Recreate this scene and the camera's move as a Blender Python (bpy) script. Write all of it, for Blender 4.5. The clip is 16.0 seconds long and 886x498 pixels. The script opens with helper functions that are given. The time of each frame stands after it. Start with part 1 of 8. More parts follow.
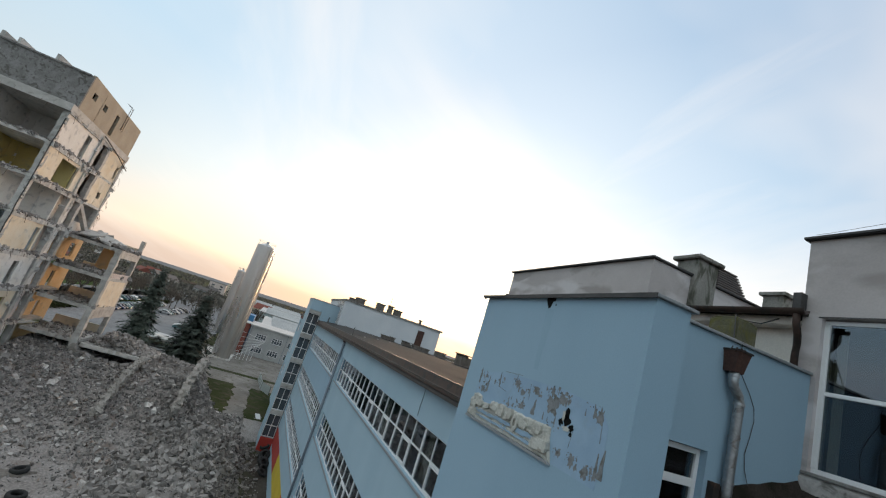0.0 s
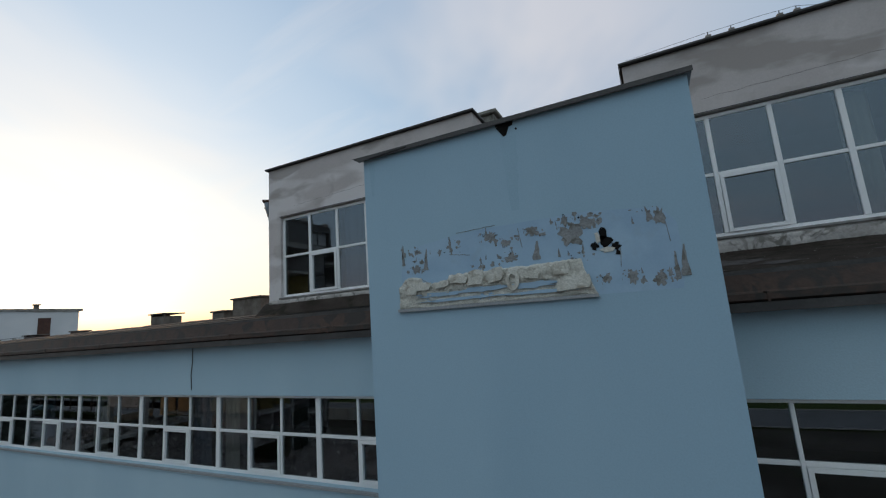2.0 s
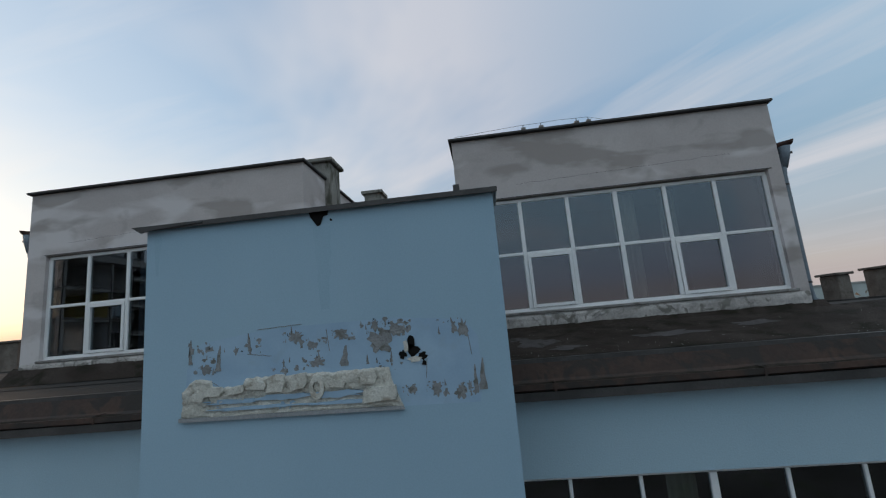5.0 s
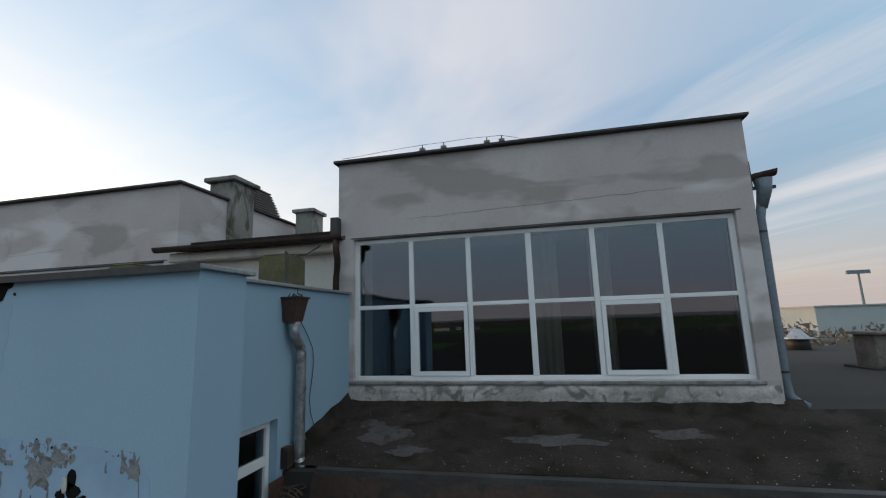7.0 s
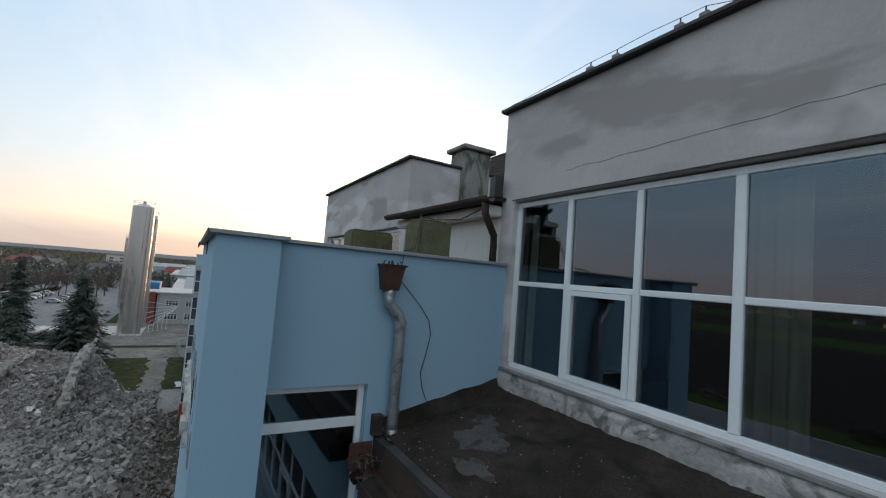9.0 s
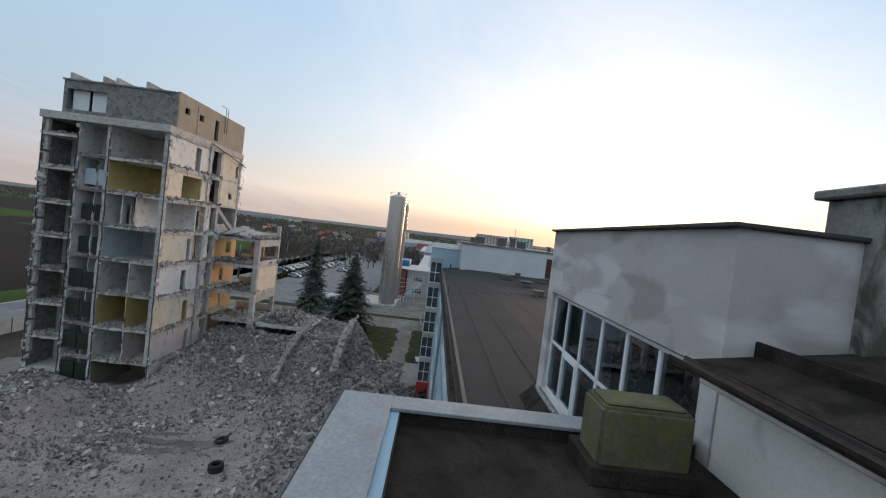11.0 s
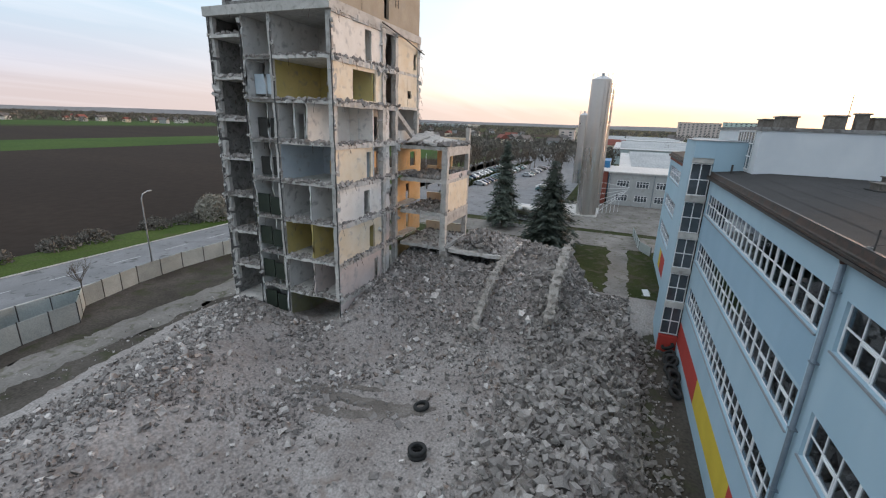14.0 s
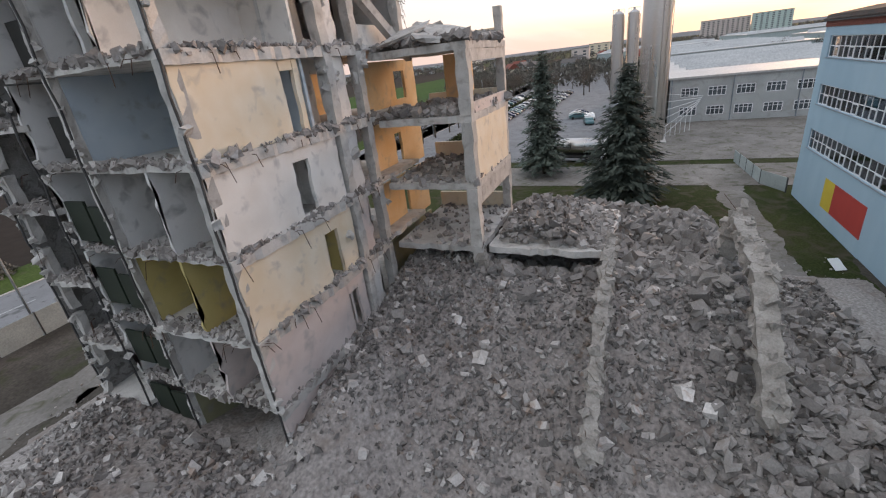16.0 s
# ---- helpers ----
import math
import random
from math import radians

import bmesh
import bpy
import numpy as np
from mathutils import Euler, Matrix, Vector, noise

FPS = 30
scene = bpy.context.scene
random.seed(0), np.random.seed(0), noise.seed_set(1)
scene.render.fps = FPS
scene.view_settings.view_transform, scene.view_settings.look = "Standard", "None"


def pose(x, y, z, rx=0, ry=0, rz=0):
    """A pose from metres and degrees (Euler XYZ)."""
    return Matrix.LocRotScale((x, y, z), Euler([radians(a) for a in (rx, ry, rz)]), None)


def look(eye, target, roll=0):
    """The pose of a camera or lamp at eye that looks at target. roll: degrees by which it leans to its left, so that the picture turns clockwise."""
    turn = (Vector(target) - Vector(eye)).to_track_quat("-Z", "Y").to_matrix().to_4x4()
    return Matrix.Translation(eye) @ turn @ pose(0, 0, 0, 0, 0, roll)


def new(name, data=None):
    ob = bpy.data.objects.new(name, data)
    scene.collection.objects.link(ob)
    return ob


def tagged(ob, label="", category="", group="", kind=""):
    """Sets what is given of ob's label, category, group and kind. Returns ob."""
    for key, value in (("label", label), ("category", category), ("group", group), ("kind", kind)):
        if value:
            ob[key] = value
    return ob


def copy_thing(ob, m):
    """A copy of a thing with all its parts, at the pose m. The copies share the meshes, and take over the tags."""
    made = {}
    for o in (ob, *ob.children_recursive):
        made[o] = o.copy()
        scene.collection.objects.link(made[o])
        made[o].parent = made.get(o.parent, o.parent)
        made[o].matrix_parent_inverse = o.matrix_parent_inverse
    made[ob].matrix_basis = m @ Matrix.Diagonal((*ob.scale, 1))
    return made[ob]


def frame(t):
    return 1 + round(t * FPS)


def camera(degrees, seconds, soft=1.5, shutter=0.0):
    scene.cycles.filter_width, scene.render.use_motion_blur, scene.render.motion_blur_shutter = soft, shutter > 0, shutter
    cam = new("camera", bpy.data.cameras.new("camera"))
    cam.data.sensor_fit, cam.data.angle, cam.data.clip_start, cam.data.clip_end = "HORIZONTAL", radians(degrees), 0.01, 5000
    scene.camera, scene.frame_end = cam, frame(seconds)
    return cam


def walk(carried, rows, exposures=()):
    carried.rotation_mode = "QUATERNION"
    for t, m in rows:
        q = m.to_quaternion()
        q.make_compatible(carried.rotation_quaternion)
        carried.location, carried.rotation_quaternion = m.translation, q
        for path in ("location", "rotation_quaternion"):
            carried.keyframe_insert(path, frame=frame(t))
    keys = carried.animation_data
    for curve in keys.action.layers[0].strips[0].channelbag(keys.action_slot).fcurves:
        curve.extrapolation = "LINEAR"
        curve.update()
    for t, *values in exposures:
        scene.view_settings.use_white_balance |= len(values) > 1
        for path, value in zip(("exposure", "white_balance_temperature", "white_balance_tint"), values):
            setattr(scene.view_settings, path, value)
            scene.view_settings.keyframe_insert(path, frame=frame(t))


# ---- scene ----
# ---- camera ----
cam = camera(91.6, 16.0, soft=1.2)
PATH = [
    (0, (3.726, -5.687, 15.629), (1.875, -5.078, 16.082), 18.04),
    (0.5, (2.490, -5.869, 15.252), (0.718, -5.102, 15.775), 13.91),
    (1, (1.141, -6.377, 14.889), (-0.411, -5.240, 15.434), 6.63),
    (1.5, (-0.001, -6.525, 14.606), (-1.172, -4.970, 15.065), -0.65),
    (2, (-0.636, -6.768, 14.573), (-1.481, -4.987, 14.909), -4.26),
    (2.5, (-0.983, -6.975, 14.551), (-1.574, -5.086, 14.841), -5.39),
    (3, (-1.179, -7.072, 14.583), (-1.593, -5.138, 14.882), -5.64),
    (3.5, (-1.167, -7.117, 14.735), (-1.482, -5.167, 15.048), -5.61),
    (4, (-0.969, -7.033, 14.984), (-1.217, -5.076, 15.313), -5.48),
    (4.5, (-0.621, -6.825, 15.272), (-0.831, -4.864, 15.606), -5.26),
    (5, (-0.168, -6.511, 15.561), (-0.351, -4.549, 15.904), -5.04),
    (5.2, (0.056, -6.356, 15.681), (-0.122, -4.394, 16.028), -4.98),
    (7.3, (3.032, -4.412, 16.535), (2.489, -2.515, 16.857), -0.77),
    (7.5, (3.329, -4.242, 16.509), (2.689, -2.374, 16.832), 0.03),
    (8, (3.907, -3.433, 16.419), (2.921, -1.723, 16.739), 1.90),
    (8.5, (4.296, -2.570, 16.503), (2.873, -1.186, 16.748), 3.88),
    (9, (4.225, -1.986, 16.739), (2.499, -0.985, 16.875), 4.63),
    (9.5, (3.787, -1.613, 17.100), (1.924, -0.891, 17.193), 5.10),
    (10, (3.197, -1.469, 17.691), (1.257, -0.984, 17.734), 5.18),
    (10.2, (2.897, -1.428, 17.896), (0.938, -1.023, 17.920), 5.37),
    (12.3, (-4.492, -0.694, 20.000), (-6.414, -1.206, 19.792), 9.25),
    (12.5, (-4.893, -1.490, 20.099), (-6.800, -2.048, 19.870), 9.29),
    (13, (-7.114, -3.311, 19.458), (-8.987, -3.929, 19.130), 8.65),
    (13.5, (-9.637, -4.702, 18.727), (-11.466, -5.382, 18.290), 6.16),
    (14, (-12.281, -6.657, 17.902), (-14.066, -7.358, 17.334), 2.03),
    (14.5, (-15.744, -9.001, 17.061), (-17.490, -9.708, 16.391), -2.32),
    (15, (-20.347, -11.131, 16.448), (-22.058, -11.858, 15.710), -5.11),
    (15.5, (-25.570, -12.855, 15.631), (-27.253, -13.617, 14.863), -6.78),
    (16, (-31.022, -14.787, 14.775), (-32.693, -15.559, 13.990), -7.00),
]
walk(cam, [(t, look(eye, target, roll)) for t, eye, target, roll in PATH],
     exposures=[(0.0, 0.26, 7150, 10), (1.0, 0.26, 7300, 10), (1.6, 0.05, 7050, 10), (2.5, -0.15, 6700, 10), (5.2, -0.12, 6750, 10), (7.5, 0.10, 6850, 10), (9.0, 0.15, 6700, 10), (10.2, 0.08, 6600, 10), (12.3, 0.0, 6500, 10), (13.0, 0.12, 6650, 12), (14.0, 0.58, 6850, 13), (14.5, 0.74, 6900, 14), (15.0, 0.70, 6900, 15), (16.0, 0.58, 7100, 18)])

# ---- world and sun ----
SUN_DIR = Vector((-0.918, 0.391, 0.052)).normalized()
world = bpy.data.worlds.new("dusk_sky")
scene.world = world
world.use_nodes = True
wt = world.node_tree
wt.nodes.clear()



def wmath(op, a, b=None):
    n = wt.nodes.new("ShaderNodeMath")
    n.operation = op
    for i, v in enumerate((a, b)):
        if v is None:
            continue
        if isinstance(v, (int, float)):
            n.inputs[i].default_value = v
        else:
            wt.links.new(v, n.inputs[i])
    return n.outputs[0]


def wramp(fac, stops):
    n = wt.nodes.new("ShaderNodeValToRGB")
    wt.links.new(fac, n.inputs[0])
    el = n.color_ramp.elements
    while len(el) < len(stops):
        el.new(0.5)
    for e, (p, c) in zip(el, stops):
        e.position, e.color = p, (*c, 1) if len(c) == 3 else c
    return n.outputs[0]


def wmix(mode, fac, a, b):
    n = wt.nodes.new("ShaderNodeMix")
    n.data_type, n.blend_type = "RGBA", mode
    for sock, v in ((n.inputs[0], fac), (n.inputs[6], a), (n.inputs[7], b)):
        if isinstance(v, (int, float)):
            sock.default_value = v
        elif isinstance(v, tuple):
            sock.default_value = (*v, 1)
        else:
            wt.links.new(v, sock)
    return n.outputs[2]


coord = wt.nodes.new("ShaderNodeTexCoord").outputs["Generated"]
sky = wt.nodes.new("ShaderNodeTexSky")
sky.sky_type, sky.sun_disc = "NISHITA", False
sky.sun_elevation, sky.sun_rotation = math.asin(SUN_DIR.z) + radians(3), math.atan2(SUN_DIR.x, SUN_DIR.y)
sky.air_density, sky.dust_density, sky.ozone_density = 1.0, 1.5, 1.5
sep = wt.nodes.new("ShaderNodeSeparateXYZ")
wt.links.new(coord, sep.inputs[0])
dot = wt.nodes.new("ShaderNodeVectorMath")
dot.operation = "DOT_PRODUCT"
wt.links.new(coord, dot.inputs[0])
dot.inputs[1].default_value = SUN_DIR
near_sun = dot.outputs["Value"]
# thin clouds on a flat layer overhead: broad soft sheets and combed streaks
zc = wmath("ADD", wmath("MAXIMUM", sep.outputs[2], 0.0), 0.10)
comb = wt.nodes.new("ShaderNodeCombineXYZ")
wt.links.new(wmath("DIVIDE", sep.outputs[0], zc), comb.inputs[0])
wt.links.new(wmath("DIVIDE", sep.outputs[1], zc), comb.inputs[1])


def cloud_noise(rot, sx, sy, scale, detail, distort, lo, hi):
    turn = wt.nodes.new("ShaderNodeVectorRotate")
    turn.rotation_type = "Z_AXIS"
    turn.inputs["Angle"].default_value = radians(-rot)
    wt.links.new(comb.outputs[0], turn.inputs["Vector"])
    mp = wt.nodes.new("ShaderNodeMapping")
    mp.inputs["Scale"].default_value = (sx, sy, 1)
    wt.links.new(turn.outputs[0], mp.inputs[0])
    n = wt.nodes.new("ShaderNodeTexNoise")
    n.inputs["Scale"].default_value, n.inputs["Detail"].default_value, n.inputs["Roughness"].default_value, n.inputs["Distortion"].default_value = scale, detail, 0.55, distort
    wt.links.new(mp.outputs[0], n.inputs["Vector"])
    return wramp(n.outputs["Fac"], [(lo, (0, 0, 0)), (hi, (1, 1, 1))])


sheets = cloud_noise(130, 0.6, 1.0, 0.60, 5, 0.4, 0.40, 0.60)
streaks_west = cloud_noise(-5, 0.20, 1.1, 0.9, 8, 0.35, 0.48, 0.66)
streaks_east = cloud_noise(125, 0.16, 1.5, 0.8, 8, 0.3, 0.47, 0.62)
eastward = wramp(wmath("ADD", wmath("MULTIPLY", sep.outputs[0], 0.5), 0.5), [(0.50, (0, 0, 0)), (0.72, (1, 1, 1))])
streaks = wmix("MIX", eastward, wmix("MULTIPLY", 1.0, streaks_west, (0.75, 0.75, 0.75)), streaks_east)
northward = wramp(wmath("ADD", wmath("MULTIPLY", sep.outputs[1], 0.5), 0.5), [(0.42, (0.12, 0.12, 0.12)), (0.62, (1, 1, 1))])
sheet_fac = wmath("MULTIPLY", wmath("MULTIPLY", sheets, 0.85), wmath("MULTIPLY", northward, wmath("SUBTRACT", 1.0, wmath("MULTIPLY", eastward, 0.7))))
cloud = wmath("MAXIMUM", sheet_fac, streaks)
# the glow round the low sun
glow = wramp(near_sun, [(0.0, (0.0, 0.0, 0.0)), (0.40, (0.05, 0.052, 0.055)), (0.70, (0.24, 0.23, 0.20)), (0.86, (0.44, 0.41, 0.35)), (0.94, (0.58, 0.52, 0.42)), (0.978, (0.85, 0.72, 0.52)), (0.994, (1.6, 1.25, 0.8)), (1.0, (4.0, 3.0, 1.8))])
glow.node.color_ramp.interpolation = "B_SPLINE"
band = wramp(sep.outputs[2], [(0.0, (1.0, 0.62, 0.34)), (0.07, (1.0, 0.80, 0.60)), (0.22, (1, 1, 1)), (1.0, (1, 1, 1))])
away = wramp(near_sun, [(0.0, (0.72, 0.74, 0.77)), (0.30, (0.76, 0.76, 0.78)), (0.75, (0.84, 0.81, 0.79)), (1.0, (0.90, 0.84, 0.75))])
blue = wramp(sep.outputs[2], [(0.0, (0.64, 0.54, 0.49)), (0.06, (0.66, 0.60, 0.57)), (0.16, (0.44, 0.55, 0.67)), (0.40, (0.15, 0.37, 0.66)), (1.0, (0.10, 0.28, 0.58))])
veil_dot = wt.nodes.new("ShaderNodeVectorMath")
veil_dot.operation = "DOT_PRODUCT"
wt.links.new(coord, veil_dot.inputs[0])
veil_dot.inputs[1].default_value = Vector((0.62, -0.72, 0.36)).normalized()
veil = wramp(wmath("ADD", wmath("MULTIPLY", veil_dot.outputs["Value"], 0.5), 0.5), [(0.28, (0, 0, 0)), (0.80, (1, 1, 1))])
nis = wmix("MULTIPLY", 1.0, sky.outputs[0], (0.10, 0.10, 0.10))
base = wmix("MIX", 0.80, nis, blue)
veil_col = wramp(sep.outputs[2], [(0.0, (0.42, 0.36, 0.38)), (0.08, (0.42, 0.47, 0.58)), (0.18, (0.40, 0.56, 0.68)), (0.40, (0.46, 0.69, 0.86)), (1.0, (0.82, 0.92, 1.0))])
base = wmix("MIX", veil, base, veil_col)
base = wmix("ADD", 1.0, base, wmix("MULTIPLY", 1.0, glow, band))
bank = wramp(sep.outputs[2], [(0.0, (0.80, 0.80, 0.80)), (0.030, (0.72, 0.72, 0.72)), (0.062, (0, 0, 0)), (1.0, (0, 0, 0))])
bank_col = wramp(near_sun, [(0.0, (0.50, 0.45, 0.46)), (0.85, (0.58, 0.49, 0.46)), (0.99, (0.85, 0.62, 0.45)), (1.0, (1.3, 0.9, 0.55))])
base = wmix("MIX", bank, base, bank_col)
cloud_fac = wmath("MULTIPLY", cloud, wmath("MINIMUM", wmath("ADD", 0.12, wmath("MULTIPLY", wmath("MAXIMUM", sep.outputs[2], 0.0), 3.2)), 0.82))
sky_col = wmix("MIX", cloud_fac, base, wmix("MULTIPLY", 1.0, wmix("ADD", 1.0, away, wmix("MULTIPLY", 1.0, glow, (0.5, 0.5, 0.5))), (0.95, 0.95, 1.0)))
bg = wt.nodes.new("ShaderNodeBackground")
bg.inputs["Strength"].default_value = 1.0
wt.links.new(sky_col, bg.inputs["Color"])
wt.links.new(bg.outputs[0], wt.nodes.new("ShaderNodeOutputWorld").inputs[0])

sun = new("sun", bpy.data.lights.new("sun", "SUN"))
sun.data.energy, sun.data.angle, sun.data.color = 2.4, radians(22), (1.0, 0.64, 0.38)
sun.matrix_world = look((0, 0, 60), Vector((0, 0, 60)) - SUN_DIR)

# ---- materials ----
def surf(name, c1, c2, scale=2.0, rough=0.85, bump=0.25, fine=30.0, metal=0.0, c3=None, c3_amount=0.35, stretch=(1, 1, 1), spec=0.4, rand=0.0, fine_mix=0.25, soft=0.08, distort=1.2):
    """Two scales of colour change, optional stains of a third colour, fine relief; sizes in metres."""
    m = bpy.data.materials.new(name)
    m.use_nodes = True
    t = m.node_tree
    b = t.nodes["Principled BSDF"]
    geo = t.nodes.new("ShaderNodeNewGeometry")
    mp = t.nodes.new("ShaderNodeMapping")
    mp.inputs["Scale"].default_value = stretch
    t.links.new(geo.outputs["Position"], mp.inputs[0])

    def noise_of(s, detail=5, distort=0.0, even=False):
        n = t.nodes.new("ShaderNodeTexNoise")
        n.inputs["Scale"].default_value, n.inputs["Detail"].default_value, n.inputs["Distortion"].default_value = s, detail, distort
        t.links.new(geo.outputs["Position"] if even else mp.outputs[0], n.inputs["Vector"])
        return n.outputs["Fac"]

    def ramp(f, a, z, ca=(0, 0, 0), cz=(1, 1, 1)):
        r = t.nodes.new("ShaderNodeValToRGB")
        r.color_ramp.elements[0].position, r.color_ramp.elements[1].position = a, z
        r.color_ramp.elements[0].color, r.color_ramp.elements[1].color = (*ca, 1), (*cz, 1)
        t.links.new(f, r.inputs[0])
        return r.outputs[0]

    def mix(fac, a, z, mode="MIX"):
        n = t.nodes.new("ShaderNodeMix")
        n.data_type, n.blend_type = "RGBA", mode
        for sock, v in ((n.inputs[0], fac), (n.inputs[6], a), (n.inputs[7], z)):
            if isinstance(v, (int, float)):
                sock.default_value = v
            elif isinstance(v, tuple):
                sock.default_value = (*v, 1)
            else:
                t.links.new(v, sock)
        return n.outputs[2]

    big, small = noise_of(scale, 5, 0.4), noise_of(fine, 4, 0.0, True)
    col = ramp(big, 0.32, 0.68, c1, c2)
    grain = ramp(small, 0.25, 0.75, (1 - fine_mix,) * 3, (1 + 0.4 * fine_mix,) * 3)
    col = mix(1.0, col, grain, "MULTIPLY")
    if c3:
        st = ramp(noise_of(scale * 1.7 + 0.31, 8, distort), 0.66 - 0.3 * c3_amount, 0.66 - 0.26 * c3_amount + soft)
        col = mix(st, col, c3)
    if rand:
        oi = t.nodes.new("ShaderNodeObjectInfo")
        rr = ramp(oi.outputs["Random"], 0, 1, (1 - rand,) * 3, (1 + rand,) * 3)
        isl = ramp(geo.outputs["Random Per Island"], 0, 1, (1 - rand,) * 3, (1 + rand,) * 3)
        col = mix(1.0, mix(1.0, col, rr, "MULTIPLY"), isl, "MULTIPLY")
    t.links.new(col, b.inputs["Base Color"])
    b.inputs["Metallic"].default_value = metal
    b.inputs["Specular IOR Level"].default_value = spec
    rg = t.nodes.new("ShaderNodeMapRange")
    rg.inputs["To Min"].default_value, rg.inputs["To Max"].default_value = max(0.02, rough - 0.12), min(1, rough + 0.1)
    t.links.new(big, rg.inputs["Value"])
    t.links.new(rg.outputs[0], b.inputs["Roughness"])
    if bump:
        bp = t.nodes.new("ShaderNodeBump")
        bp.inputs["Strength"].default_value, bp.inputs["Distance"].default_value = bump, 0.02
        t.links.new(small, bp.inputs["Height"])
        t.links.new(bp.outputs[0], b.inputs["Normal"])
    return m


def glass(name, tint, rough=0.0):
    m = bpy.data.materials.new(name)
    m.use_nodes = True
    t = m.node_tree
    t.nodes.clear()
    gl, tr = t.nodes.new("ShaderNodeBsdfGlossy"), t.nodes.new("ShaderNodeBsdfTransparent")
    gl.inputs["Roughness"].default_value = rough
    gl.inputs["Color"].default_value = (0.80, 0.88, 1.0, 1)
    tr.inputs["Color"].default_value = (*tint, 1)
    lw = t.nodes.new("ShaderNodeLayerWeight")
    lw.inputs["Blend"].default_value = 0.5
    pw = t.nodes.new("ShaderNodeMath")
    pw.operation = "POWER"
    t.links.new(lw.outputs["Facing"], pw.inputs[0])
    pw.inputs[1].default_value = 5.0
    fr = t.nodes.new("ShaderNodeMapRange")
    fr.inputs["To Min"].default_value = 0.125
    t.links.new(pw.outputs[0], fr.inputs["Value"])
    mx = t.nodes.new("ShaderNodeMixShader")
    t.links.new(fr.outputs[0], mx.inputs[0])
    t.links.new(tr.outputs[0], mx.inputs[1])
    t.links.new(gl.outputs[0], mx.inputs[2])
    t.links.new(mx.outputs[0], t.nodes.new("ShaderNodeOutputMaterial").inputs[0])
    return m


BLUE = surf("blue_render", (0.285, 0.425, 0.532), (0.32, 0.465, 0.572), 0.5, 0.9, 0.06, 55, fine_mix=0.06, stretch=(1, 1, 0.35))
BLUE_PALE = surf("pale_blue_render", (0.345, 0.485, 0.575), (0.39, 0.53, 0.615), 0.5, 0.9, 0.15, 45, fine_mix=0.08, stretch=(1, 1, 0.3))
BLUE_OLD = surf("old_blue_paint", (0.27, 0.40, 0.54), (0.33, 0.47, 0.60), 2.5, 0.85, 0.0, 40, c3=(0.28, 0.38, 0.47), c3_amount=0.2, soft=0.25, fine_mix=0.04, distort=0.3)
PLASTER = surf("weathered_plaster", (0.455, 0.412, 0.403), (0.53, 0.485, 0.475), 0.9, 0.95, 0.04, 38, fine_mix=0.08)


def washed(m, light, dark):
    """Soft horizontal washes of lighter and darker plaster with curled edges over a base."""
    t = m.node_tree
    b = t.nodes["Principled BSDF"]
    old = b.inputs["Base Color"].links[0].from_socket
    geo = t.nodes.new("ShaderNodeNewGeometry")
    for seed, colour, sx, sz, lo, hi, amount in ((0.0, light, 0.42, 1.25, 0.50, 0.575, 0.80), (7.3, dark, 0.50, 1.35, 0.545, 0.60, 0.75), (3.1, dark, 1.5, 1.9, 0.60, 0.70, 0.45)):
        mp = t.nodes.new("ShaderNodeMapping")
        mp.inputs["Location"].default_value, mp.inputs["Scale"].default_value = (seed, 0, seed), (sx, sx, sz)
        t.links.new(geo.outputs["Position"], mp.inputs[0])
        n = t.nodes.new("ShaderNodeTexNoise")
        n.inputs["Scale"].default_value, n.inputs["Detail"].default_value, n.inputs["Roughness"].default_value, n.inputs["Distortion"].default_value = 1.0, 4.0, 0.45, 0.35
        t.links.new(mp.outputs[0], n.inputs["Vector"])
        r = t.nodes.new("ShaderNodeMapRange")
        r.inputs["From Min"].default_value, r.inputs["From Max"].default_value, r.inputs["To Max"].default_value = lo, hi, amount
        t.links.new(n.outputs["Fac"], r.inputs["Value"])
        mx = t.nodes.new("ShaderNodeMix")
        mx.data_type = "RGBA"
        t.links.new(r.outputs[0], mx.inputs[0])
        t.links.new(old, mx.inputs[6])
        mx.inputs[7].default_value = (*colour, 1)
        old = mx.outputs[2]
    t.links.new(old, b.inputs["Base Color"])


washed(PLASTER, (0.64, 0.605, 0.605), (0.31, 0.275, 0.258))
PLASTER_DIRTY = surf("dirty_plaster", (0.31, 0.29, 0.275), (0.54, 0.505, 0.485), 2.2, 0.95, 0.5, 25, c3=(0.17, 0.16, 0.145), c3_amount=0.42)
WHITE_PAINT = surf("white_window_paint", (0.74, 0.75, 0.76), (0.80, 0.80, 0.80), 1.5, 0.45, 0.05, 60, fine_mix=0.06)
COPING = surf("grey_metal_coping", (0.27, 0.285, 0.30), (0.33, 0.345, 0.36), 1.3, 0.6, 0.05, 30, metal=0.1, c3=(0.22, 0.225, 0.23), c3_amount=0.3, soft=0.2, distort=0.4)
DARK_METAL = surf("dark_metal_edge", (0.045, 0.043, 0.043), (0.085, 0.08, 0.078), 2.0, 0.6, 0.15, 30, metal=0.2)
GUTTER = surf("brown_gutter", (0.042, 0.026, 0.021), (0.072, 0.042, 0.032), 1.2, 0.65, 0.3, 18, metal=0.1, c3=(0.03, 0.024, 0.021), c3_amount=0.6)
GALV = surf("galvanised_pipe", (0.38, 0.40, 0.42), (0.50, 0.51, 0.52), 3.0, 0.42, 0.1, 25, metal=0.75, c3=(0.25, 0.24, 0.23), c3_amount=0.3)
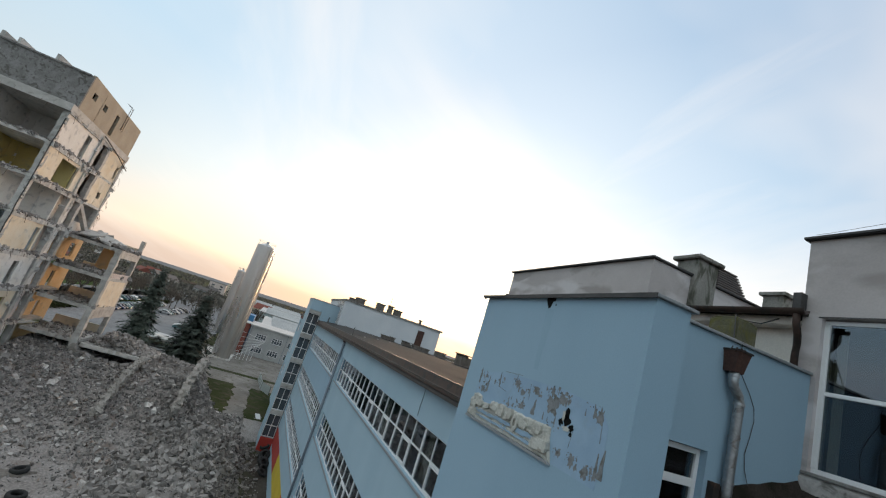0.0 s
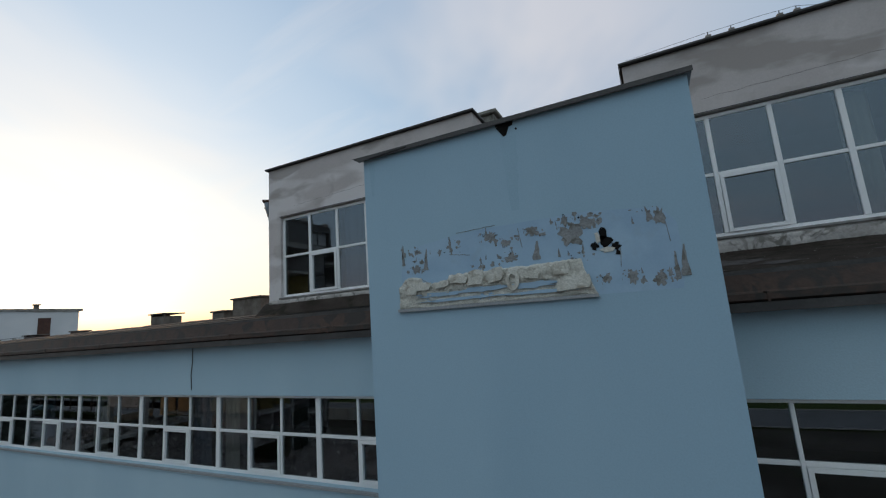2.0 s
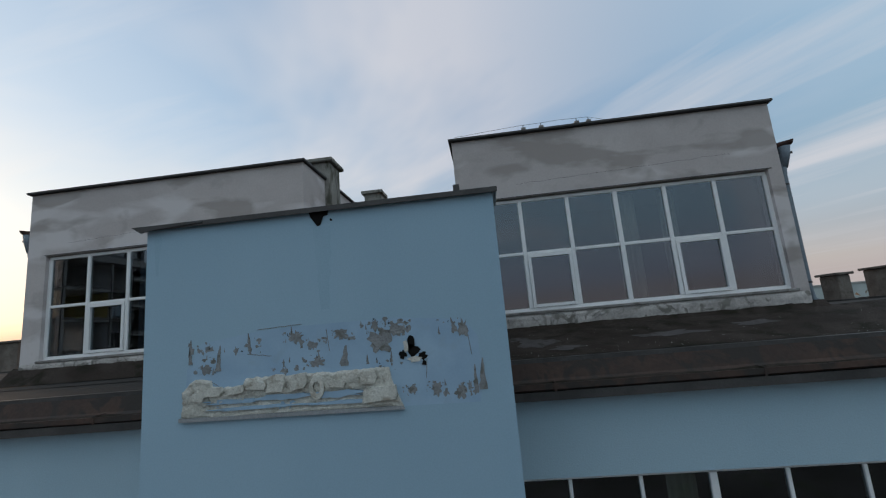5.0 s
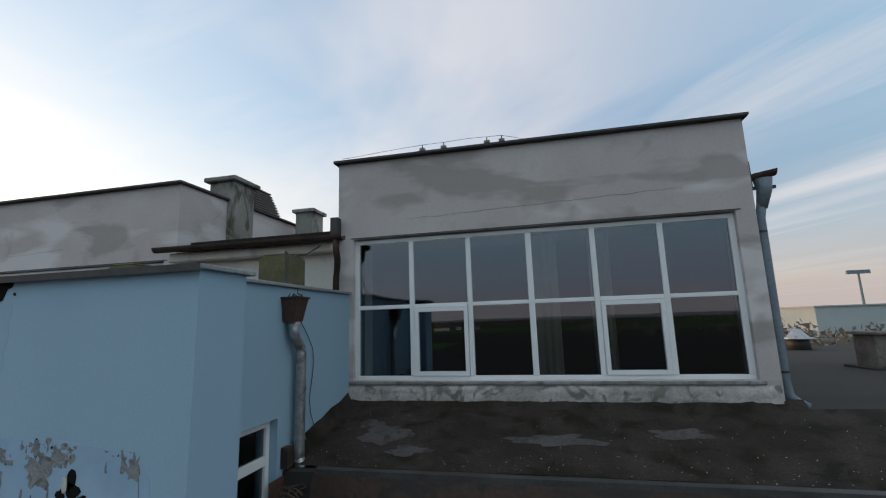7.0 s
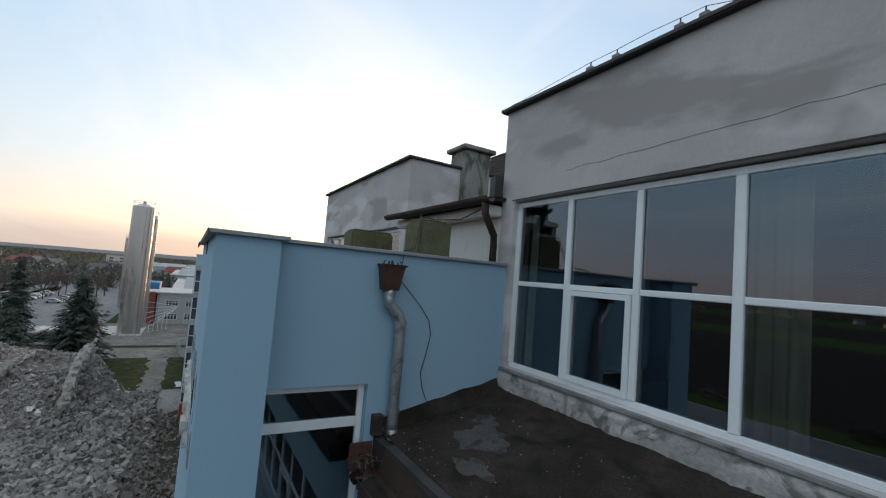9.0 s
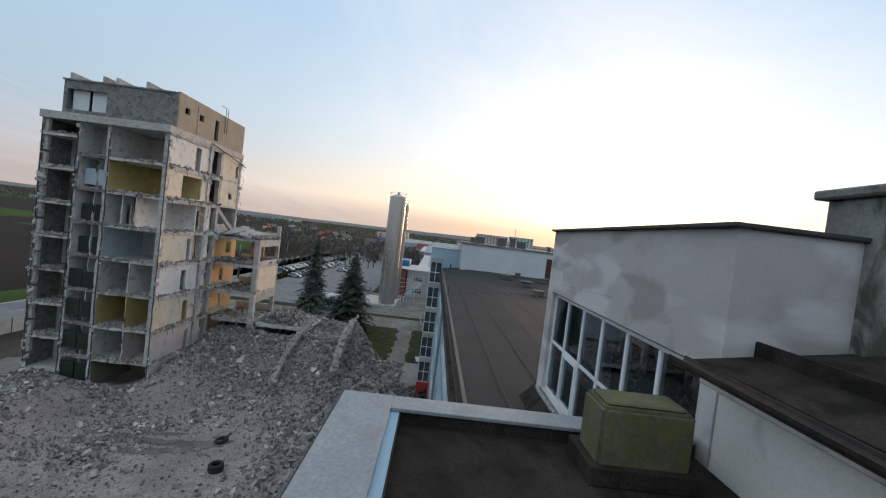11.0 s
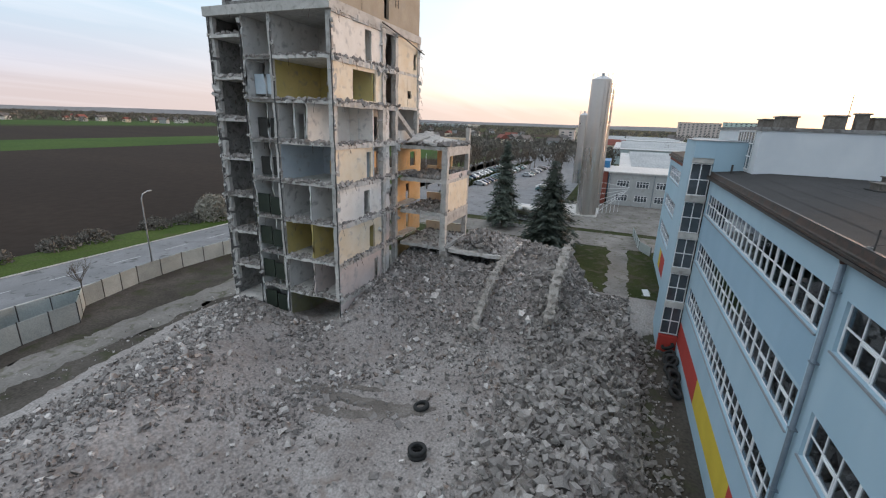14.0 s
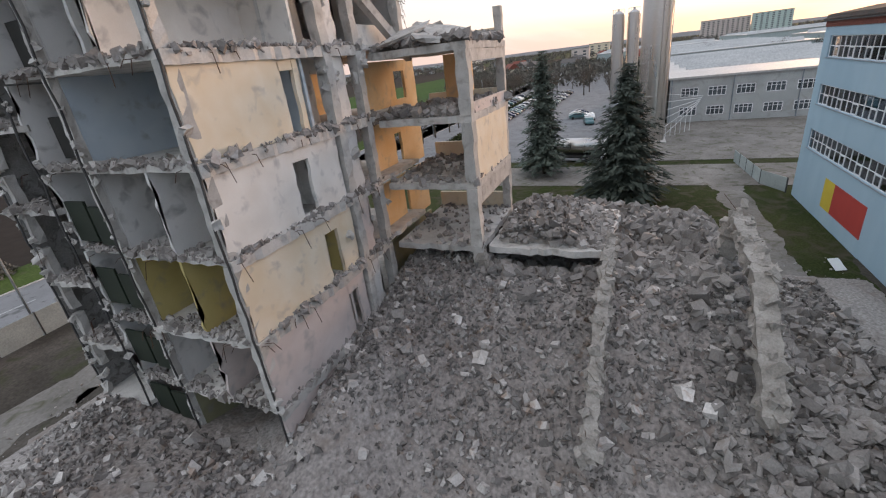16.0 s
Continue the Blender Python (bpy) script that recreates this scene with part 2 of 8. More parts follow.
PIPE_GREY = surf("grey_painted_pipe", (0.16, 0.20, 0.24), (0.22, 0.26, 0.30), 2.0, 0.6, 0.1, 25, metal=0.2)
RUST = surf("rusty_sheet", (0.06, 0.030, 0.024), (0.10, 0.048, 0.036), 4.0, 0.8, 0.3, 30)
FELT = surf("roofing_felt", (0.042, 0.040, 0.039), (0.060, 0.057, 0.055), 0.35, 0.92, 0.25, 70, c3=(0.047, 0.045, 0.044), c3_amount=0.5, fine_mix=0.2, soft=0.2, spec=0.15)
FELT_MOSS = surf("mossy_roofing_felt", (0.034, 0.026, 0.022), (0.060, 0.049, 0.043), 1.6, 0.95, 0.6, 45, c3=(0.020, 0.018, 0.013), c3_amount=0.6, fine_mix=0.45, soft=0.14, distort=0.4, spec=0.12)
CONCRETE = surf("concrete", (0.46, 0.435, 0.405), (0.61, 0.58, 0.545), 1.2, 0.93, 0.4, 24, c3=(0.29, 0.265, 0.24), c3_amount=0.4, rand=0.12, soft=0.2, distort=0.4, fine_mix=0.15)
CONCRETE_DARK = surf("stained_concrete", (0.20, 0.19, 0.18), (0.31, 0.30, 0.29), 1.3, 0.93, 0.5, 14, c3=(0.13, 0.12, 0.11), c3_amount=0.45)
RUBBLE = surf("crushed_concrete", (0.285, 0.250, 0.232), (0.41, 0.375, 0.353), 0.20, 0.97, 1.0, 7.0, spec=0.1, c3=(0.215, 0.172, 0.148), c3_amount=0.38, fine_mix=0.5, soft=0.2)
STONE = surf("rubble_stone", (0.32, 0.290, 0.270), (0.47, 0.437, 0.414), 0.5, 0.95, 0.6, 12.0, c3=(0.31, 0.24, 0.20), c3_amount=0.3, rand=0.5, spec=0.15)
SLAB = surf("dusty_dark_concrete", (0.20, 0.180, 0.167), (0.33, 0.304, 0.286), 0.5, 0.95, 0.5, 14.0, c3=(0.19, 0.165, 0.145), c3_amount=0.4, rand=0.30, soft=0.15, spec=0.15)
MUD = surf("damp_rubble_soil", (0.145, 0.126, 0.11), (0.235, 0.208, 0.188), 0.8, 0.97, 0.8, 8.0, fine_mix=0.4, spec=0.1)
SOIL = surf("bare_soil", (0.050, 0.042, 0.034), (0.115, 0.10, 0.086), 0.16, 0.97, 0.8, 6.0, c3=(0.048, 0.055, 0.024), c3_amount=0.42, fine_mix=0.4, spec=0.1, soft=0.2, distort=0.4)
GRASS = surf("short_grass", (0.030, 0.043, 0.013), (0.058, 0.068, 0.026), 0.16, 0.97, 0.9, 7.0, spec=0.05, c3=(0.075, 0.064, 0.045), c3_amount=0.62, fine_mix=0.5, soft=0.2)
VERGE = surf("green_verge_grass", (0.050, 0.085, 0.020), (0.085, 0.115, 0.034), 0.12, 0.97, 0.9, 6.0, spec=0.05, c3=(0.085, 0.078, 0.045), c3_amount=0.35, fine_mix=0.5, soft=0.25)
FIELD = surf("ploughed_field", (0.034, 0.025, 0.020), (0.047, 0.035, 0.028), 0.02, 0.97, 0.5, 0.6, spec=0.05, stretch=(1, 0.12, 1))
CROP = surf("green_crop", (0.045, 0.085, 0.020), (0.065, 0.105, 0.028), 0.02, 0.97, 0.5, 0.5, spec=0.05)
ASPHALT = surf("asphalt", (0.17, 0.17, 0.175), (0.23, 0.23, 0.235), 0.3, 0.9, 0.3, 20, c3=(0.10, 0.10, 0.10), c3_amount=0.3)
PAVING = surf("old_concrete_paving", (0.17, 0.155, 0.14), (0.27, 0.25, 0.23), 0.25, 0.93, 0.4, 6, c3=(0.085, 0.085, 0.05), c3_amount=0.45, soft=0.2, spec=0.1)
ROAD_PAINT = surf("worn_road_paint", (0.42, 0.42, 0.42), (0.55, 0.55, 0.54), 1.5, 0.8, 0.1, 20)
CREAM = surf("cream_wall_paint", (0.74, 0.61, 0.44), (0.80, 0.71, 0.58), 0.8, 0.95, 0.15, 45, c3=(0.42, 0.38, 0.34), c3_amount=0.3, soft=0.22, distort=0.4, fine_mix=0.10)
ORANGE = surf("orange_wall_paint", (0.74, 0.49, 0.25), (0.80, 0.58, 0.35), 0.8, 0.95, 0.15, 45, c3=(0.46, 0.37, 0.28), c3_amount=0.3, soft=0.22, distort=0.4, fine_mix=0.10)
PINK = surf("pinkish_plaster", (0.58, 0.49, 0.455), (0.67, 0.585, 0.55), 0.7, 0.95, 0.15, 45, c3=(0.38, 0.36, 0.35), c3_amount=0.4, soft=0.22, distort=0.4, fine_mix=0.10)
WHITEWASH = surf("white_wall_paint", (0.74, 0.69, 0.63), (0.83, 0.79, 0.74), 0.8, 0.95, 0.15, 45, c3=(0.40, 0.38, 0.37), c3_amount=0.35, soft=0.22, distort=0.4, fine_mix=0.10)
GREYWALL = surf("grey_wall_paint", (0.62, 0.60, 0.575), (0.72, 0.70, 0.675), 0.8, 0.95, 0.15, 45, c3=(0.28, 0.27, 0.26), c3_amount=0.35, soft=0.22, distort=0.4, fine_mix=0.10)
YELLOWWALL = surf("mustard_wall_paint", (0.50, 0.40, 0.15), (0.57, 0.46, 0.20), 0.8, 0.95, 0.15, 45, c3=(0.33, 0.29, 0.2), c3_amount=0.35, soft=0.22, distort=0.4, fine_mix=0.10)
BLUEWALL = surf("powder_blue_wall_paint", (0.45, 0.53, 0.60), (0.55, 0.62, 0.67), 0.8, 0.95, 0.15, 45, c3=(0.3, 0.31, 0.32), c3_amount=0.3, soft=0.22, distort=0.4, fine_mix=0.10)
OLIVEWALL = surf("olive_wall_paint", (0.25, 0.235, 0.14), (0.33, 0.315, 0.20), 0.8, 0.95, 0.15, 45, c3=(0.26, 0.25, 0.23), c3_amount=0.4, soft=0.22, distort=0.4, fine_mix=0.10)
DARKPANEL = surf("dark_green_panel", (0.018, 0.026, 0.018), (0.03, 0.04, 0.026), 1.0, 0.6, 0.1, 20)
TANWALL = surf("tan_brick_wall", (0.36, 0.30, 0.23), (0.43, 0.37, 0.29), 0.6, 0.95, 0.5, 10, c3=(0.33, 0.30, 0.27), c3_amount=0.3, soft=0.22, distort=0.4, fine_mix=0.10)
STEEL = surf("silo_steel", (0.50, 0.475, 0.45), (0.56, 0.535, 0.51), 0.3, 0.30, 0.0, 4, metal=0.95, fine_mix=0.05, stretch=(1, 1, 0.3))
REBAR = surf("rusty_rebar", (0.09, 0.05, 0.035), (0.14, 0.08, 0.05), 5.0, 0.8, 0.2, 30, metal=0.3)
RED = surf("red_render", (0.42, 0.045, 0.035), (0.50, 0.06, 0.045), 0.6, 0.85, 0.15, 30, fine_mix=0.1)
YELLOW = surf("yellow_render", (0.60, 0.43, 0.045), (0.68, 0.50, 0.06), 0.6, 0.85, 0.15, 30, fine_mix=0.1)
SILT = surf("dried_roof_silt", (0.070, 0.064, 0.064), (0.105, 0.097, 0.098), 2.5, 0.92, 0.3, 40, c3=(0.05, 0.045, 0.042), c3_amount=0.4, fine_mix=0.3, spec=0.15)
RUBBER = surf("tyre_rubber", (0.018, 0.018, 0.018), (0.035, 0.034, 0.033), 3.0, 0.85, 0.3, 20)
INSULATION = surf("crumbled_foam", (0.50, 0.49, 0.44), (0.66, 0.65, 0.60), 5.0, 0.95, 0.8, 45, c3=(0.34, 0.31, 0.26), c3_amount=0.38, soft=0.15, distort=0.5)
RAW_RENDER = surf("bare_grey_render", (0.19, 0.20, 0.205), (0.30, 0.31, 0.315), 6.0, 0.95, 0.8, 40, c3=(0.15, 0.15, 0.14), c3_amount=0.4)
# Near-black for the shade inside cavities; the rag takes it too.
VOID = surf("cavity_shade_and_rag_black", (0.010, 0.010, 0.010), (0.016, 0.015, 0.014), 2.0, 0.98, 0.1, 20, spec=0.05)
MOSSY = surf("mossy_concrete", (0.09, 0.09, 0.05), (0.16, 0.15, 0.10), 3.0, 0.95, 0.5, 25, c3=(0.13, 0.12, 0.025), c3_amount=0.6, soft=0.2)
CHIMNEY = surf("sooty_render", (0.19, 0.185, 0.165), (0.32, 0.31, 0.285), 1.6, 0.95, 0.5, 25, c3=(0.095, 0.095, 0.075), c3_amount=0.5, stretch=(1, 1, 0.4))
VENT = surf("weathered_brown_render", (0.11, 0.092, 0.078), (0.20, 0.178, 0.158), 2.5, 0.95, 0.5, 30, c3=(0.10, 0.085, 0.07), c3_amount=0.42, soft=0.15)
PENT = surf("off_white_render", (0.56, 0.59, 0.62), (0.64, 0.66, 0.68), 0.5, 0.9, 0.1, 40, fine_mix=0.08)
STREAK = surf("washed_blue_render", (0.27, 0.41, 0.515), (0.305, 0.45, 0.555), 1.2, 0.9, 0.05, 50, fine_mix=0.08)
# Paler than woodland: the distance haze is painted into this colour.
FAR_RISE = surf("haze_tinted_rise", (0.19, 0.18, 0.18), (0.24, 0.225, 0.22), 0.01, 0.97, 0.0, 0.1)
LOUVRE = surf("weathered_louvre", (0.10, 0.085, 0.08), (0.15, 0.13, 0.12), 3, 0.7, 0.2, 20)
# Near-black: the shade of unlit interiors is put into this colour.
ROOM = surf("shade_dark_room", (0.038, 0.037, 0.034), (0.058, 0.055, 0.050), 0.8, 0.95, 0.1, 20)
CURTAIN = surf("pale_curtain", (0.66, 0.65, 0.60), (0.76, 0.75, 0.70), 1.0, 0.95, 0.0, 12, stretch=(2, 2, 0.3), fine_mix=0.05)
CURTAIN_BLUE = surf("blue_curtain", (0.14, 0.19, 0.30), (0.20, 0.26, 0.37), 1.0, 0.95, 0.0, 12, stretch=(2, 2, 0.3), fine_mix=0.05)
PANE = glass("window_glass", (0.52, 0.54, 0.52))
BARK = surf("bark", (0.06, 0.045, 0.035), (0.10, 0.08, 0.06), 3, 0.95, 0.6, 12)
NEEDLE = surf("spruce_needles", (0.060, 0.078, 0.062), (0.105, 0.125, 0.10), 0.9, 0.95, 0.2, 8, rand=0.25)
TWIG = surf("bare_twigs", (0.085, 0.065, 0.05), (0.14, 0.11, 0.085), 0.8, 0.95, 0.2, 8, rand=0.2)
BLOSSOM = surf("pale_blossom", (0.20, 0.185, 0.15), (0.32, 0.30, 0.25), 1.5, 0.95, 0.2, 8, rand=0.2)
# Scrub tone lightened, with some distance haze for the far woods mixed in.
SCRUB = surf("leafless_scrub", (0.11, 0.098, 0.082), (0.17, 0.152, 0.13), 0.03, 0.97, 0.3, 0.4, rand=0.3)
FENCE = surf("grey_fence_sheet", (0.34, 0.38, 0.37), (0.46, 0.50, 0.485), 0.5, 0.7, 0.1, 10, rand=0.15)
ROOF_METAL = surf("light_metal_roof", (0.42, 0.42, 0.42), (0.52, 0.52, 0.51), 0.08, 0.6, 0.1, 2, metal=0.1)
HALL_WALL = surf("pale_hall_wall", (0.40, 0.46, 0.46), (0.47, 0.52, 0.52), 0.2, 0.9, 0.1, 8)
GREY_RENDER = surf("grey_factory_render", (0.36, 0.37, 0.37), (0.45, 0.455, 0.45), 0.3, 0.95, 0.2, 10, c3=(0.33, 0.33, 0.32), c3_amount=0.4)
FAR_GLASS = surf("dim_window_glass", (0.05, 0.06, 0.07), (0.10, 0.115, 0.13), 0.4, 0.15, 0.0, 2, spec=0.8)
BRICK_RED = surf("dull_red_cladding", (0.20, 0.055, 0.04), (0.26, 0.08, 0.055), 0.5, 0.8, 0.1, 8)

# ---- builders ----
def bm_new():
    return bmesh.new()


def finish(name, bm, mat, parent=None, label="", smooth=False):
    me = bpy.data.meshes.new(name)
    bm.normal_update()
    bm.to_mesh(me)
    bm.free()
    me.materials.append(mat)
    if smooth:
        for p in me.polygons:
            p.use_smooth = True
    ob = new(name, me)
    if parent is not None:
        ob.parent = parent
    if label:
        ob["label"] = label
    return ob


def part(name, bm, mat, parent, label="", smooth=False):
    return finish(name, bm, mat, parent, label, smooth)



def struct(name, bm, mat, label, category, smooth=False):
    return tagged(finish(name, bm, mat, None, "", smooth), label, category, "", "structure")


def thing(name, label, category, at=(0, 0, 0), group="", kind="", turn=0.0):
    ob = new(name)
    ob.empty_display_size = 0.2
    ob.matrix_basis = pose(*at, 0, 0, turn)
    return tagged(ob, label, category, group, kind)


def box(bm, x0, x1, y0, y1, z0, z1, m=None):
    vs = [bm.verts.new(Vector(c) if m is None else m @ Vector(c)) for c in
          ((x0, y0, z0), (x1, y0, z0), (x1, y1, z0), (x0, y1, z0), (x0, y0, z1), (x1, y0, z1), (x1, y1, z1), (x0, y1, z1))]
    for f in ((3, 2, 1, 0), (4, 5, 6, 7), (0, 1, 5, 4), (1, 2, 6, 5), (2, 3, 7, 6), (3, 0, 4, 7)):
        bm.faces.new([vs[i] for i in f])
    return vs


def boxes(*rows):
    bm = bm_new()
    for r in rows:
        box(bm, *r)
    return bm


def bevelled(w, *rows):
    bm = boxes(*rows)
    bmesh.ops.bevel(bm, geom=bm.edges[:], offset=w, segments=1, affect="EDGES")
    return bm


def tube(bm, pts, r, seg=10, caps=True, r2=None):
    """A round bar along a line of points."""
    rings, n = [], len(pts)
    pts = [Vector(p) for p in pts]
    up = Vector((0.31, 0.17, 0.93))
    for i, p in enumerate(pts):
        d = (pts[min(i + 1, n - 1)] - pts[max(i - 1, 0)]).normalized()
        a = d.cross(up)
        if a.length < 1e-3:
            a = d.cross(Vector((1, 0, 0)))
        a.normalize()
        b = d.cross(a)
        rr = r if r2 is None else r + (r2 - r) * i / max(1, n - 1)
        rings.append([bm.verts.new(p + (a * math.cos(2 * math.pi * k / seg) + b * math.sin(2 * math.pi * k / seg)) * rr) for k in range(seg)])
    for q, s in zip(rings, rings[1:]):
        for k in range(seg):
            bm.faces.new((q[k], q[(k + 1) % seg], s[(k + 1) % seg], s[k]))
    if caps:
        bm.faces.new(rings[0][::-1])
        bm.faces.new(rings[-1])
    return bm


def prism(bm, outline, y0, y1):
    """An outline in x, z drawn out from y0 to y1."""
    a = [bm.verts.new((x, y0, z)) for x, z in outline]
    b = [bm.verts.new((x, y1, z)) for x, z in outline]
    bm.faces.new(a)
    bm.faces.new(b[::-1])
    for i in range(len(a)):
        j = (i + 1) % len(a)
        bm.faces.new((a[i], b[i], b[j], a[j]))
    return bm


def from_arrays(name, verts, faces, mat, smooth=False):
    me = bpy.data.meshes.new(name)
    me.from_pydata(verts, [], faces)
    me.update()
    me.materials.append(mat)
    if smooth:
        me.polygons.foreach_set("use_smooth", [True] * len(me.polygons))
    return new(name, me)


rng = random.Random(7)

# ================= the blue factory block =================
GROUND_Z = -0.6
X_WEST, X_EAST, DEPTH = -81.0, 34.0, 15.0
ROWS = [(11.72, 13.34), (7.98, 9.62), (4.24, 5.90)]
EAVE = 14.44
TOWER = (-4.16, 0.0)
PITCH = 0.957
SEG_NEAR, SEG_FAR, SEG_END, SEG_RIGHT = (-27.34, -3.99), (-50.3, -28.55), (-79.6, -56.6), (-0.28, 31.25)


def wall_with_ribbons(name, x0, x1, seg, label, mats):
    """The front wall between x0 and x1 as a thing of bands, with the long window openings left free between piers."""
    bm = bm_new()
    zs = [GROUND_Z - 0.3] + [z for r in ROWS[::-1] for z in r] + [EAVE]
    for i in range(0, len(zs), 2):
        box(bm, x0, x1, 0.0, 0.30, zs[i], zs[i + 1])
    for z0, z1 in ROWS:
        if seg[0] - x0 > 0.01:
            box(bm, x0, seg[0], 0.0, 0.30, z0, z1)
        if x1 - seg[1] > 0.01:
            box(bm, seg[1], x1, 0.0, 0.30, z0, z1)
    bmesh.ops.remove_doubles(bm, verts=bm.verts, dist=0.001)
    return struct(name, bm, mats, label, "wall")


wall_with_ribbons("wall_front_near", -27.85, TOWER[0] + 0.2, SEG_NEAR, "pale blue rendered factory wall with long window bands", BLUE_PALE)
wall_with_ribbons("wall_front_far", -50.5, -27.85, SEG_FAR, "pale blue rendered factory wall beside the glazed stair tower", BLUE_PALE)
wall_with_ribbons("wall_front_end", X_WEST, -55.75, SEG_END, "pale blue rendered wall at the far end of the factory", BLUE_PALE)
wall_with_ribbons("wall_front_right", -0.62, X_EAST, SEG_RIGHT, "pale blue rendered wall with large white windows", BLUE_PALE)
struct("wall_west_end", boxes((X_WEST, X_WEST + 0.3, 0.3, DEPTH, GROUND_Z - 0.3, EAVE)), BLUE_PALE, "blue end wall of the factory block", "wall")
struct("wall_east_end", boxes((X_EAST - 0.3, X_EAST, 0.3, DEPTH, GROUND_Z - 0.3, EAVE)), BLUE_PALE, "blue end wall of the factory block", "wall")
struct("wall_back", boxes((X_WEST, X_EAST, DEPTH, DEPTH + 0.3, GROUND_Z - 0.3, EAVE)), BLUE_PALE, "blue rear wall of the factory block", "wall")
# Floors and partitions behind the windows, indoor shade painted in as near-black.
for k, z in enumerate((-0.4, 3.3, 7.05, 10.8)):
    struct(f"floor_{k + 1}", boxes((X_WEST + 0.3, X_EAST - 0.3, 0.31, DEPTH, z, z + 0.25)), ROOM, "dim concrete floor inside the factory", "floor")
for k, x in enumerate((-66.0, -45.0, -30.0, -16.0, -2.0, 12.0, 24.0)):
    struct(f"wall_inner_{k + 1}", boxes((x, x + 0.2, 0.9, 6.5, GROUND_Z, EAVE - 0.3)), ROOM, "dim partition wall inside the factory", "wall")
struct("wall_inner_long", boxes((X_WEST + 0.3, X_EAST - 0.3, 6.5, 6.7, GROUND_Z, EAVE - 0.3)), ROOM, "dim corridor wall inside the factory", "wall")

# painted stripe along the foot of the wall
for k, (x0, x1, mt, lb) in enumerate(((-50.45, -41.3, RED, "red"), (-41.3, -32.0, YELLOW, "yellow"), (-32.0, -24.0, RED, "red"), (-24.0, -15.0, YELLOW, "yellow"))):
    struct(f"trim_stripe_{k + 1}", boxes((x0, x1, -0.006, 0.0, 0.55, 2.45)), mt, f"{lb} painted band along the foot of the blue wall", "painted band")
for k, (x0, x1, mt, lb) in enumerate(((-72.0, -66.5, RED, "red"), (-74.0, -72.0, YELLOW, "yellow"))):
    struct(f"trim_stripe_{k + 5}", boxes((x0, x1, -0.006, 0.0, 0.55, 2.9)), mt, f"{lb} painted band low on the blue wall", "painted band")
# deeper blue bands on the spandrels beside the stair tower
struct("trim_band_1", boxes((-50.4, -28.5, -0.005, 0.0, 9.78, 11.70)), BLUE, "deeper blue painted band between two window rows", "painted band")
# sills under the window bands
for k, (a, b) in enumerate((SEG_NEAR, SEG_FAR, SEG_END, SEG_RIGHT)):
    for j, (z0, z1) in enumerate(ROWS):
        struct(f"sill_{k * 3 + j + 1}", boxes((a - 0.05, b + 0.05, -0.07, 0.02, z0 - 0.055, z0 - 0.008)), COPING, "grey metal sill under a long window band", "window sill")


# ---- ribbon windows: a module of three bays, two panes high ----

def make_window(bays, pitch, z0, z_mid, z1, casements, thick_ends, label, group, thin=0.05, thick=0.10, dep=0.07):
    """A white framed window; its origin is the lower left corner of the frame."""
    w = bays * pitch
    win = thing("window", label, "window", group=group, kind="structure")
    bm = boxes((-thick / 2, w + thick / 2, 0, dep, 0, 0.065), (-thick / 2, w + thick / 2, 0, dep, z1 - z0 - 0.065, z1 - z0))
    bmesh.ops.bevel(bm, geom=bm.edges[:], offset=0.006, segments=1, affect="EDGES")
    part("window_frame", bm, WHITE_PAINT, win)
    for i in range(bays + 1):
        t = thick if i in thick_ends else thin
        part("mullion", bevelled(0.006, (i * pitch - t / 2, i * pitch + t / 2, -0.012, dep - 0.002, 0.066, z1 - z0 - 0.066)), WHITE_PAINT, win)
    zm = z_mid - z0
    for i in range(bays):
        a = i * pitch + (thick if i in thick_ends else thin) / 2
        b = (i + 1) * pitch - (thick if i + 1 in thick_ends else thin) / 2
        part("rail", bevelled(0.006, (a + 0.001, b - 0.001, -0.006, dep - 0.004, zm - 0.03, zm + 0.03)), WHITE_PAINT, win)
        for lo, hi, low in ((0.066, zm - 0.031, True), (zm + 0.031, z1 - z0 - 0.066, False)):
            inset = 0.0
            if low and i in casements:
                inset = 0.06
                c = bm_new()
                box(c, a + 0.004, b - 0.004, -0.03, 0.045, lo + 0.003, lo + 0.06)
                box(c, a + 0.004, b - 0.004, -0.03, 0.045, hi - 0.06, hi - 0.003)
                box(c, a + 0.004, a + 0.062, -0.03, 0.045, lo + 0.061, hi - 0.061)
                box(c, b - 0.062, b - 0.004, -0.03, 0.045, lo + 0.061, hi - 0.061)
                part("casement", c, WHITE_PAINT, win)
            p = part("pane", boxes((a + inset, b - inset, 0.018, 0.026, lo + inset, hi - inset)), PANE, win)
            p.visible_shadow = False
    return win


ribbon = make_window(3, PITCH, ROWS[0][0], 12.57, ROWS[0][1], (1,), (0,), "white framed six-pane window in a long band", "band windows")
first = True
for (a, b), rows_here in ((SEG_NEAR, ROWS), (SEG_FAR, ROWS), (SEG_END, ROWS), (SEG_RIGHT, ROWS[:2])):
    n = int(round((b - a) / (3 * PITCH)))
    sx = (b - a) / (n * 3 * PITCH)
    for z0, z1 in rows_here:
        for i in range(n):
            m = pose(a + 0.03 + i * 3 * PITCH * sx, 0.12, z0)
            if first:
                ribbon.matrix_basis, first = m, False
            else:
                copy_thing(ribbon, m)

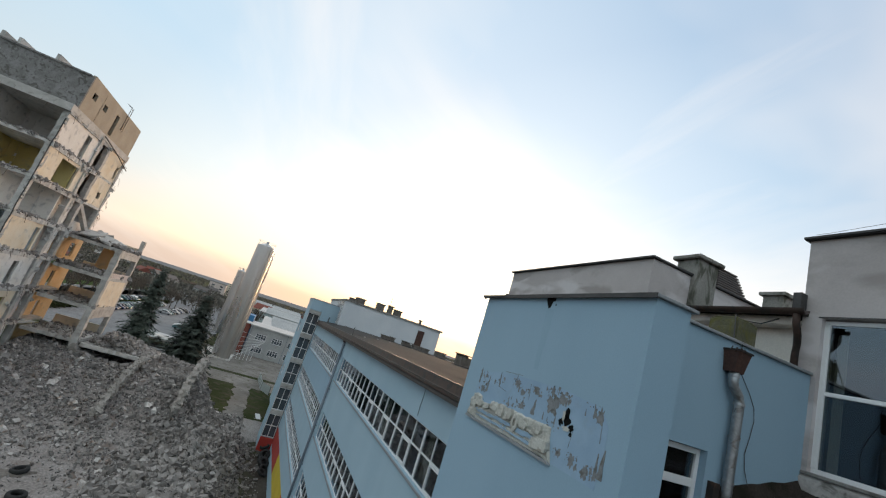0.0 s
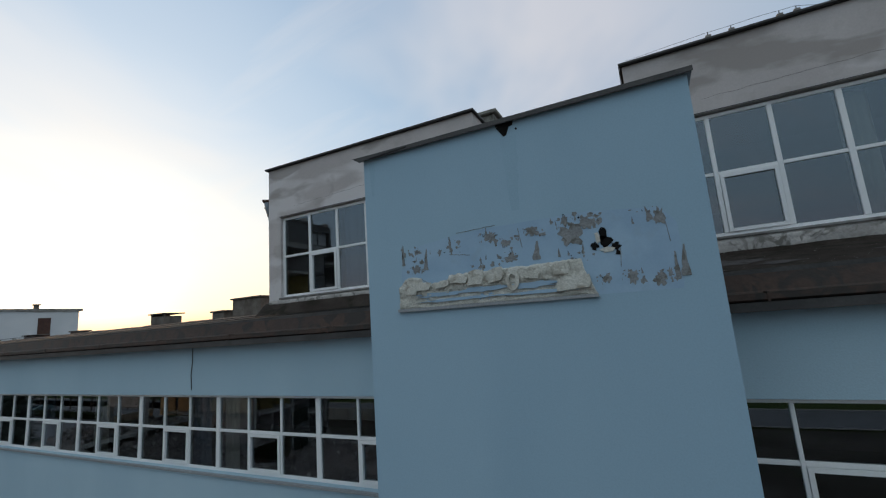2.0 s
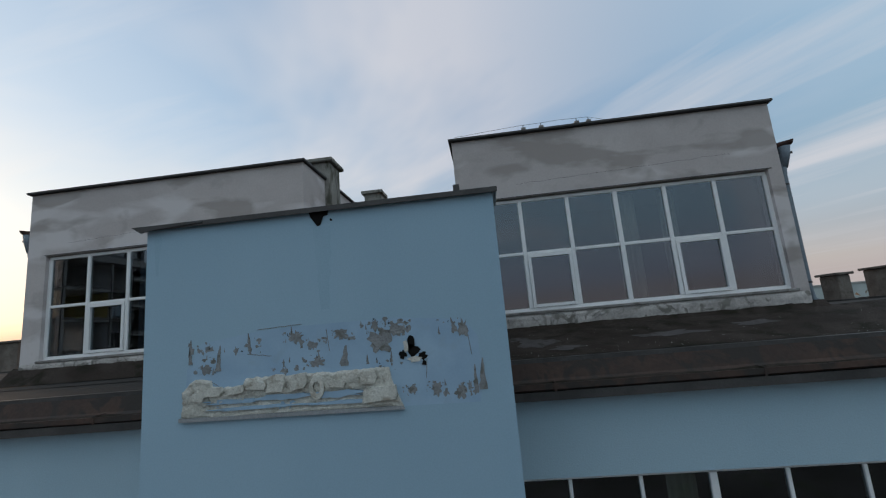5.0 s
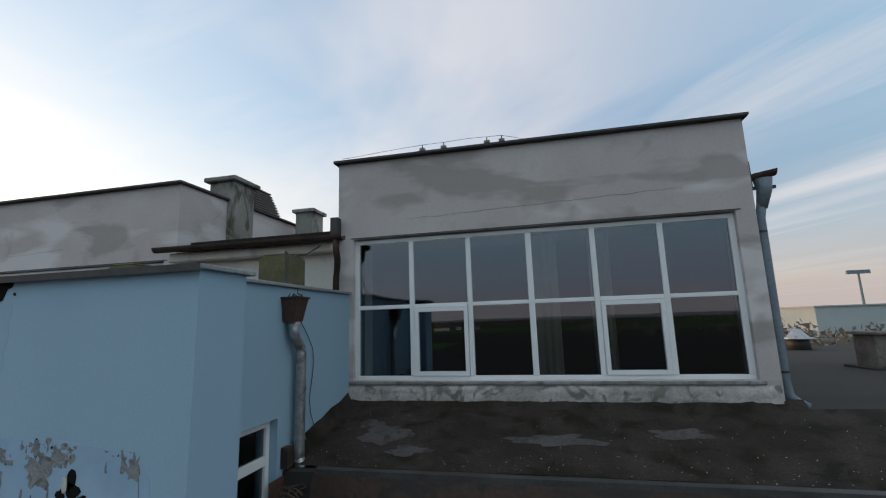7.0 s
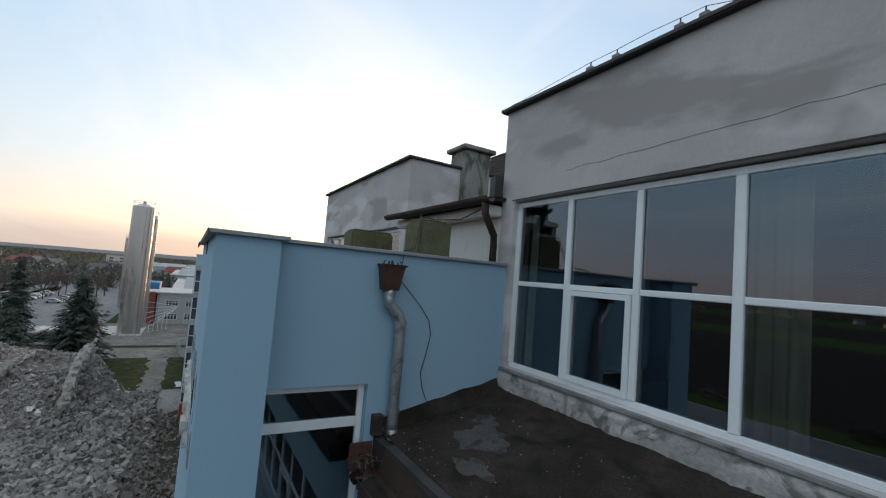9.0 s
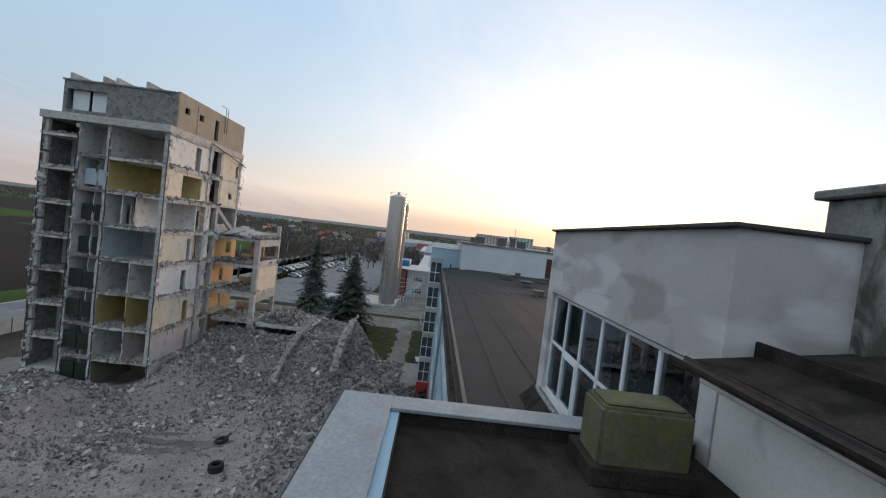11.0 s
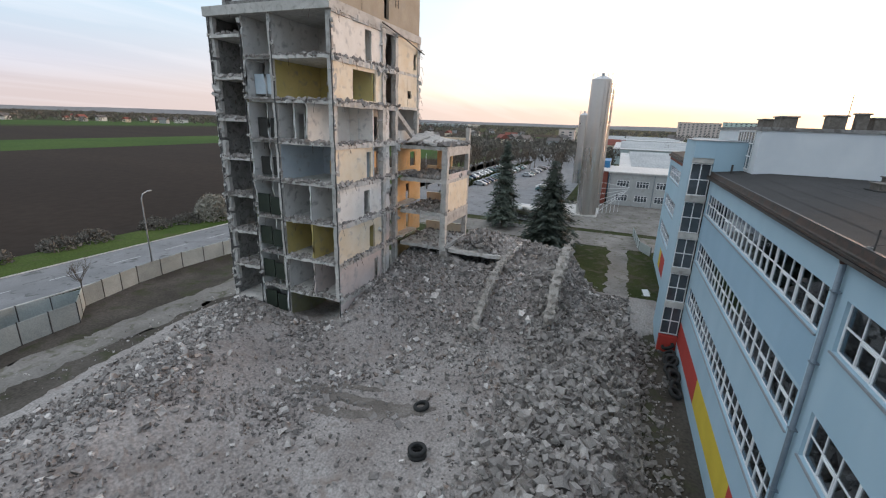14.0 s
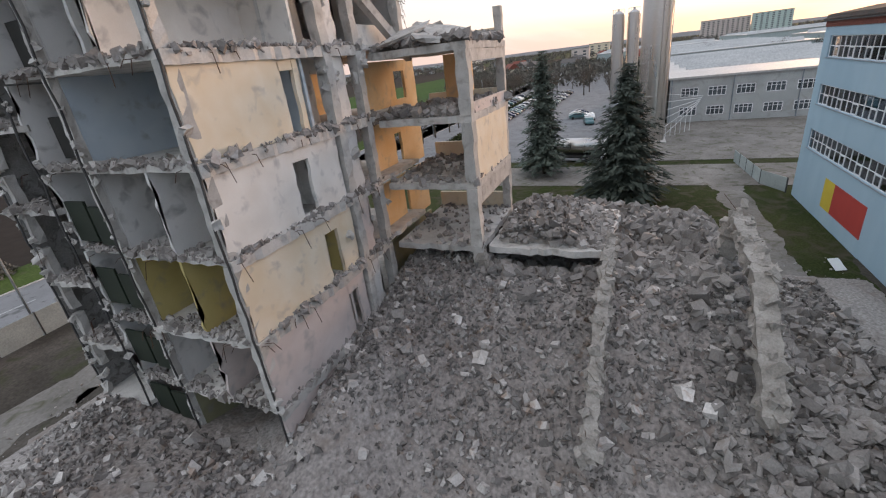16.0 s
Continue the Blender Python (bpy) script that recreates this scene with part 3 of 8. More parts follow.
# curtains behind some of the nearest windows
def curtain(x, y, z0, w, h, mat, label, folds=7):
    bm = bm_new()
    n = folds * 6
    lo = [bm.verts.new((x + w * i / n, y + 0.03 * math.sin(i * 0.52) + 0.012 * math.sin(i * 0.19), z0 + 0.02 * math.sin(i * 0.8))) for i in range(n + 1)]
    hi = [bm.verts.new((x + w * i / n, y + 0.018 * math.sin(i * 0.52), z0 + h)) for i in range(n + 1)]
    for i in range(n):
        bm.faces.new((lo[i], lo[i + 1], hi[i + 1], hi[i]))
    ob = finish("curtain", bm, mat, None, "", True)
    so = ob.modifiers.new("cloth", "SOLIDIFY")
    so.thickness = 0.004
    return tagged(ob, label, "curtain", "curtains behind the windows")


for x, w, mt, lb in ((-9.8, 0.45, CURTAIN, "pale curtain hanging behind a factory window"), (-10.9, 0.62, CURTAIN_BLUE, "blue curtain gathered behind a factory window"), (-15.2, 0.7, CURTAIN, "pale curtain hanging behind a factory window"),
                     (-17.9, 0.5, CURTAIN_BLUE, "blue curtain gathered behind a factory window"), (2.05, 0.4, CURTAIN, "grey curtain edge behind a factory window")):
    curtain(x, 0.30, 11.70, w, 1.68, mt, lb)

# ---- roof of the long block ----
def roof_z(y):
    return 14.90 + 0.11 * min(y, 3.0) - 0.016 * max(0.0, y - 6.0) + 0.02


def make_roof():
    bm = bm_new()
    ys = [-0.02, 0.5, 1.0, 1.6, 2.3, 3.0, 4.5, 6.0, 8.0, 10.0, 12.0, 14.0, DEPTH + 0.4]
    xs = list(np.arange(X_WEST, X_EAST + 0.1, 1.15))
    top, bot = [], []
    for i, x in enumerate(xs):
        seam = 0.012 if i % 1 == 0 else 0.0
        top.append([bm.verts.new((x, y, roof_z(y) + 0.012 * noise.noise((x * 0.6, y * 0.6, 0)) + 0.0)) for y in ys])
        bot.append([bm.verts.new((x, y, EAVE + 0.02)) for y in (ys[0], ys[-1])])
    for i in range(len(xs) - 1):
        for j in range(len(ys) - 1):
            bm.faces.new((top[i][j], top[i + 1][j], top[i + 1][j + 1], top[i][j + 1]))
        bm.faces.new((bot[i][0], bot[i + 1][0], top[i + 1][0], top[i][0]))
        bm.faces.new((top[i][-1], top[i + 1][-1], bot[i + 1][1], bot[i][1]))
        bm.faces.new((bot[i][1], bot[i + 1][1], bot[i + 1][0], bot[i][0]))
    bm.faces.new([bot[0][0]] + top[0] + [bot[0][1]])
    bm.faces.new(([bot[-1][0]] + top[-1] + [bot[-1][1]])[::-1])
    return struct("roof", bm, FELT, "dark grey roofing felt laid in long strips", "roof")


make_roof()


def felt_seam(y, x0, x1):
    """A lapped edge of one felt strip, running along the roof."""
    bm = bm_new()
    n = 60
    lo = []
    for i in range(n + 1):
        x = x0 + (x1 - x0) * i / n
        dy = 0.05 * noise.noise((x * 0.4, y, 4))
        z = max(roof_z(y + dy + 0.1 * k) + 0.012 * noise.noise((x * 0.6, (y + dy + 0.1 * k) * 0.6, 0)) for k in (0, 1))
        lo.append((bm.verts.new((x, y + dy, z + 0.002)), bm.verts.new((x, y + dy + 0.07, z + 0.013)), bm.verts.new((x, y + dy + 0.10, z - 0.004))))
    for p, q in zip(lo, lo[1:]):
        bm.faces.new((p[0], q[0], q[1], p[1]))
        bm.faces.new((p[1], q[1], q[2], p[2]))
    return finish("felt_lap", bm, FELT, smooth=False)


bm = bm_new()
xs2, ys2 = np.linspace(-0.36, 12.0, 60), np.linspace(0.06, 1.66, 14)
gv = [[bm.verts.new((x, y, 14.945 + 0.23 * y + 0.012 * noise.noise((x * 1.5, y * 1.5, 2)))) for y in ys2] for x in xs2]
for i in range(59):
    for j in range(13):
        bm.faces.new((gv[i][j], gv[i + 1][j], gv[i + 1][j + 1], gv[i][j + 1]))
struct("roof_mossy_strip", bm, FELT_MOSS, "old dark felt with moss below the upper windows", "roof", True)


def strip_z(x, y):
    return 14.945 + 0.23 * y + 0.012 * noise.noise((x * 1.5, y * 1.5, 2))


def roof_litter():
    """White specks of gravel and droppings scattered over the old felt."""
    r = np.random.RandomState(6)
    verts, faces = [], []
    for k in range(620):
        x, y = r.uniform(-0.3, 9.0), (r.uniform(0.08, 1.35) if k % 3 else abs(r.normal(0.12, 0.12)) + 0.07)
        if x > 6 and r.rand() < 0.5:
            continue
        s, z = r.uniform(0.002, 0.006), strip_z(x, min(y, 1.4))
        b = len(verts)
        for a in np.linspace(0, 6.2832, 6)[:-1]:
            q = s * r.uniform(0.6, 1.3)
            verts.append((x + q * math.cos(a), y + q * math.sin(a), z + 0.002))
        verts.append((x, y, z + 0.7 * s))
        faces += [(b + i, b + (i + 1) % 5, b + 5) for i in range(5)]
    ob = from_arrays("roof_litter", verts, faces, WHITE_PAINT)
    return tagged(ob, "white specks of grit scattered over the dark felt", "litter", "", "stuff")


roof_litter()
for k, (cx, cy, w, d, sd) in enumerate(((0.55, 0.78, 0.9, 0.55, 3), (0.95, 0.42, 0.6, 0.28, 9), (0.25, 1.05, 0.35, 0.30, 14), (2.6, 0.75, 1.1, 0.35, 17), (4.0, 0.95, 0.8, 0.30, 22))):
    bm = bm_new()
    r = random.Random(sd)
    ring = []
    for i in range(34):
        a = 6.2832 * i / 34
        q = 0.5 * (0.72 + 0.55 * noise.noise((1.6 * math.cos(a), 1.6 * math.sin(a), sd * 1.7)) + 0.16 * r.random())
        x, y = cx + w * q * math.cos(a), min(1.32, cy + d * q * math.sin(a))
        ring.append(bm.verts.new((x, y, strip_z(x, y) + 0.004)))
    mid = bm.verts.new((cx, cy, strip_z(cx, cy) + 0.010))
    for i in range(34):
        bm.faces.new((mid, ring[i], ring[(i + 1) % 34]))
    struct(f"silt_patch_{k + 1}", bm, SILT, "pale dried silt patch on the old felt", "stain")
roof_ob = bpy.data.objects["roof"]
for k in range(13):
    y = 0.95 + 1.02 * k
    felt_seam(y, -48.3 if y > 2 else -50.2, -9.95 if y > 1.5 else -4.1).parent = roof_ob

# eaves gutter: brown trough, its brackets, and the felt edge
def gutter_run(name, x0, x1, label):
    g = thing(name, label, "gutter", kind="structure")
    prof = [(-0.045, 14.90), (-0.10, 14.68), (-0.135, 14.635), (-0.27, 14.61), (-0.295, 14.645), (-0.315, 14.645), (-0.32, 14.57), (-0.28, 14.545), (-0.05, 14.545)]
    bm = bm_new()
    n = max(2, int((x1 - x0) / 2.2))
    rings = []
    for i in range(n + 1):
        x = x0 + (x1 - x0) * i / n
        dz = 0.015 * noise.noise((x * 0.7, 3, 0))
        rings.append([bm.verts.new((x, y + 0.3 * dz, z + dz)) for y, z in prof])
    for p, q in zip(rings, rings[1:]):
        for k in range(len(prof)):
            j = (k + 1) % len(prof)
            bm.faces.new((p[k], q[k], q[j], p[j]))
    part("trough", bm, GUTTER, g)
    part("soffit_board", boxes((x0, x1, -0.30, -0.002, 14.42, 14.535)), DARK_METAL, g, "dark metal drip board")
    x = x0 + 0.6
    while x < x1:
        bm = boxes((x, x + 0.03, -0.327, -0.3205, 14.54, 14.655), (x, x + 0.03, -0.318, -0.12, 14.655, 14.663))
        part("bracket", bm, GUTTER, g)
        x += 2.4 + 0.5 * rng.random()
    # silt and moss lying in the trough
    bm, rows_ = bm_new(), []
    n = int((x1 - x0) / 0.16)
    for i in range(n + 1):
        x = x0 + (x1 - x0) * i / n
        lift = 0.018 + 0.022 * noise.noise((x * 1.3, 8, 0)) + 0.012 * noise.noise((x * 6, 2, 0))
        rows_.append([bm.verts.new((x, y + 0.012 * noise.noise((x * 4, y * 30, 1)), z)) for y, z in ((-0.125, 14.63), (-0.17, 14.635 + lift), (-0.23, 14.63 + 0.8 * lift), (-0.285, 14.615))])
    for p, q in zip(rows_, rows_[1:]):
        for k in range(3):
            bm.faces.new((p[k], q[k], q[k + 1], p[k + 1]))
    part("silt", bm, FELT_MOSS, g, "mossy silt lying in the trough", True)
    return g


gutter_run("gutter_left", -50.4, TOWER[0] - 0.02, "rusty brown eaves gutter along the flat roof")
gutter_run("gutter_right", 0.0, X_EAST, "rusty brown eaves gutter below the upper windows")
gutter_run("gutter_end", X_WEST, -55.8, "brown eaves gutter at the far end of the roof")
struct("trim_roof_edge", boxes((-50.4, -4.02, -0.045, 0.06, 14.88, 14.955), (0.02, X_EAST, -0.045, 0.06, 14.88, 14.955)), DARK_METAL, "dark metal edge strip of the felt roof", "roof edge")

# downpipe on the long wall
dp = thing("downpipe", "grey round downpipe running down the long blue wall", "downpipe")
part("pipe", tube(bm_new(), [(-27.85, -0.14, 14.35), (-27.85, -0.14, GROUND_Z)], 0.085, 12), PIPE_GREY, dp, smooth=True)
part("outlet", tube(bm_new(), [(-27.85, -0.18, 14.60), (-27.85, -0.14, 14.30)], 0.13, 12, r2=0.09), RUST, dp, "rusty outlet under the gutter", True)
for z in (13.4, 11.0, 8.5, 6.0, 3.5, 1.2):
    part("clamp", boxes((-27.96, -27.74, -0.235, 0.02, z, z + 0.045)), PIPE_GREY, dp)
# crack-sealing cable down the parapet
cb = thing("cable", "thin dark cable hanging down the blue wall", "cable")
part("wire", tube(bm_new(), [(-10.55, -0.02, 14.50), (-10.56, -0.015, 14.1), (-10.60, -0.015, 13.8), (-10.58, -0.012, 13.46)], 0.009, 6), DARK_METAL, cb)

# ================= the near stair tower =================
TW_TOP, TW_Y = 17.0, -1.82
TX0, TX1, TXS = -4.16, 0.0, -0.38
tower_bits = [(TX0, TX1, TW_Y, -1.27, GROUND_Z - 0.3, TW_TOP - 0.03)]
# side wall with a glazed opening from the tower's foot to 15.55
tower_bits += [(TXS - 0.27, TXS, -1.27, 1.70, 15.50, TW_TOP - 0.03), (TXS - 0.27, TXS, -0.14, 1.70, GROUND_Z - 0.3, 15.50), (TX0, TX0 + 0.25, -1.27, 1.70, GROUND_Z - 0.3, TW_TOP - 0.03)]
for nm, bit in zip(("front", "side_upper", "side_pier", "left"), tower_bits):
    struct(f"wall_tower_{nm}", boxes(bit), BLUE, "pale blue rendered wall of the stair tower", "wall")
struct("roof_tower", boxes((TX0 + 0.25, TXS - 0.27, -1.27, 1.70, 16.45, 16.84)), FELT_MOSS, "mossy felt roof inside the tower parapet", "roof")
# Inner wall coloured near-black for the shade behind the stair window.
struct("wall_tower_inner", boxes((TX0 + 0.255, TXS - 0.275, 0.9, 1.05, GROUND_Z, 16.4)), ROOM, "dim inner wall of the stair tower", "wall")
struct("felt_lining", boxes((TX0 + 0.251, TX0 + 0.265, -1.268, 1.695, 16.841, TW_TOP - 0.031), (TXS - 0.285, TXS - 0.271, -1.268, 1.695, 16.841, TW_TOP - 0.031), (TX0 + 0.266, TXS - 0.286, -1.269, -1.255, 16.841, TW_TOP - 0.031)), FELT_MOSS, "dark felt turned up inside the tower parapet", "roof felt")
# coping plates round the parapet
cop = thing("parapet_coping", "grey sheet metal coping on the tower parapet, bent at one corner", "coping", kind="structure")
part("front_plate", bevelled(0.006, (TX0 - 0.02, TX1 + 0.05, TW_Y - 0.06, -1.36, TW_TOP - 0.028, TW_TOP + 0.012)), COPING, cop)
part("side_plate", bevelled(0.006, (TX1 - 0.62, TX1 + 0.051, -1.359, -1.20, TW_TOP - 0.029, TW_TOP + 0.010)), COPING, cop)
part("long_plate", bevelled(0.006, (TXS - 0.32, TXS + 0.045, -1.199, 1.68, TW_TOP - 0.028, TW_TOP + 0.012)), COPING, cop)
part("left_plate", bevelled(0.006, (TX0 - 0.02, TX0 + 0.30, -1.359, 1.68, TW_TOP - 0.028, TW_TOP + 0.011)), COPING, cop)
part("drip_edge", boxes((TX0 - 0.02, TX1 + 0.055, TW_Y - 0.068, TW_Y - 0.061, TW_TOP - 0.045, TW_TOP + 0.013)), DARK_METAL, cop, "dark folded drip edge")
bm = bm_new()
prism(bm, [(-4.30, 17.01), (-4.18, 16.93), (-4.02, 16.955), (-3.4, 16.985), (-3.4, 17.0)], TW_Y - 0.085, TW_Y - 0.070)
part("bent_corner", bm, DARK_METAL, cop, "bent dark metal corner")

# hole knocked in the top of the wall, and the dirty streak below it
def ragged(cx, cz, w, h, n=14, rough=0.35, seed=1):
    r = random.Random(seed)
    out = []
    for i in range(n):
        a = 2 * math.pi * i / n
        k = 1 - rough + 2 * rough * r.random()
        out.append((cx + w / 2 * k * math.cos(a), cz + h / 2 * k * math.sin(a)))
    return out


PATCH = thing("peeling_patch", "peeling paint, bare render and crumbling foam where a sign was torn off", "wall damage", kind="structure")
FRONT = TW_Y


def flake(outline, mat, name, lift, parent=PATCH, label=""):
    bm = bm_new()
    prism(bm, outline, FRONT - lift, FRONT + 0.004)
    return part(name, bm, mat, parent, label)


# Flat black plates on the wall stand in for the holes' inner shade.
flake([(-2.13, 16.97), (-1.90, 16.975), (-1.91, 16.92), (-1.96, 16.91), (-1.98, 16.86), (-2.00, 16.81), (-2.04, 16.80), (-2.08, 16.86), (-2.12, 16.92)], VOID, "broken_edge", 0.008, label="broken hole under the coping, its shade a flat black plate")
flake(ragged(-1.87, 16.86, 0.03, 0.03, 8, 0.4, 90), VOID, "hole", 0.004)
for k, (cx, zt, w, h) in enumerate(((-1.98, 16.79, 0.24, 0.95), (-4.02, 16.92, 0.10, 0.5))):
    rs = random.Random(60 + k)
    left = [(cx - w / 2 * (1 - 0.6 * i / 9) * rs.uniform(0.75, 1.15), zt - h * i / 9) for i in range(10)]
    right = [(cx + w / 2 * (1 - 0.6 * i / 9) * rs.uniform(0.75, 1.15), zt - h * i / 9) for i in range(10)]
    flake(left + right[::-1], STREAK, "water_stain", 0.0012)
# the older paint that the sign had covered
flake([(-3.64, 14.82), (-2.6, 14.78), (-1.2, 14.75), (-0.35, 14.74), (-0.30, 15.0), (-0.32, 15.42), (-0.46, 15.60), (-1.2, 15.68), (-2.3, 15.68), (-2.8, 15.66), (-3.45, 15.58), (-3.62, 15.3)], BLUE_OLD, "old_paint", 0.002)
r2 = random.Random(21)


def sliver(cx, cz, w, h, lean, seed):
    """A tall torn strip of bare render, narrow above and frayed below."""
    r = random.Random(seed)
    n = 7
    left = [(cx - w * (0.10 + 0.42 * i / n) * r.uniform(0.6, 1.3) + lean * (0.5 - i / n), cz + h * (0.5 - i / n)) for i in range(n + 1)]
    right = [(cx + w * (0.10 + 0.42 * i / n) * r.uniform(0.6, 1.3) + lean * (0.5 - i / n), cz + h * (0.5 - i / n)) for i in range(n + 1)]
    return left + right[::-1]


# scattered small tears: along the upper edge of the old paint, and right of the foam
clusters = [(-3.48, 15.55, 0.35, 0.12, 9), (-3.30, 15.40, 0.30, 0.22, 8), (-2.88, 15.50, 0.35, 0.20, 8), (-2.35, 15.57, 0.30, 0.12, 10), (-2.12, 15.46, 0.35, 0.14, 10), (-1.82, 15.55, 0.30, 0.10, 7), (-1.42, 15.62, 0.35, 0.16, 14),
            (-1.15, 15.58, 0.25, 0.12, 8), (-2.20, 15.28, 0.45, 0.14, 10), (-0.62, 15.56, 0.30, 0.14, 7), (-1.05, 14.92, 0.22, 0.12, 9), (-0.80, 14.92, 0.24, 0.14, 9), (-0.48, 14.88, 0.24, 0.14, 8), (-3.42, 15.28, 0.26, 0.12, 8), (-2.55, 15.26, 0.2, 0.12, 6), (-1.3, 15.2, 0.3, 0.14, 8)]
for ci, (cx, cz, w, h, n) in enumerate(clusters):
    for k in range(int(n * 1.4)):
        x, z = cx + w * (r2.random() - 0.5), cz + h * (r2.random() - 0.5)
        q = 0.010 + 0.042 * r2.random() ** 2
        if k % 4 == 1:
            out = sliver(x, z, q * 0.8, q * 2.6, r2.uniform(-0.01, 0.01), 400 + ci * 40 + k)
        else:
            out = ragged(x, z, q * 1.2, q * (0.6 + 1.2 * r2.random()), 10, 0.5, 1000 + ci * 50 + k)
        flake(out, VOID if k % 6 == 3 and q < 0.025 else RAW_RENDER, "bare_render", 0.0035 + 0.0004 * (k % 5))
# the larger bare places
for cx, cz, w, h, q in ((-1.38, 15.43, 0.27, 0.27, 5), (-1.19, 15.55, 0.17, 0.15, 6), (-1.43, 15.62, 0.10, 0.14, 7), (-2.32, 15.56, 0.15, 0.13, 8), (-0.47, 15.50, 0.12, 0.20, 9), (-1.82, 15.56, 0.16, 0.11, 11), (-2.14, 15.46, 0.13, 0.10, 12), (-1.70, 15.50, 0.10, 0.05, 13), (-0.80, 14.90, 0.11, 0.16, 14), (-0.54, 14.86, 0.14, 0.15, 16), (-2.10, 15.27, 0.18, 0.09, 17), (-3.38, 15.29, 0.12, 0.12, 18), (-1.06, 14.91, 0.10, 0.10, 19)):
    flake(ragged(cx, cz, w * 0.9, h * 0.9, 22, 0.38, q), RAW_RENDER, "bare_render", 0.0062)
for cx, cz, w, h, lean, q in ((-3.24, 15.40, 0.07, 0.28, 0.03, 31), (-2.88, 15.55, 0.05, 0.20, -0.02, 32), (-1.78, 15.32, 0.09, 0.22, 0.03, 33), (-0.30, 15.02, 0.08, 0.32, 0.02, 34), (-0.38, 14.98, 0.05, 0.28, 0.0, 35), (-1.53, 15.26, 0.03, 0.10, 0.0, 36), (-3.58, 15.42, 0.05, 0.13, 0.0, 37), (-0.57, 15.55, 0.06, 0.15, -0.04, 38)):
    flake(sliver(cx, cz, w, h, lean, q), RAW_RENDER, "bare_render", 0.0066)
# hairline tears
for k, (xa, za, xb, zb) in enumerate(((-2.78, 15.68, -2.26, 15.70), (-2.90, 15.42, -2.62, 15.38), (-0.88, 15.22, -0.90, 15.02), (-0.42, 15.44, -0.40, 15.22), (-3.36, 15.17, -3.24, 15.10), (-1.98, 15.62, -1.95, 15.38))):
    bm = bm_new()
    tube(bm, [(xa + (xb - xa) * i / 8, FRONT - 0.002, za + (zb - za) * i / 8 + 0.008 * noise.noise((i * 0.9, k, 3))) for i in range(9)], 0.004, 5)
    part("tear", bm, RAW_RENDER, PATCH)
# Black outlines laid on the surface paint the depth of these holes.
for cx, cz, w, h, q in ((-1.04, 15.40, 0.09, 0.15, 3), (-1.02, 15.32, 0.13, 0.13, 4), (-1.14, 15.28, 0.08, 0.09, 7), (-0.93, 15.25, 0.11, 0.08, 8), (-0.91, 15.18, 0.05, 0.06, 9)):
    flake(ragged(cx, cz, w, h, 14, 0.35, 70 + q), VOID, "hole", 0.0095, label="hole broken through the render, its shade a flat black plate")
flake(ragged(-1.10, 15.37, 0.05, 0.12, 10, 0.4, 81), INSULATION, "torn_foam", 0.013)
flake(ragged(-1.00, 15.22, 0.16, 0.05, 12, 0.4, 82), INSULATION, "torn_foam", 0.012)
# the torn-off sign's bed: a lumpy foam strip with a bitten upper outline
def foam_strip():
    nx, nz = 130, 22
    bm = bm_new()
    grid = []
    for i in range(nx + 1):
        u = i / nx
        x = -3.67 + 2.51 * u
        top = 15.165 + 0.020 * noise.noise((x * 6, 0, 1)) + 0.016 * noise.noise((x * 17, 0, 2))
        if u < 0.14:
            top = 15.05 + 0.14 * math.sin(min(1, u / 0.07) * math.pi / 2) - 0.5 * max(0.0, u - 0.09)
        elif u < 0.30:
            top -= 0.085 + 0.03 * noise.noise((x * 11, 5, 0))
        if u > 0.95:
            top = 15.06 - (u - 0.95) * 6.4
        base = 14.755 - 0.02 * u
        col = []
        for j in range(nz + 1):
            v = j / nz
            z = base + (max(top, base + 0.02) - base) * v
            d = 0.034 + 0.022 * noise.noise((x * 9, z * 9, 3)) + 0.016 * noise.noise((x * 28, z * 28, 7)) + 0.008 * noise.noise((x * 60, z * 60, 1))
            if 0.12 < v < 0.52 and 0.12 < u < 0.85:
                d -= 0.022
            if v < 0.05 or v > 0.97 or u < 0.004 or u > 0.996:
                d = -0.003
            col.append(bm.verts.new((x, FRONT - max(-0.003, d), z)))
        grid.append(col)
    for i in range(nx):
        for j in range(nz):
            bm.faces.new((grid[i][j], grid[i + 1][j], grid[i + 1][j + 1], grid[i][j + 1]))
    return part("foam_bed", bm, INSULATION, PATCH, "crumbled off-white foam bed of a torn-off sign", True)


foam_strip()
# smears of the old paint across the lower half of the bed
for k, (cx, cz, w, h) in enumerate(((-3.05, 14.93, 0.62, 0.055), (-2.45, 14.94, 0.66, 0.06), (-1.86, 14.93, 0.55, 0.07), (-2.75, 14.85, 1.0, 0.035), (-1.75, 14.84, 0.9, 0.04))):
    flake(ragged(cx, cz, w, h, 26, 0.28, 140 + k), BLUE_OLD, "smeared_paint", 0.036 + 0.001 * k)
for k, (xa, za, xb, zb) in enumerate(((-3.53, 14.97, -3.38, 15.05), (-3.40, 15.00, -3.18, 15.09), (-3.10, 15.00, -2.92, 15.08), (-2.89, 15.05, -2.67, 15.12), (-2.65, 15.00, -2.46, 15.17), (-2.38, 15.00, -2.21, 15.16), (-1.97, 15.01, -1.78, 15.08), (-1.61, 15.01, -1.44, 15.13), (-1.59, 14.82, -1.23, 14.96))):
    bm = bm_new()
    q = 0.018 * (k % 3 - 1)
    prism(bm, [(xa, za), (xb - 0.01, za + q), (xb + 0.015, (za + zb) / 2), (xb, zb + q), ((xa + xb) / 2, zb + 0.012), (xa + 0.02, zb - 0.01)], FRONT - 0.070 - 0.006 * (k % 3), FRONT - 0.02)
    part("foam_slab", bm, INSULATION, PATCH)
ring = bm_new()
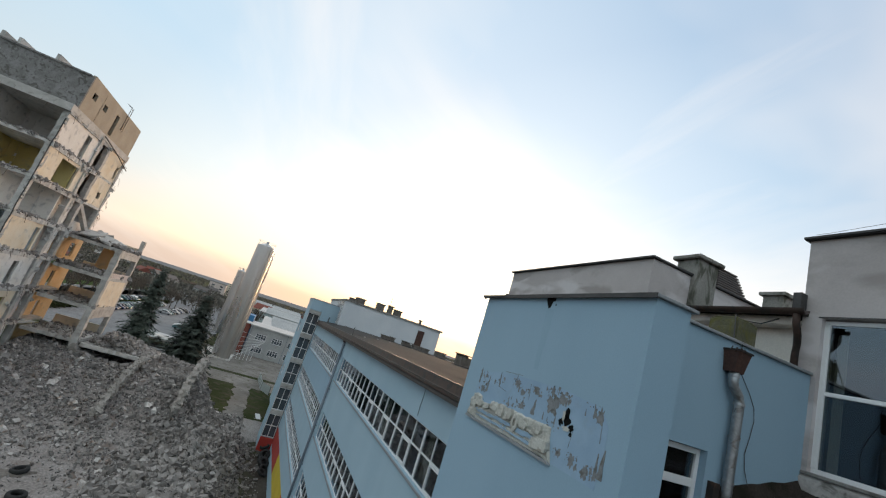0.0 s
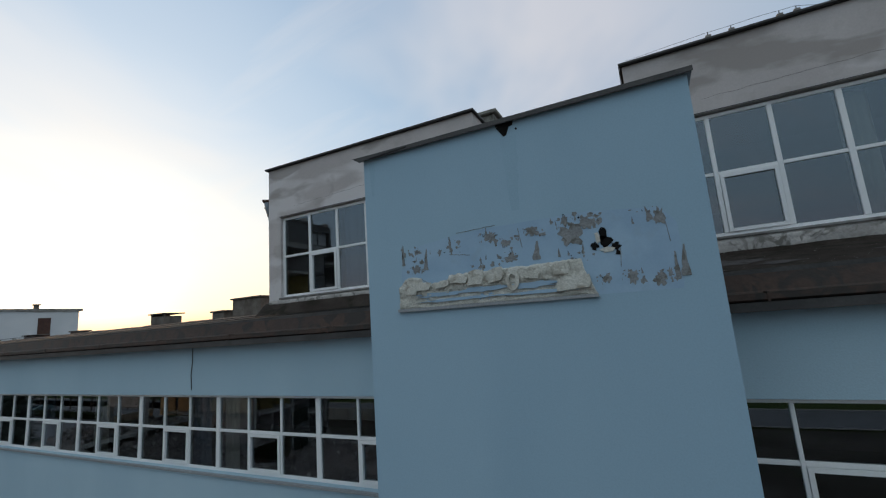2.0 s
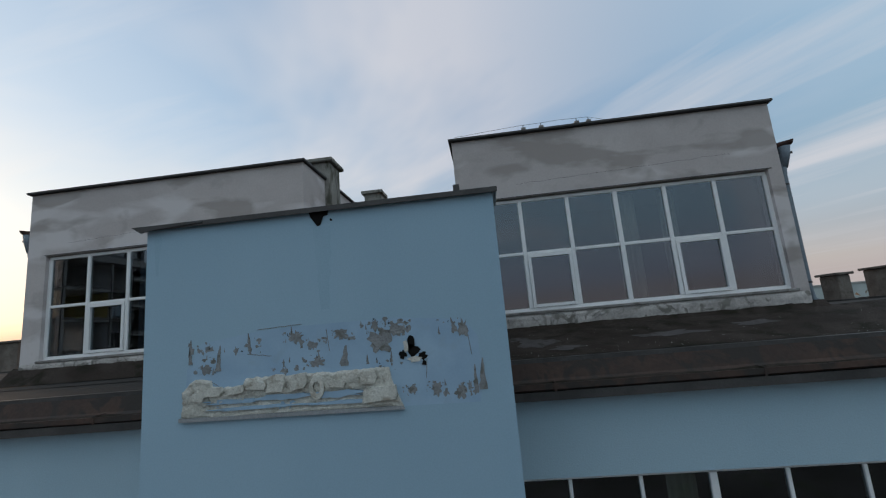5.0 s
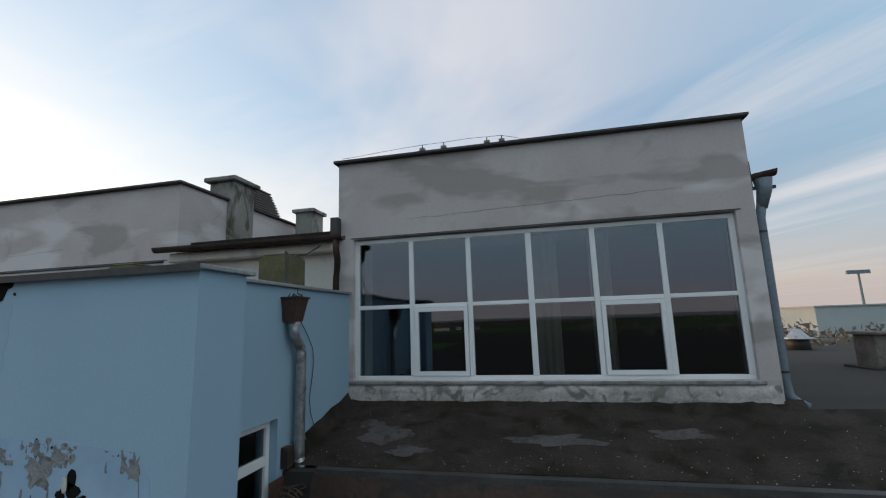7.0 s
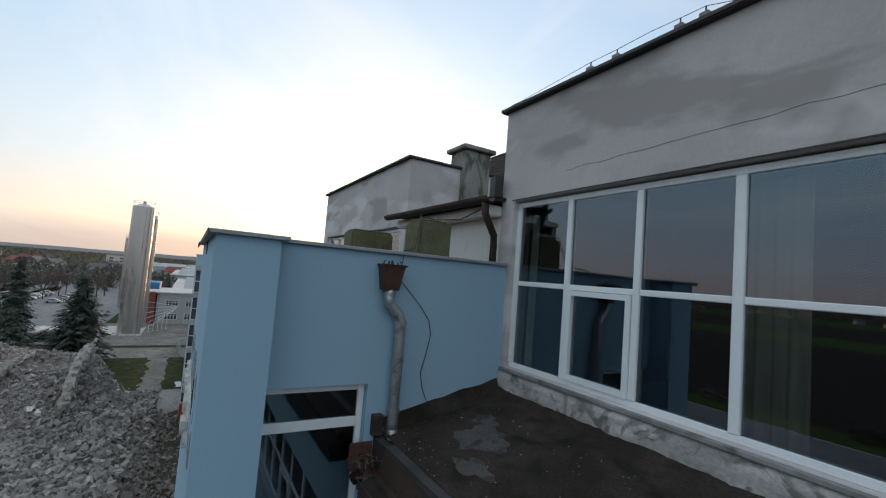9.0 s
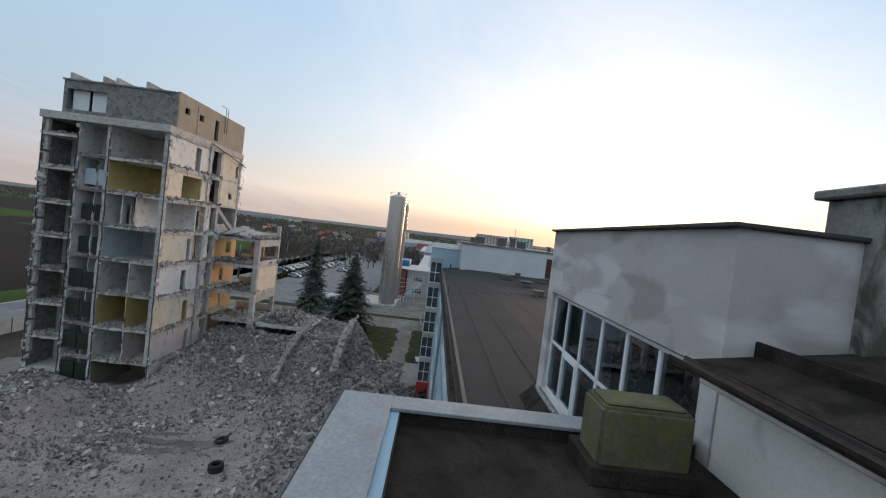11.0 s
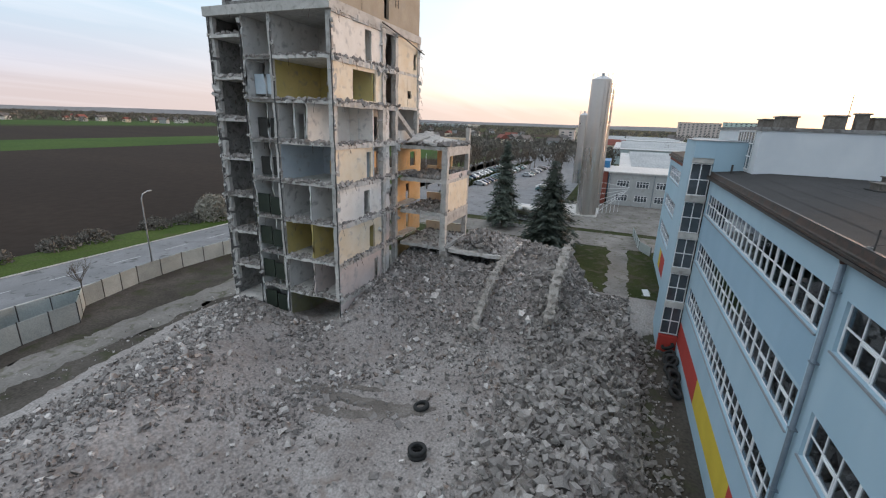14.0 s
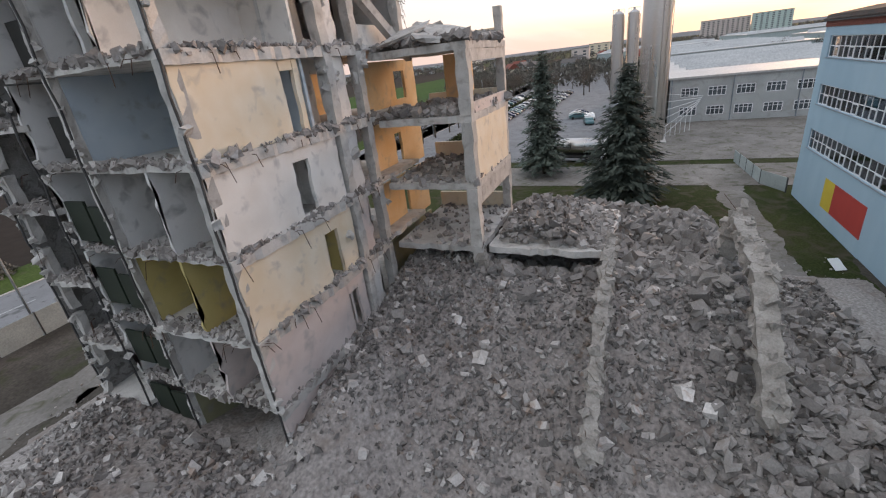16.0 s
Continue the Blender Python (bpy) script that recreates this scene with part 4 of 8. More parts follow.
for i in range(20):
    a0, a1 = 2 * math.pi * i / 20, 2 * math.pi * (i + 1) / 20
    q = []
    for a, rr in ((a0, 1), (a1, 1), (a1, 0.52), (a0, 0.52)):
        q.append((-2.09 + 0.082 * rr * math.cos(a), 15.01 + 0.125 * rr * math.sin(a)))
    prism(ring, q, FRONT - 0.064, FRONT - 0.01)
part("glue_ring", ring, INSULATION, PATCH)
flake([(-3.68, 14.745), (-1.15, 14.725), (-1.18, 14.76), (-2.4, 14.775), (-3.68, 14.785)], COPING, "lower_strip", 0.050, label="bent grey strip along the foot of the foam bed")

# glazed strip in the tower's side
sw = thing("side_window", "tall white framed stair window in the tower side", "window", kind="structure")
for y0, y1, z0, z1, n in ((-1.268, -1.20, 9.0, 15.49, "jamb"), (-0.21, -0.142, 9.0, 15.49, "jamb"), (-1.199, -0.211, 15.42, 15.49, "head"), (-1.199, -0.211, 15.02, 15.12, "transom"), (-1.199, -0.211, 12.9, 13.0, "transom"), (-1.199, -0.211, 10.9, 11.0, "transom")):
    part(n, bevelled(0.006, (TXS - 0.16, TXS - 0.09, y0, y1, z0, z1)), WHITE_PAINT, sw)
for z0, z1 in ((15.121, 15.419), (13.001, 15.019), (11.001, 12.899), (9.0, 10.899)):
    p = part("pane", boxes((TXS - 0.13, TXS - 0.122, -1.199, -0.211, z0, z1)), PANE, sw)
    p.visible_shadow = False
struct("wall_tower_side_low", boxes((TXS - 0.26, TXS - 0.004, -1.268, -0.142, GROUND_Z, 9.0)), BLUE, "blue wall below the stair window", "wall")

# rain hopper and downpipe on the tower's side
hp = thing("rain_hopper", "rusty rain hopper with a galvanised downpipe on the tower side", "downpipe")
bm = bm_new()
yc = -0.02
lo = [bm.verts.new((TXS + x, yc + y, 16.56)) for x, y in ((0.0, -0.085), (0.16, -0.085), (0.16, 0.085), (0.0, 0.085))]
hi = [bm.verts.new((TXS + x, yc + y, 16.83)) for x, y in ((0.0, -0.125), (0.21, -0.125), (0.21, 0.125), (0.0, 0.125))]
for k in range(4):
    j = (k + 1) % 4
    bm.faces.new((lo[k], lo[j], hi[j], hi[k]))
bm.faces.new(lo[::-1])
bm.faces.new(hi[:])
part("box", bm, RUST, hp, "rust-red sheet box")
part("rim", boxes((TXS, TXS + 0.225, yc - 0.14, yc + 0.14, 16.828, 16.85)), GUTTER, hp)
for k in range(9):
    a = rng.random() * 0.2
    part("nest_twig", tube(bm_new(), [(TXS + 0.02 + a, yc - 0.1 + 0.025 * k, 16.85), (TXS + 0.05 + a * 0.6, yc - 0.08 + 0.02 * k, 16.87 + 0.03 * rng.random())], 0.007, 5), DARK_METAL, hp)
part("pipe", tube(bm_new(), [(TXS + 0.10, yc, 16.60), (TXS + 0.10, yc, 16.44), (TXS + 0.10, yc + 0.03, 16.38), (TXS + 0.10, yc + 0.14, 16.28), (TXS + 0.10, yc + 0.17, 16.20), (TXS + 0.10, yc + 0.17, 15.1), (TXS + 0.10, yc + 0.17, 14.95)], 0.062, 14), GALV, hp, "grey galvanised downpipe with a swan neck", True)
for z in (16.50, 16.17, 15.75, 15.2):
    yy = yc if z > 16.4 else yc + 0.17
    part("clamp", tube(bm_new(), [(TXS + 0.10, yy, z), (TXS + 0.10, yy, z + 0.035)], 0.070, 14), GALV, hp)
part("shoe", tube(bm_new(), [(TXS + 0.10, yc + 0.17, 15.0), (TXS + 0.12, yc + 0.17, 14.93), (TXS + 0.2, yc + 0.16, 14.90)], 0.066, 12), GALV, hp, "", True)
part("old_stub", boxes((TXS + 0.002, TXS + 0.09, yc - 0.05, yc + 0.06, 14.95, 15.17)), GUTTER, hp, "short rusty stub beside the pipe")
bm = bm_new()
low = [(0.06 + 1.6 * i / 12, strip_z(TXS, 0.06 + 1.6 * i / 12)) for i in range(13)]
for (ya, za), (yb, zb) in zip(low, low[1:]):
    ha, hb = (0.15 + 0.02 * noise.noise((v * 4, 1, 2)) for v in (ya, yb))
    q = [bm.verts.new(p) for p in ((TXS + 0.09, ya, za + 0.004), (TXS + 0.09, yb, zb + 0.004), (TXS + 0.012, yb, zb + hb), (TXS + 0.012, ya, za + ha), (TXS + 0.001, yb, zb + hb + 0.006), (TXS + 0.001, ya, za + ha + 0.006))]
    bm.faces.new((q[0], q[1], q[2], q[3]))
    bm.faces.new((q[3], q[2], q[4], q[5]))
struct("felt_upstand_side", bm, FELT_MOSS, "old felt turned up against the tower side", "roof felt")
nest = thing("clogged_outlet", "rusty bent gutter end clogged with straw and rags", "gutter", (TXS + 0.16, -0.20, 14.72))
part("bent_sheet", bevelled(0.004, (-0.14, 0.16, -0.10, 0.16, -0.10, -0.085), (-0.14, -0.128, -0.10, 0.16, -0.085, 0.16)), RUST, nest, "bent rusty sheet")
for k in range(34):
    a, h = rng.uniform(0, 6.28), rng.uniform(0.0, 0.14)
    c = Vector((rng.uniform(-0.10, 0.12), rng.uniform(-0.08, 0.13), -0.06 + h))
    d = Vector((math.cos(a), math.sin(a), rng.uniform(-0.5, 0.5))) * rng.uniform(0.05, 0.11)
    part("straw", tube(bm_new(), [c - d, c + Vector((0, 0, 0.02)), c + d], 0.006, 4), TWIG if k % 3 else RUST, nest)
rag = bm_new()
bmesh.ops.create_icosphere(rag, subdivisions=2, radius=0.075)
for v in rag.verts:
    v.co = Vector((v.co.x + 0.06, v.co.y - 0.06, 0.8 * v.co.z - 0.12)) + 0.03 * noise.noise_vector(v.co * 22)
part("rag", rag, VOID, nest, "dark wet rag")
# loose cable on the same wall
cb = thing("cable", "thin black cable sagging down the tower side", "cable")
part("wire", tube(bm_new(), [(TXS + 0.03, 0.16, 17.03), (TXS + 0.035, 0.14, 16.92), (TXS + 0.015, 0.12, 16.70), (TXS + 0.02, 0.22, 16.60), (TXS + 0.02, 0.42, 16.40), (TXS + 0.02, 0.56, 16.22), (TXS + 0.018, 0.60, 16.05), (TXS + 0.018, 0.55, 15.8), (TXS + 0.018, 0.50, 15.6), (TXS + 0.018, 0.54, 15.42), (TXS + 0.03, 0.62, 15.24)], 0.005, 6), DARK_METAL, cb)

# two mossy vent boxes and the oddments on the tower roof
def vent_box(x, y, w, d, z0, z1, label):
    v = thing("vent_box", label, "roof vent", (x, y, z0), "mossy vent boxes")
    bm = bm_new()
    box(bm, -w / 2, w / 2, -d / 2, d / 2, 0, z1 - z0)
    bmesh.ops.bevel(bm, geom=bm.edges[:], offset=0.03, segments=2, affect="EDGES")
    part("body", bm, MOSSY, v)
    part("base", bevelled(0.01, (-w / 2 - 0.07, w / 2 + 0.07, -d / 2 - 0.07, d / 2 + 0.07, 0, 0.16)), FELT_MOSS, v)
    part("lid", bevelled(0.015, (-w / 2 + 0.05, w / 2 - 0.05, -d / 2 + 0.05, d / 2 - 0.05, z1 - z0 + 0.002, z1 - z0 + 0.03)), MOSSY, v)
    return v


vent_box(TXS - 0.60, 0.78, 0.46, 0.48, 16.84, 17.48, "mossy concrete vent box on the tower roof")
vent_box(-3.45, 0.84, 0.46, 0.80, 16.84, 17.48, "mossy concrete vent box beside the parapet")
cb = thing("cable", "thin black cable running over the tower roof", "cable")
part("wire", tube(bm_new(), [(TXS - 0.1, 0.2, 17.03), (-0.70, 0.46, 17.10), (-0.80, 0.56, 17.53), (-0.92, 0.85, 17.53), (-0.85, 1.2, 17.58), (-0.75, 1.55, 17.80), (-0.7, 1.66, 17.90)], 0.009, 6), DARK_METAL, cb)

# ================= the set-back upper storey =================
UY, UTOP = 1.70, 19.18
UR, UL = (-0.575, 5.44), (-9.94, -3.70)
URW, ULW = (-0.31, 5.20, 15.65, 17.86), (-9.50, -3.96, 15.54, 17.74)
UBACK = 9.6


def upper_room(name, xr, win, label):
    x0, x1, z0, z1 = win
    zb = 14.8
    bm = boxes((xr[0], xr[1], UY, UY + 0.28, z1, UTOP - 0.04), (xr[0], xr[1], UY, UY + 0.28, zb, z0), (xr[0], x0, UY, UY + 0.28, z0, z1), (x1, xr[1], UY, UY + 0.28, z0, z1),
               (xr[0], xr[0] + 0.28, UY + 0.28, UBACK, zb, UTOP - 0.04), (xr[1] - 0.28, xr[1], UY + 0.28, UBACK, zb, UTOP - 0.04), (xr[0], xr[1], UBACK, UBACK + 0.28, zb, UTOP - 0.04))
    struct(name, bm, PLASTER, label, "wall")


upper_room("wall_upper_right", UR, URW, "weathered grey plaster wall of the roof storey")
upper_room("wall_upper_left", UL, ULW, "weathered grey plaster wall of the roof storey")
for k, (a, b) in enumerate((UR, UL)):
    struct(f"roof_upper_{k + 1}", boxes((a - 0.05, b + 0.05, UY - 0.07, UBACK + 0.33, UTOP - 0.038, UTOP + 0.004)), FELT, "dark felt roof of the roof storey", "roof")
    struct(f"trim_roof_edge_{k + 1}", boxes((a - 0.06, b + 0.06, UY - 0.085, UY - 0.072, UTOP - 0.022, UTOP + 0.012), (a - 0.062, a - 0.052, UY - 0.07, UBACK + 0.33, UTOP - 0.022, UTOP + 0.012), (b + 0.052, b + 0.062, UY - 0.07, UBACK + 0.33, UTOP - 0.022, UTOP + 0.012)), DARK_METAL, "dark metal edge of the upper roof", "roof edge")
    # Room boxes behind the wide windows, their indoor shade painted in.
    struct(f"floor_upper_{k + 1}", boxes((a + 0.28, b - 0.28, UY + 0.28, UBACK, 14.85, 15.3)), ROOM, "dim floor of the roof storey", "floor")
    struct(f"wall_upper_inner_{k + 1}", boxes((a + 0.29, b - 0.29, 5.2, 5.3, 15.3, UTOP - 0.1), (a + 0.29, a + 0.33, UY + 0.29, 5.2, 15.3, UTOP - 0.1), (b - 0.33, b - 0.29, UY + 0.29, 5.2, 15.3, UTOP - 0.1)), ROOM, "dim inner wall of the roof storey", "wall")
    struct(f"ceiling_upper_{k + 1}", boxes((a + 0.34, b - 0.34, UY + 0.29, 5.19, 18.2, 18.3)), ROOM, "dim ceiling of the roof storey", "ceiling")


def big_window(win, label, casements):
    x0, x1, z0, z1 = win
    w = make_window(6, (x1 - x0 - 0.06) / 6, z0, z0 + (z1 - z0) * 0.5, z1 - 0.02, casements, (0, 3, 6), label, "roof storey windows", thin=0.075, thick=0.085, dep=0.08)
    w.matrix_basis = pose(x0 + 0.03, UY + 0.09, z0)
    return w


big_window(URW, "wide white framed window, its dark panes mirroring the sky", (1, 4))
big_window(ULW, "wide white framed window in the grey plaster wall", (1, 4))
for k, (win, xr) in enumerate(((URW, UR), (ULW, UL))):
    x0, x1, z0, z1 = win
    struct(f"sill_upper_{k + 1}", bevelled(0.008, (x0 - 0.06, x1 + 0.06, UY - 0.035, UY + 0.12, z0 - 0.05, z0 - 0.003)), CONCRETE_DARK, "worn cement sill under the wide window", "window sill")
    # eroded dirty base below the sill: lumpy skirting
    bm = bm_new()
    n, mrow = 90, 7
    g = []
    for i in range(n + 1):
        x = xr[0] + 0.03 + (xr[1] - xr[0] - 0.06) * i / n
        g.append([bm.verts.new((x, UY - 0.004 - max(0.0, 0.03 + 0.03 * noise.noise((x * 3, j * 0.8, k)) + 0.02 * noise.noise((x * 9, j, k))) * (0.0 if j in (0, mrow) else 1), 15.26 + (z0 - 0.06 - 15.26) * j / mrow)) for j in range(mrow + 1)])
    for i in range(n):
        for j in range(mrow):
            bm.faces.new((g[i][j], g[i + 1][j], g[i + 1][j + 1], g[i][j + 1]))
    struct(f"plinth_{k + 1}", bm, PLASTER_DIRTY, "crumbling stained plaster below the window sill", "plinth", True)
    # felt turned up against the wall
    bm = bm_new()
    a = [bm.verts.new((x, UY - (0.17 if k == 0 else 0.35), 15.26 if k == 0 else roof_z(UY - 0.35) + 0.012)) for x in (xr[0] - 0.15, xr[1] + 0.2)]
    b = [bm.verts.new((x, UY - 0.06, 15.36)) for x in (xr[0] - 0.15, xr[1] + 0.2)]
    c = [bm.verts.new((x, UY + 0.02, 15.42)) for x in (xr[0] - 0.15, xr[1] + 0.2)]
    bm.faces.new((a[0], a[1], b[1], b[0]))
    bm.faces.new((b[0], b[1], c[1], c[0]))
    struct(f"felt_upstand_{k + 1}", bm, FELT_MOSS, "felt turned up against the plaster wall", "roof felt")
    struct(f"trim_lintel_{k + 1}", boxes((x0 - 0.04, x1 + 0.06, UY - 0.012, UY + 0.02, z1 + 0.004, z1 + 0.016)), DARK_METAL, "dark drip strip above the window", "trim")

curtain(2.42, UY + 0.30, 15.66, 0.42, 2.1, CURTAIN, "pale curtain behind the wide upper window")
curtain(3.3, UY + 0.34, 15.66, 0.30, 2.1, CURTAIN, "pale curtain behind the wide upper window")
curtain(-7.55, UY + 0.30, 15.55, 0.85, 2.15, CURTAIN_BLUE, "pale blue curtain behind the upper window")
bm = boxes((-0.26, -0.12, UY + 0.30, UY + 0.32, 15.4, 17.7))
tagged(finish("wall_hanging", bm, CURTAIN), "patterned pale hanging beside the window jamb", "curtain")

# linking wall between the two rooms, with its own eaves
struct("wall_link", boxes((UL[1], UR[0], UY + 0.02, UY + 0.26, 14.9, 17.72)), WHITEWASH, "off-white wall between the two roof rooms", "wall")
bm = bm_new()
lo = [(-3.64, 1.40, 17.83), (-0.50, 1.40, 17.83), (-0.36, 5.3, 18.39), (-3.69, 5.3, 18.39)]
b0, t0 = [bm.verts.new(p) for p in lo], [bm.verts.new((x, y, z + 0.05)) for x, y, z in lo]
bm.faces.new(b0[::-1])
bm.faces.new(t0)
for k in range(4):
    bm.faces.new((b0[k], b0[(k + 1) % 4], t0[(k + 1) % 4], t0[k]))
struct("roof_link", bm, FELT_MOSS, "dark felt lean-to roof between the roof rooms", "roof")
struct("trim_link_cornice", bevelled(0.02, (UL[1] + 0.04, UR[0] - 0.004, 1.48, UY + 0.018, 17.66, 17.815)), WHITEWASH, "plaster cornice under the linking eaves", "trim")
lg = thing("link_gutter", "brown half-round gutter with a bent downpipe", "gutter", kind="structure")
bm = bm_new()
prof = [(0.085 * math.cos(a), 0.085 * math.sin(a)) for a in np.linspace(math.pi, 2 * math.pi, 9)]
prof += [(0.072 * math.cos(a), 0.072 * math.sin(a)) for a in np.linspace(2 * math.pi, math.pi, 9)]
ra = [bm.verts.new((-3.74, 1.30 + y, 17.88 + z)) for y, z in prof]
rb = [bm.verts.new((-0.30, 1.30 + y, 17.86 + z)) for y, z in prof]
for k in range(len(prof)):
    j = (k + 1) % len(prof)
    bm.faces.new((ra[k], ra[j], rb[j], rb[k]))
bm.faces.new(ra)
part("trough", bm, GUTTER, lg)
part("pipe", tube(bm_new(), [(-0.42, 1.30, 17.84), (-0.42, 1.31, 17.64), (-0.45, 1.42, 17.50), (-0.52, 1.55, 17.38), (-0.55, 1.58, 17.25), (-0.55, 1.58, 17.02)], 0.05, 12), GUTTER, lg, "brown downpipe with two bends", True)
part("flashing", boxes((-0.62, -0.50, 1.50, 1.64, 17.92, 18.20)), DARK_METAL, lg, "dark sheet stuck against the wall corner")
part("upstand", boxes((UL[1] + 0.002, UR[0] - 0.002, 2.0, 2.03, 17.92, 18.10)), FELT_MOSS, lg, "dark felt upstand")
# chimney and louvred vent
ch = thing("chimney", "sooty rendered chimney with a concrete cap", "chimney", (-3.86, 3.24, 17.6))
part("shaft", bevelled(0.02, (-0.30, 0.30, -0.34, 0.34, 0, 1.98)), CHIMNEY, ch)
part("cap", bevelled(0.02, (-0.39, 0.39, -0.43, 0.43, 1.982, 2.08)), CHIMNEY, ch, "overhanging concrete cap")
lv = thing("louvred_vent", "dark weathered louvred roof vent tapering to a flat top", "roof vent", (-4.70, 4.95, UTOP))
# Black core paints the shade between the slats.
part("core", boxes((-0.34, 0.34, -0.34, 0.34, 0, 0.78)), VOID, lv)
for k in range(10):
    q = 0.58 - 0.022 * k
    part("slat", boxes((-q, q, -q, q, 0.12 + 0.07 * k, 0.155 + 0.07 * k)), LOUVRE, lv)
part("cap", bevelled(0.01, (-0.36, 0.36, -0.36, 0.36, 0.83, 0.87)), LOUVRE, lv)
bm = boxes((-3.3, -2.85, 4.85, 5.4, 17.9, 19.32), (-3.37, -2.78, 4.78, 5.47, 19.322, 19.40))
tagged(finish("small_chimney", bm, CHIMNEY), "small rendered chimney with a flat cap", "chimney")
# lightning wire and its posts along the upper roof
lw = thing("lightning_wire", "thin lightning wire on short blocks along the roof edge", "lightning wire")
for x in (0.88, 1.23, 1.92, 2.15):
    part("block", bevelled(0.01, (x - 0.045, x + 0.045, UY - 0.04, UY + 0.06, UTOP + 0.032, UTOP + 0.085)), CONCRETE_DARK, lw)
    part("pin", tube(bm_new(), [(x, UY, UTOP + 0.08), (x, UY, UTOP + 0.14)], 0.008, 6), DARK_METAL, lw)
part("wire", tube(bm_new(), [(-0.50, UY - 0.02, UTOP + 0.06), (-0.3, UY, UTOP + 0.075), (0.2, UY + 0.02, UTOP + 0.12), (0.88, UY, UTOP + 0.145), (1.23, UY, UTOP + 0.145), (1.6, UY, UTOP + 0.16), (1.92, UY, UTOP + 0.15), (2.15, UY, UTOP + 0.145), (2.5, UY + 0.05, UTOP + 0.06)], 0.0035, 5), DARK_METAL, lw)

# downpipes at the outer corners of the upper rooms
def corner_pipe(x, side, label):
    p = thing("corner_downpipe", label, "downpipe")
    y = UY + 0.18
    q = lambda *v: (min(x + side * v[0], x + side * v[1]), max(x + side * v[0], x + side * v[1]), *v[2:])
    part("bracket", bevelled(0.006, q(-0.002, 0.05, y - 0.10, y + 0.10, 18.14, 18.54)), DARK_METAL, p)
    part("strap", boxes(q(0.05, 0.36, y - 0.02, y + 0.02, 18.16, 18.20)), DARK_METAL, p)
    bm = bm_new()
    arc = [(0.085 * math.cos(a), 0.085 * math.sin(a)) for a in np.linspace(math.pi, 2 * math.pi, 8)] + [(0.075 * math.cos(a), 0.075 * math.sin(a)) for a in np.linspace(2 * math.pi, math.pi, 8)]
    ra, rb = [[bm.verts.new((x + side * u, y + c, z + h)) for c, h in arc] for u, z in ((0.04, 18.36), (0.38, 18.42))]
    for k in range(len(arc)):
        j = (k + 1) % len(arc)
        bm.faces.new((ra[k], ra[j], rb[j], rb[k]))
    bm.faces.new(ra)
    bm.faces.new(rb)
    bmesh.ops.recalc_face_normals(bm, faces=bm.faces[:])
    part("gutter_end", bm, RUST, p, "rusty half-round gutter end tipping outwards")
    part("hopper", tube(bm_new(), [(x + side * 0.22, y, 18.30), (x + side * 0.22, y, 18.14), (x + side * 0.16, y, 17.90)], 0.115, 14, r2=0.065), PIPE_GREY, p, "", True)
    part("pipe", tube(bm_new(), [(x + side * 0.16, y, 17.95), (x + side * 0.12, y, 17.75), (x + side * 0.11, y, 15.62), (x + side * 0.13, y, 15.44), (x + side * 0.19, y - 0.02, 15.37), (x + side * 0.30, y - 0.05, 15.30)], 0.06, 14), PIPE_GREY, p, "", True)
    for z in (17.55, 15.72):
        part("clamp", tube(bm_new(), [(x + side * 0.113, y, z), (x + side * 0.113, y, z + 0.03)], 0.067, 14), DARK_METAL, p)
    return p


corner_pipe(UR[1], 1, "grey downpipe at the corner of the roof room")
corner_pipe(UL[0], -1, "short grey rain pipe at the corner of the roof room")

# crack lines and stains on the upper plaster
cr = thing("plaster_crack", "long thin crack in the upper plaster wall", "wall damage", kind="structure")
for seg_no, (xa, xb, z) in enumerate(((0.6, 4.6, 18.12), (-9.0, -6.3, 17.98))):
    bm = bm_new()
    pts = []
    for i in range(41):
        x = xa + (xb - xa) * i / 40
        pts.append((x, UY - 0.001, z + 0.12 * (x - xa) / (xb - xa) + 0.03 * noise.noise((x * 4, seg_no, 0))))
    tube(bm, pts, 0.002, 4)
    part("crack", bm, DARK_METAL, cr)

# ---- roof furniture along the long roof ----
def roof_vent(x, y, w, d, h, label, broken=False):
    v = thing("roof_vent", label, "roof vent", (x, y, roof_z(y) - 0.02), "concrete roof vents", turn=rng.uniform(-4, 4))
    part("curb", bevelled(0.02, (-w / 2, w / 2, -d / 2, d / 2, 0, h)), VENT, v)
    if broken:
        part("lid", bevelled(0.015, (-w / 2 - 0.1, w / 2 + 0.12, -d / 2 - 0.1, d / 2 + 0.1, h + 0.10, h + 0.15)), VENT, v)
        part("leg", boxes((-w / 2, -w / 2 + 0.12, -d / 2, d / 2, h + 0.002, h + 0.098)), VENT, v)
        part("leg", boxes((w / 2 - 0.1, w / 2, -d / 2, -d / 2 + 0.12, h + 0.002, h + 0.098)), VENT, v)
    else:
        part("cap", bevelled(0.015, (-w / 2 - 0.07, w / 2 + 0.07, -d / 2 - 0.07, d / 2 + 0.07, h + 0.002, h + 0.07)), VENT, v)
    part("felt_skirt", bevelled(0.01, (-w / 2 - 0.16, w / 2 + 0.16, -d / 2 - 0.16, d / 2 + 0.16, 0, 0.07)), FELT, v)
    return v


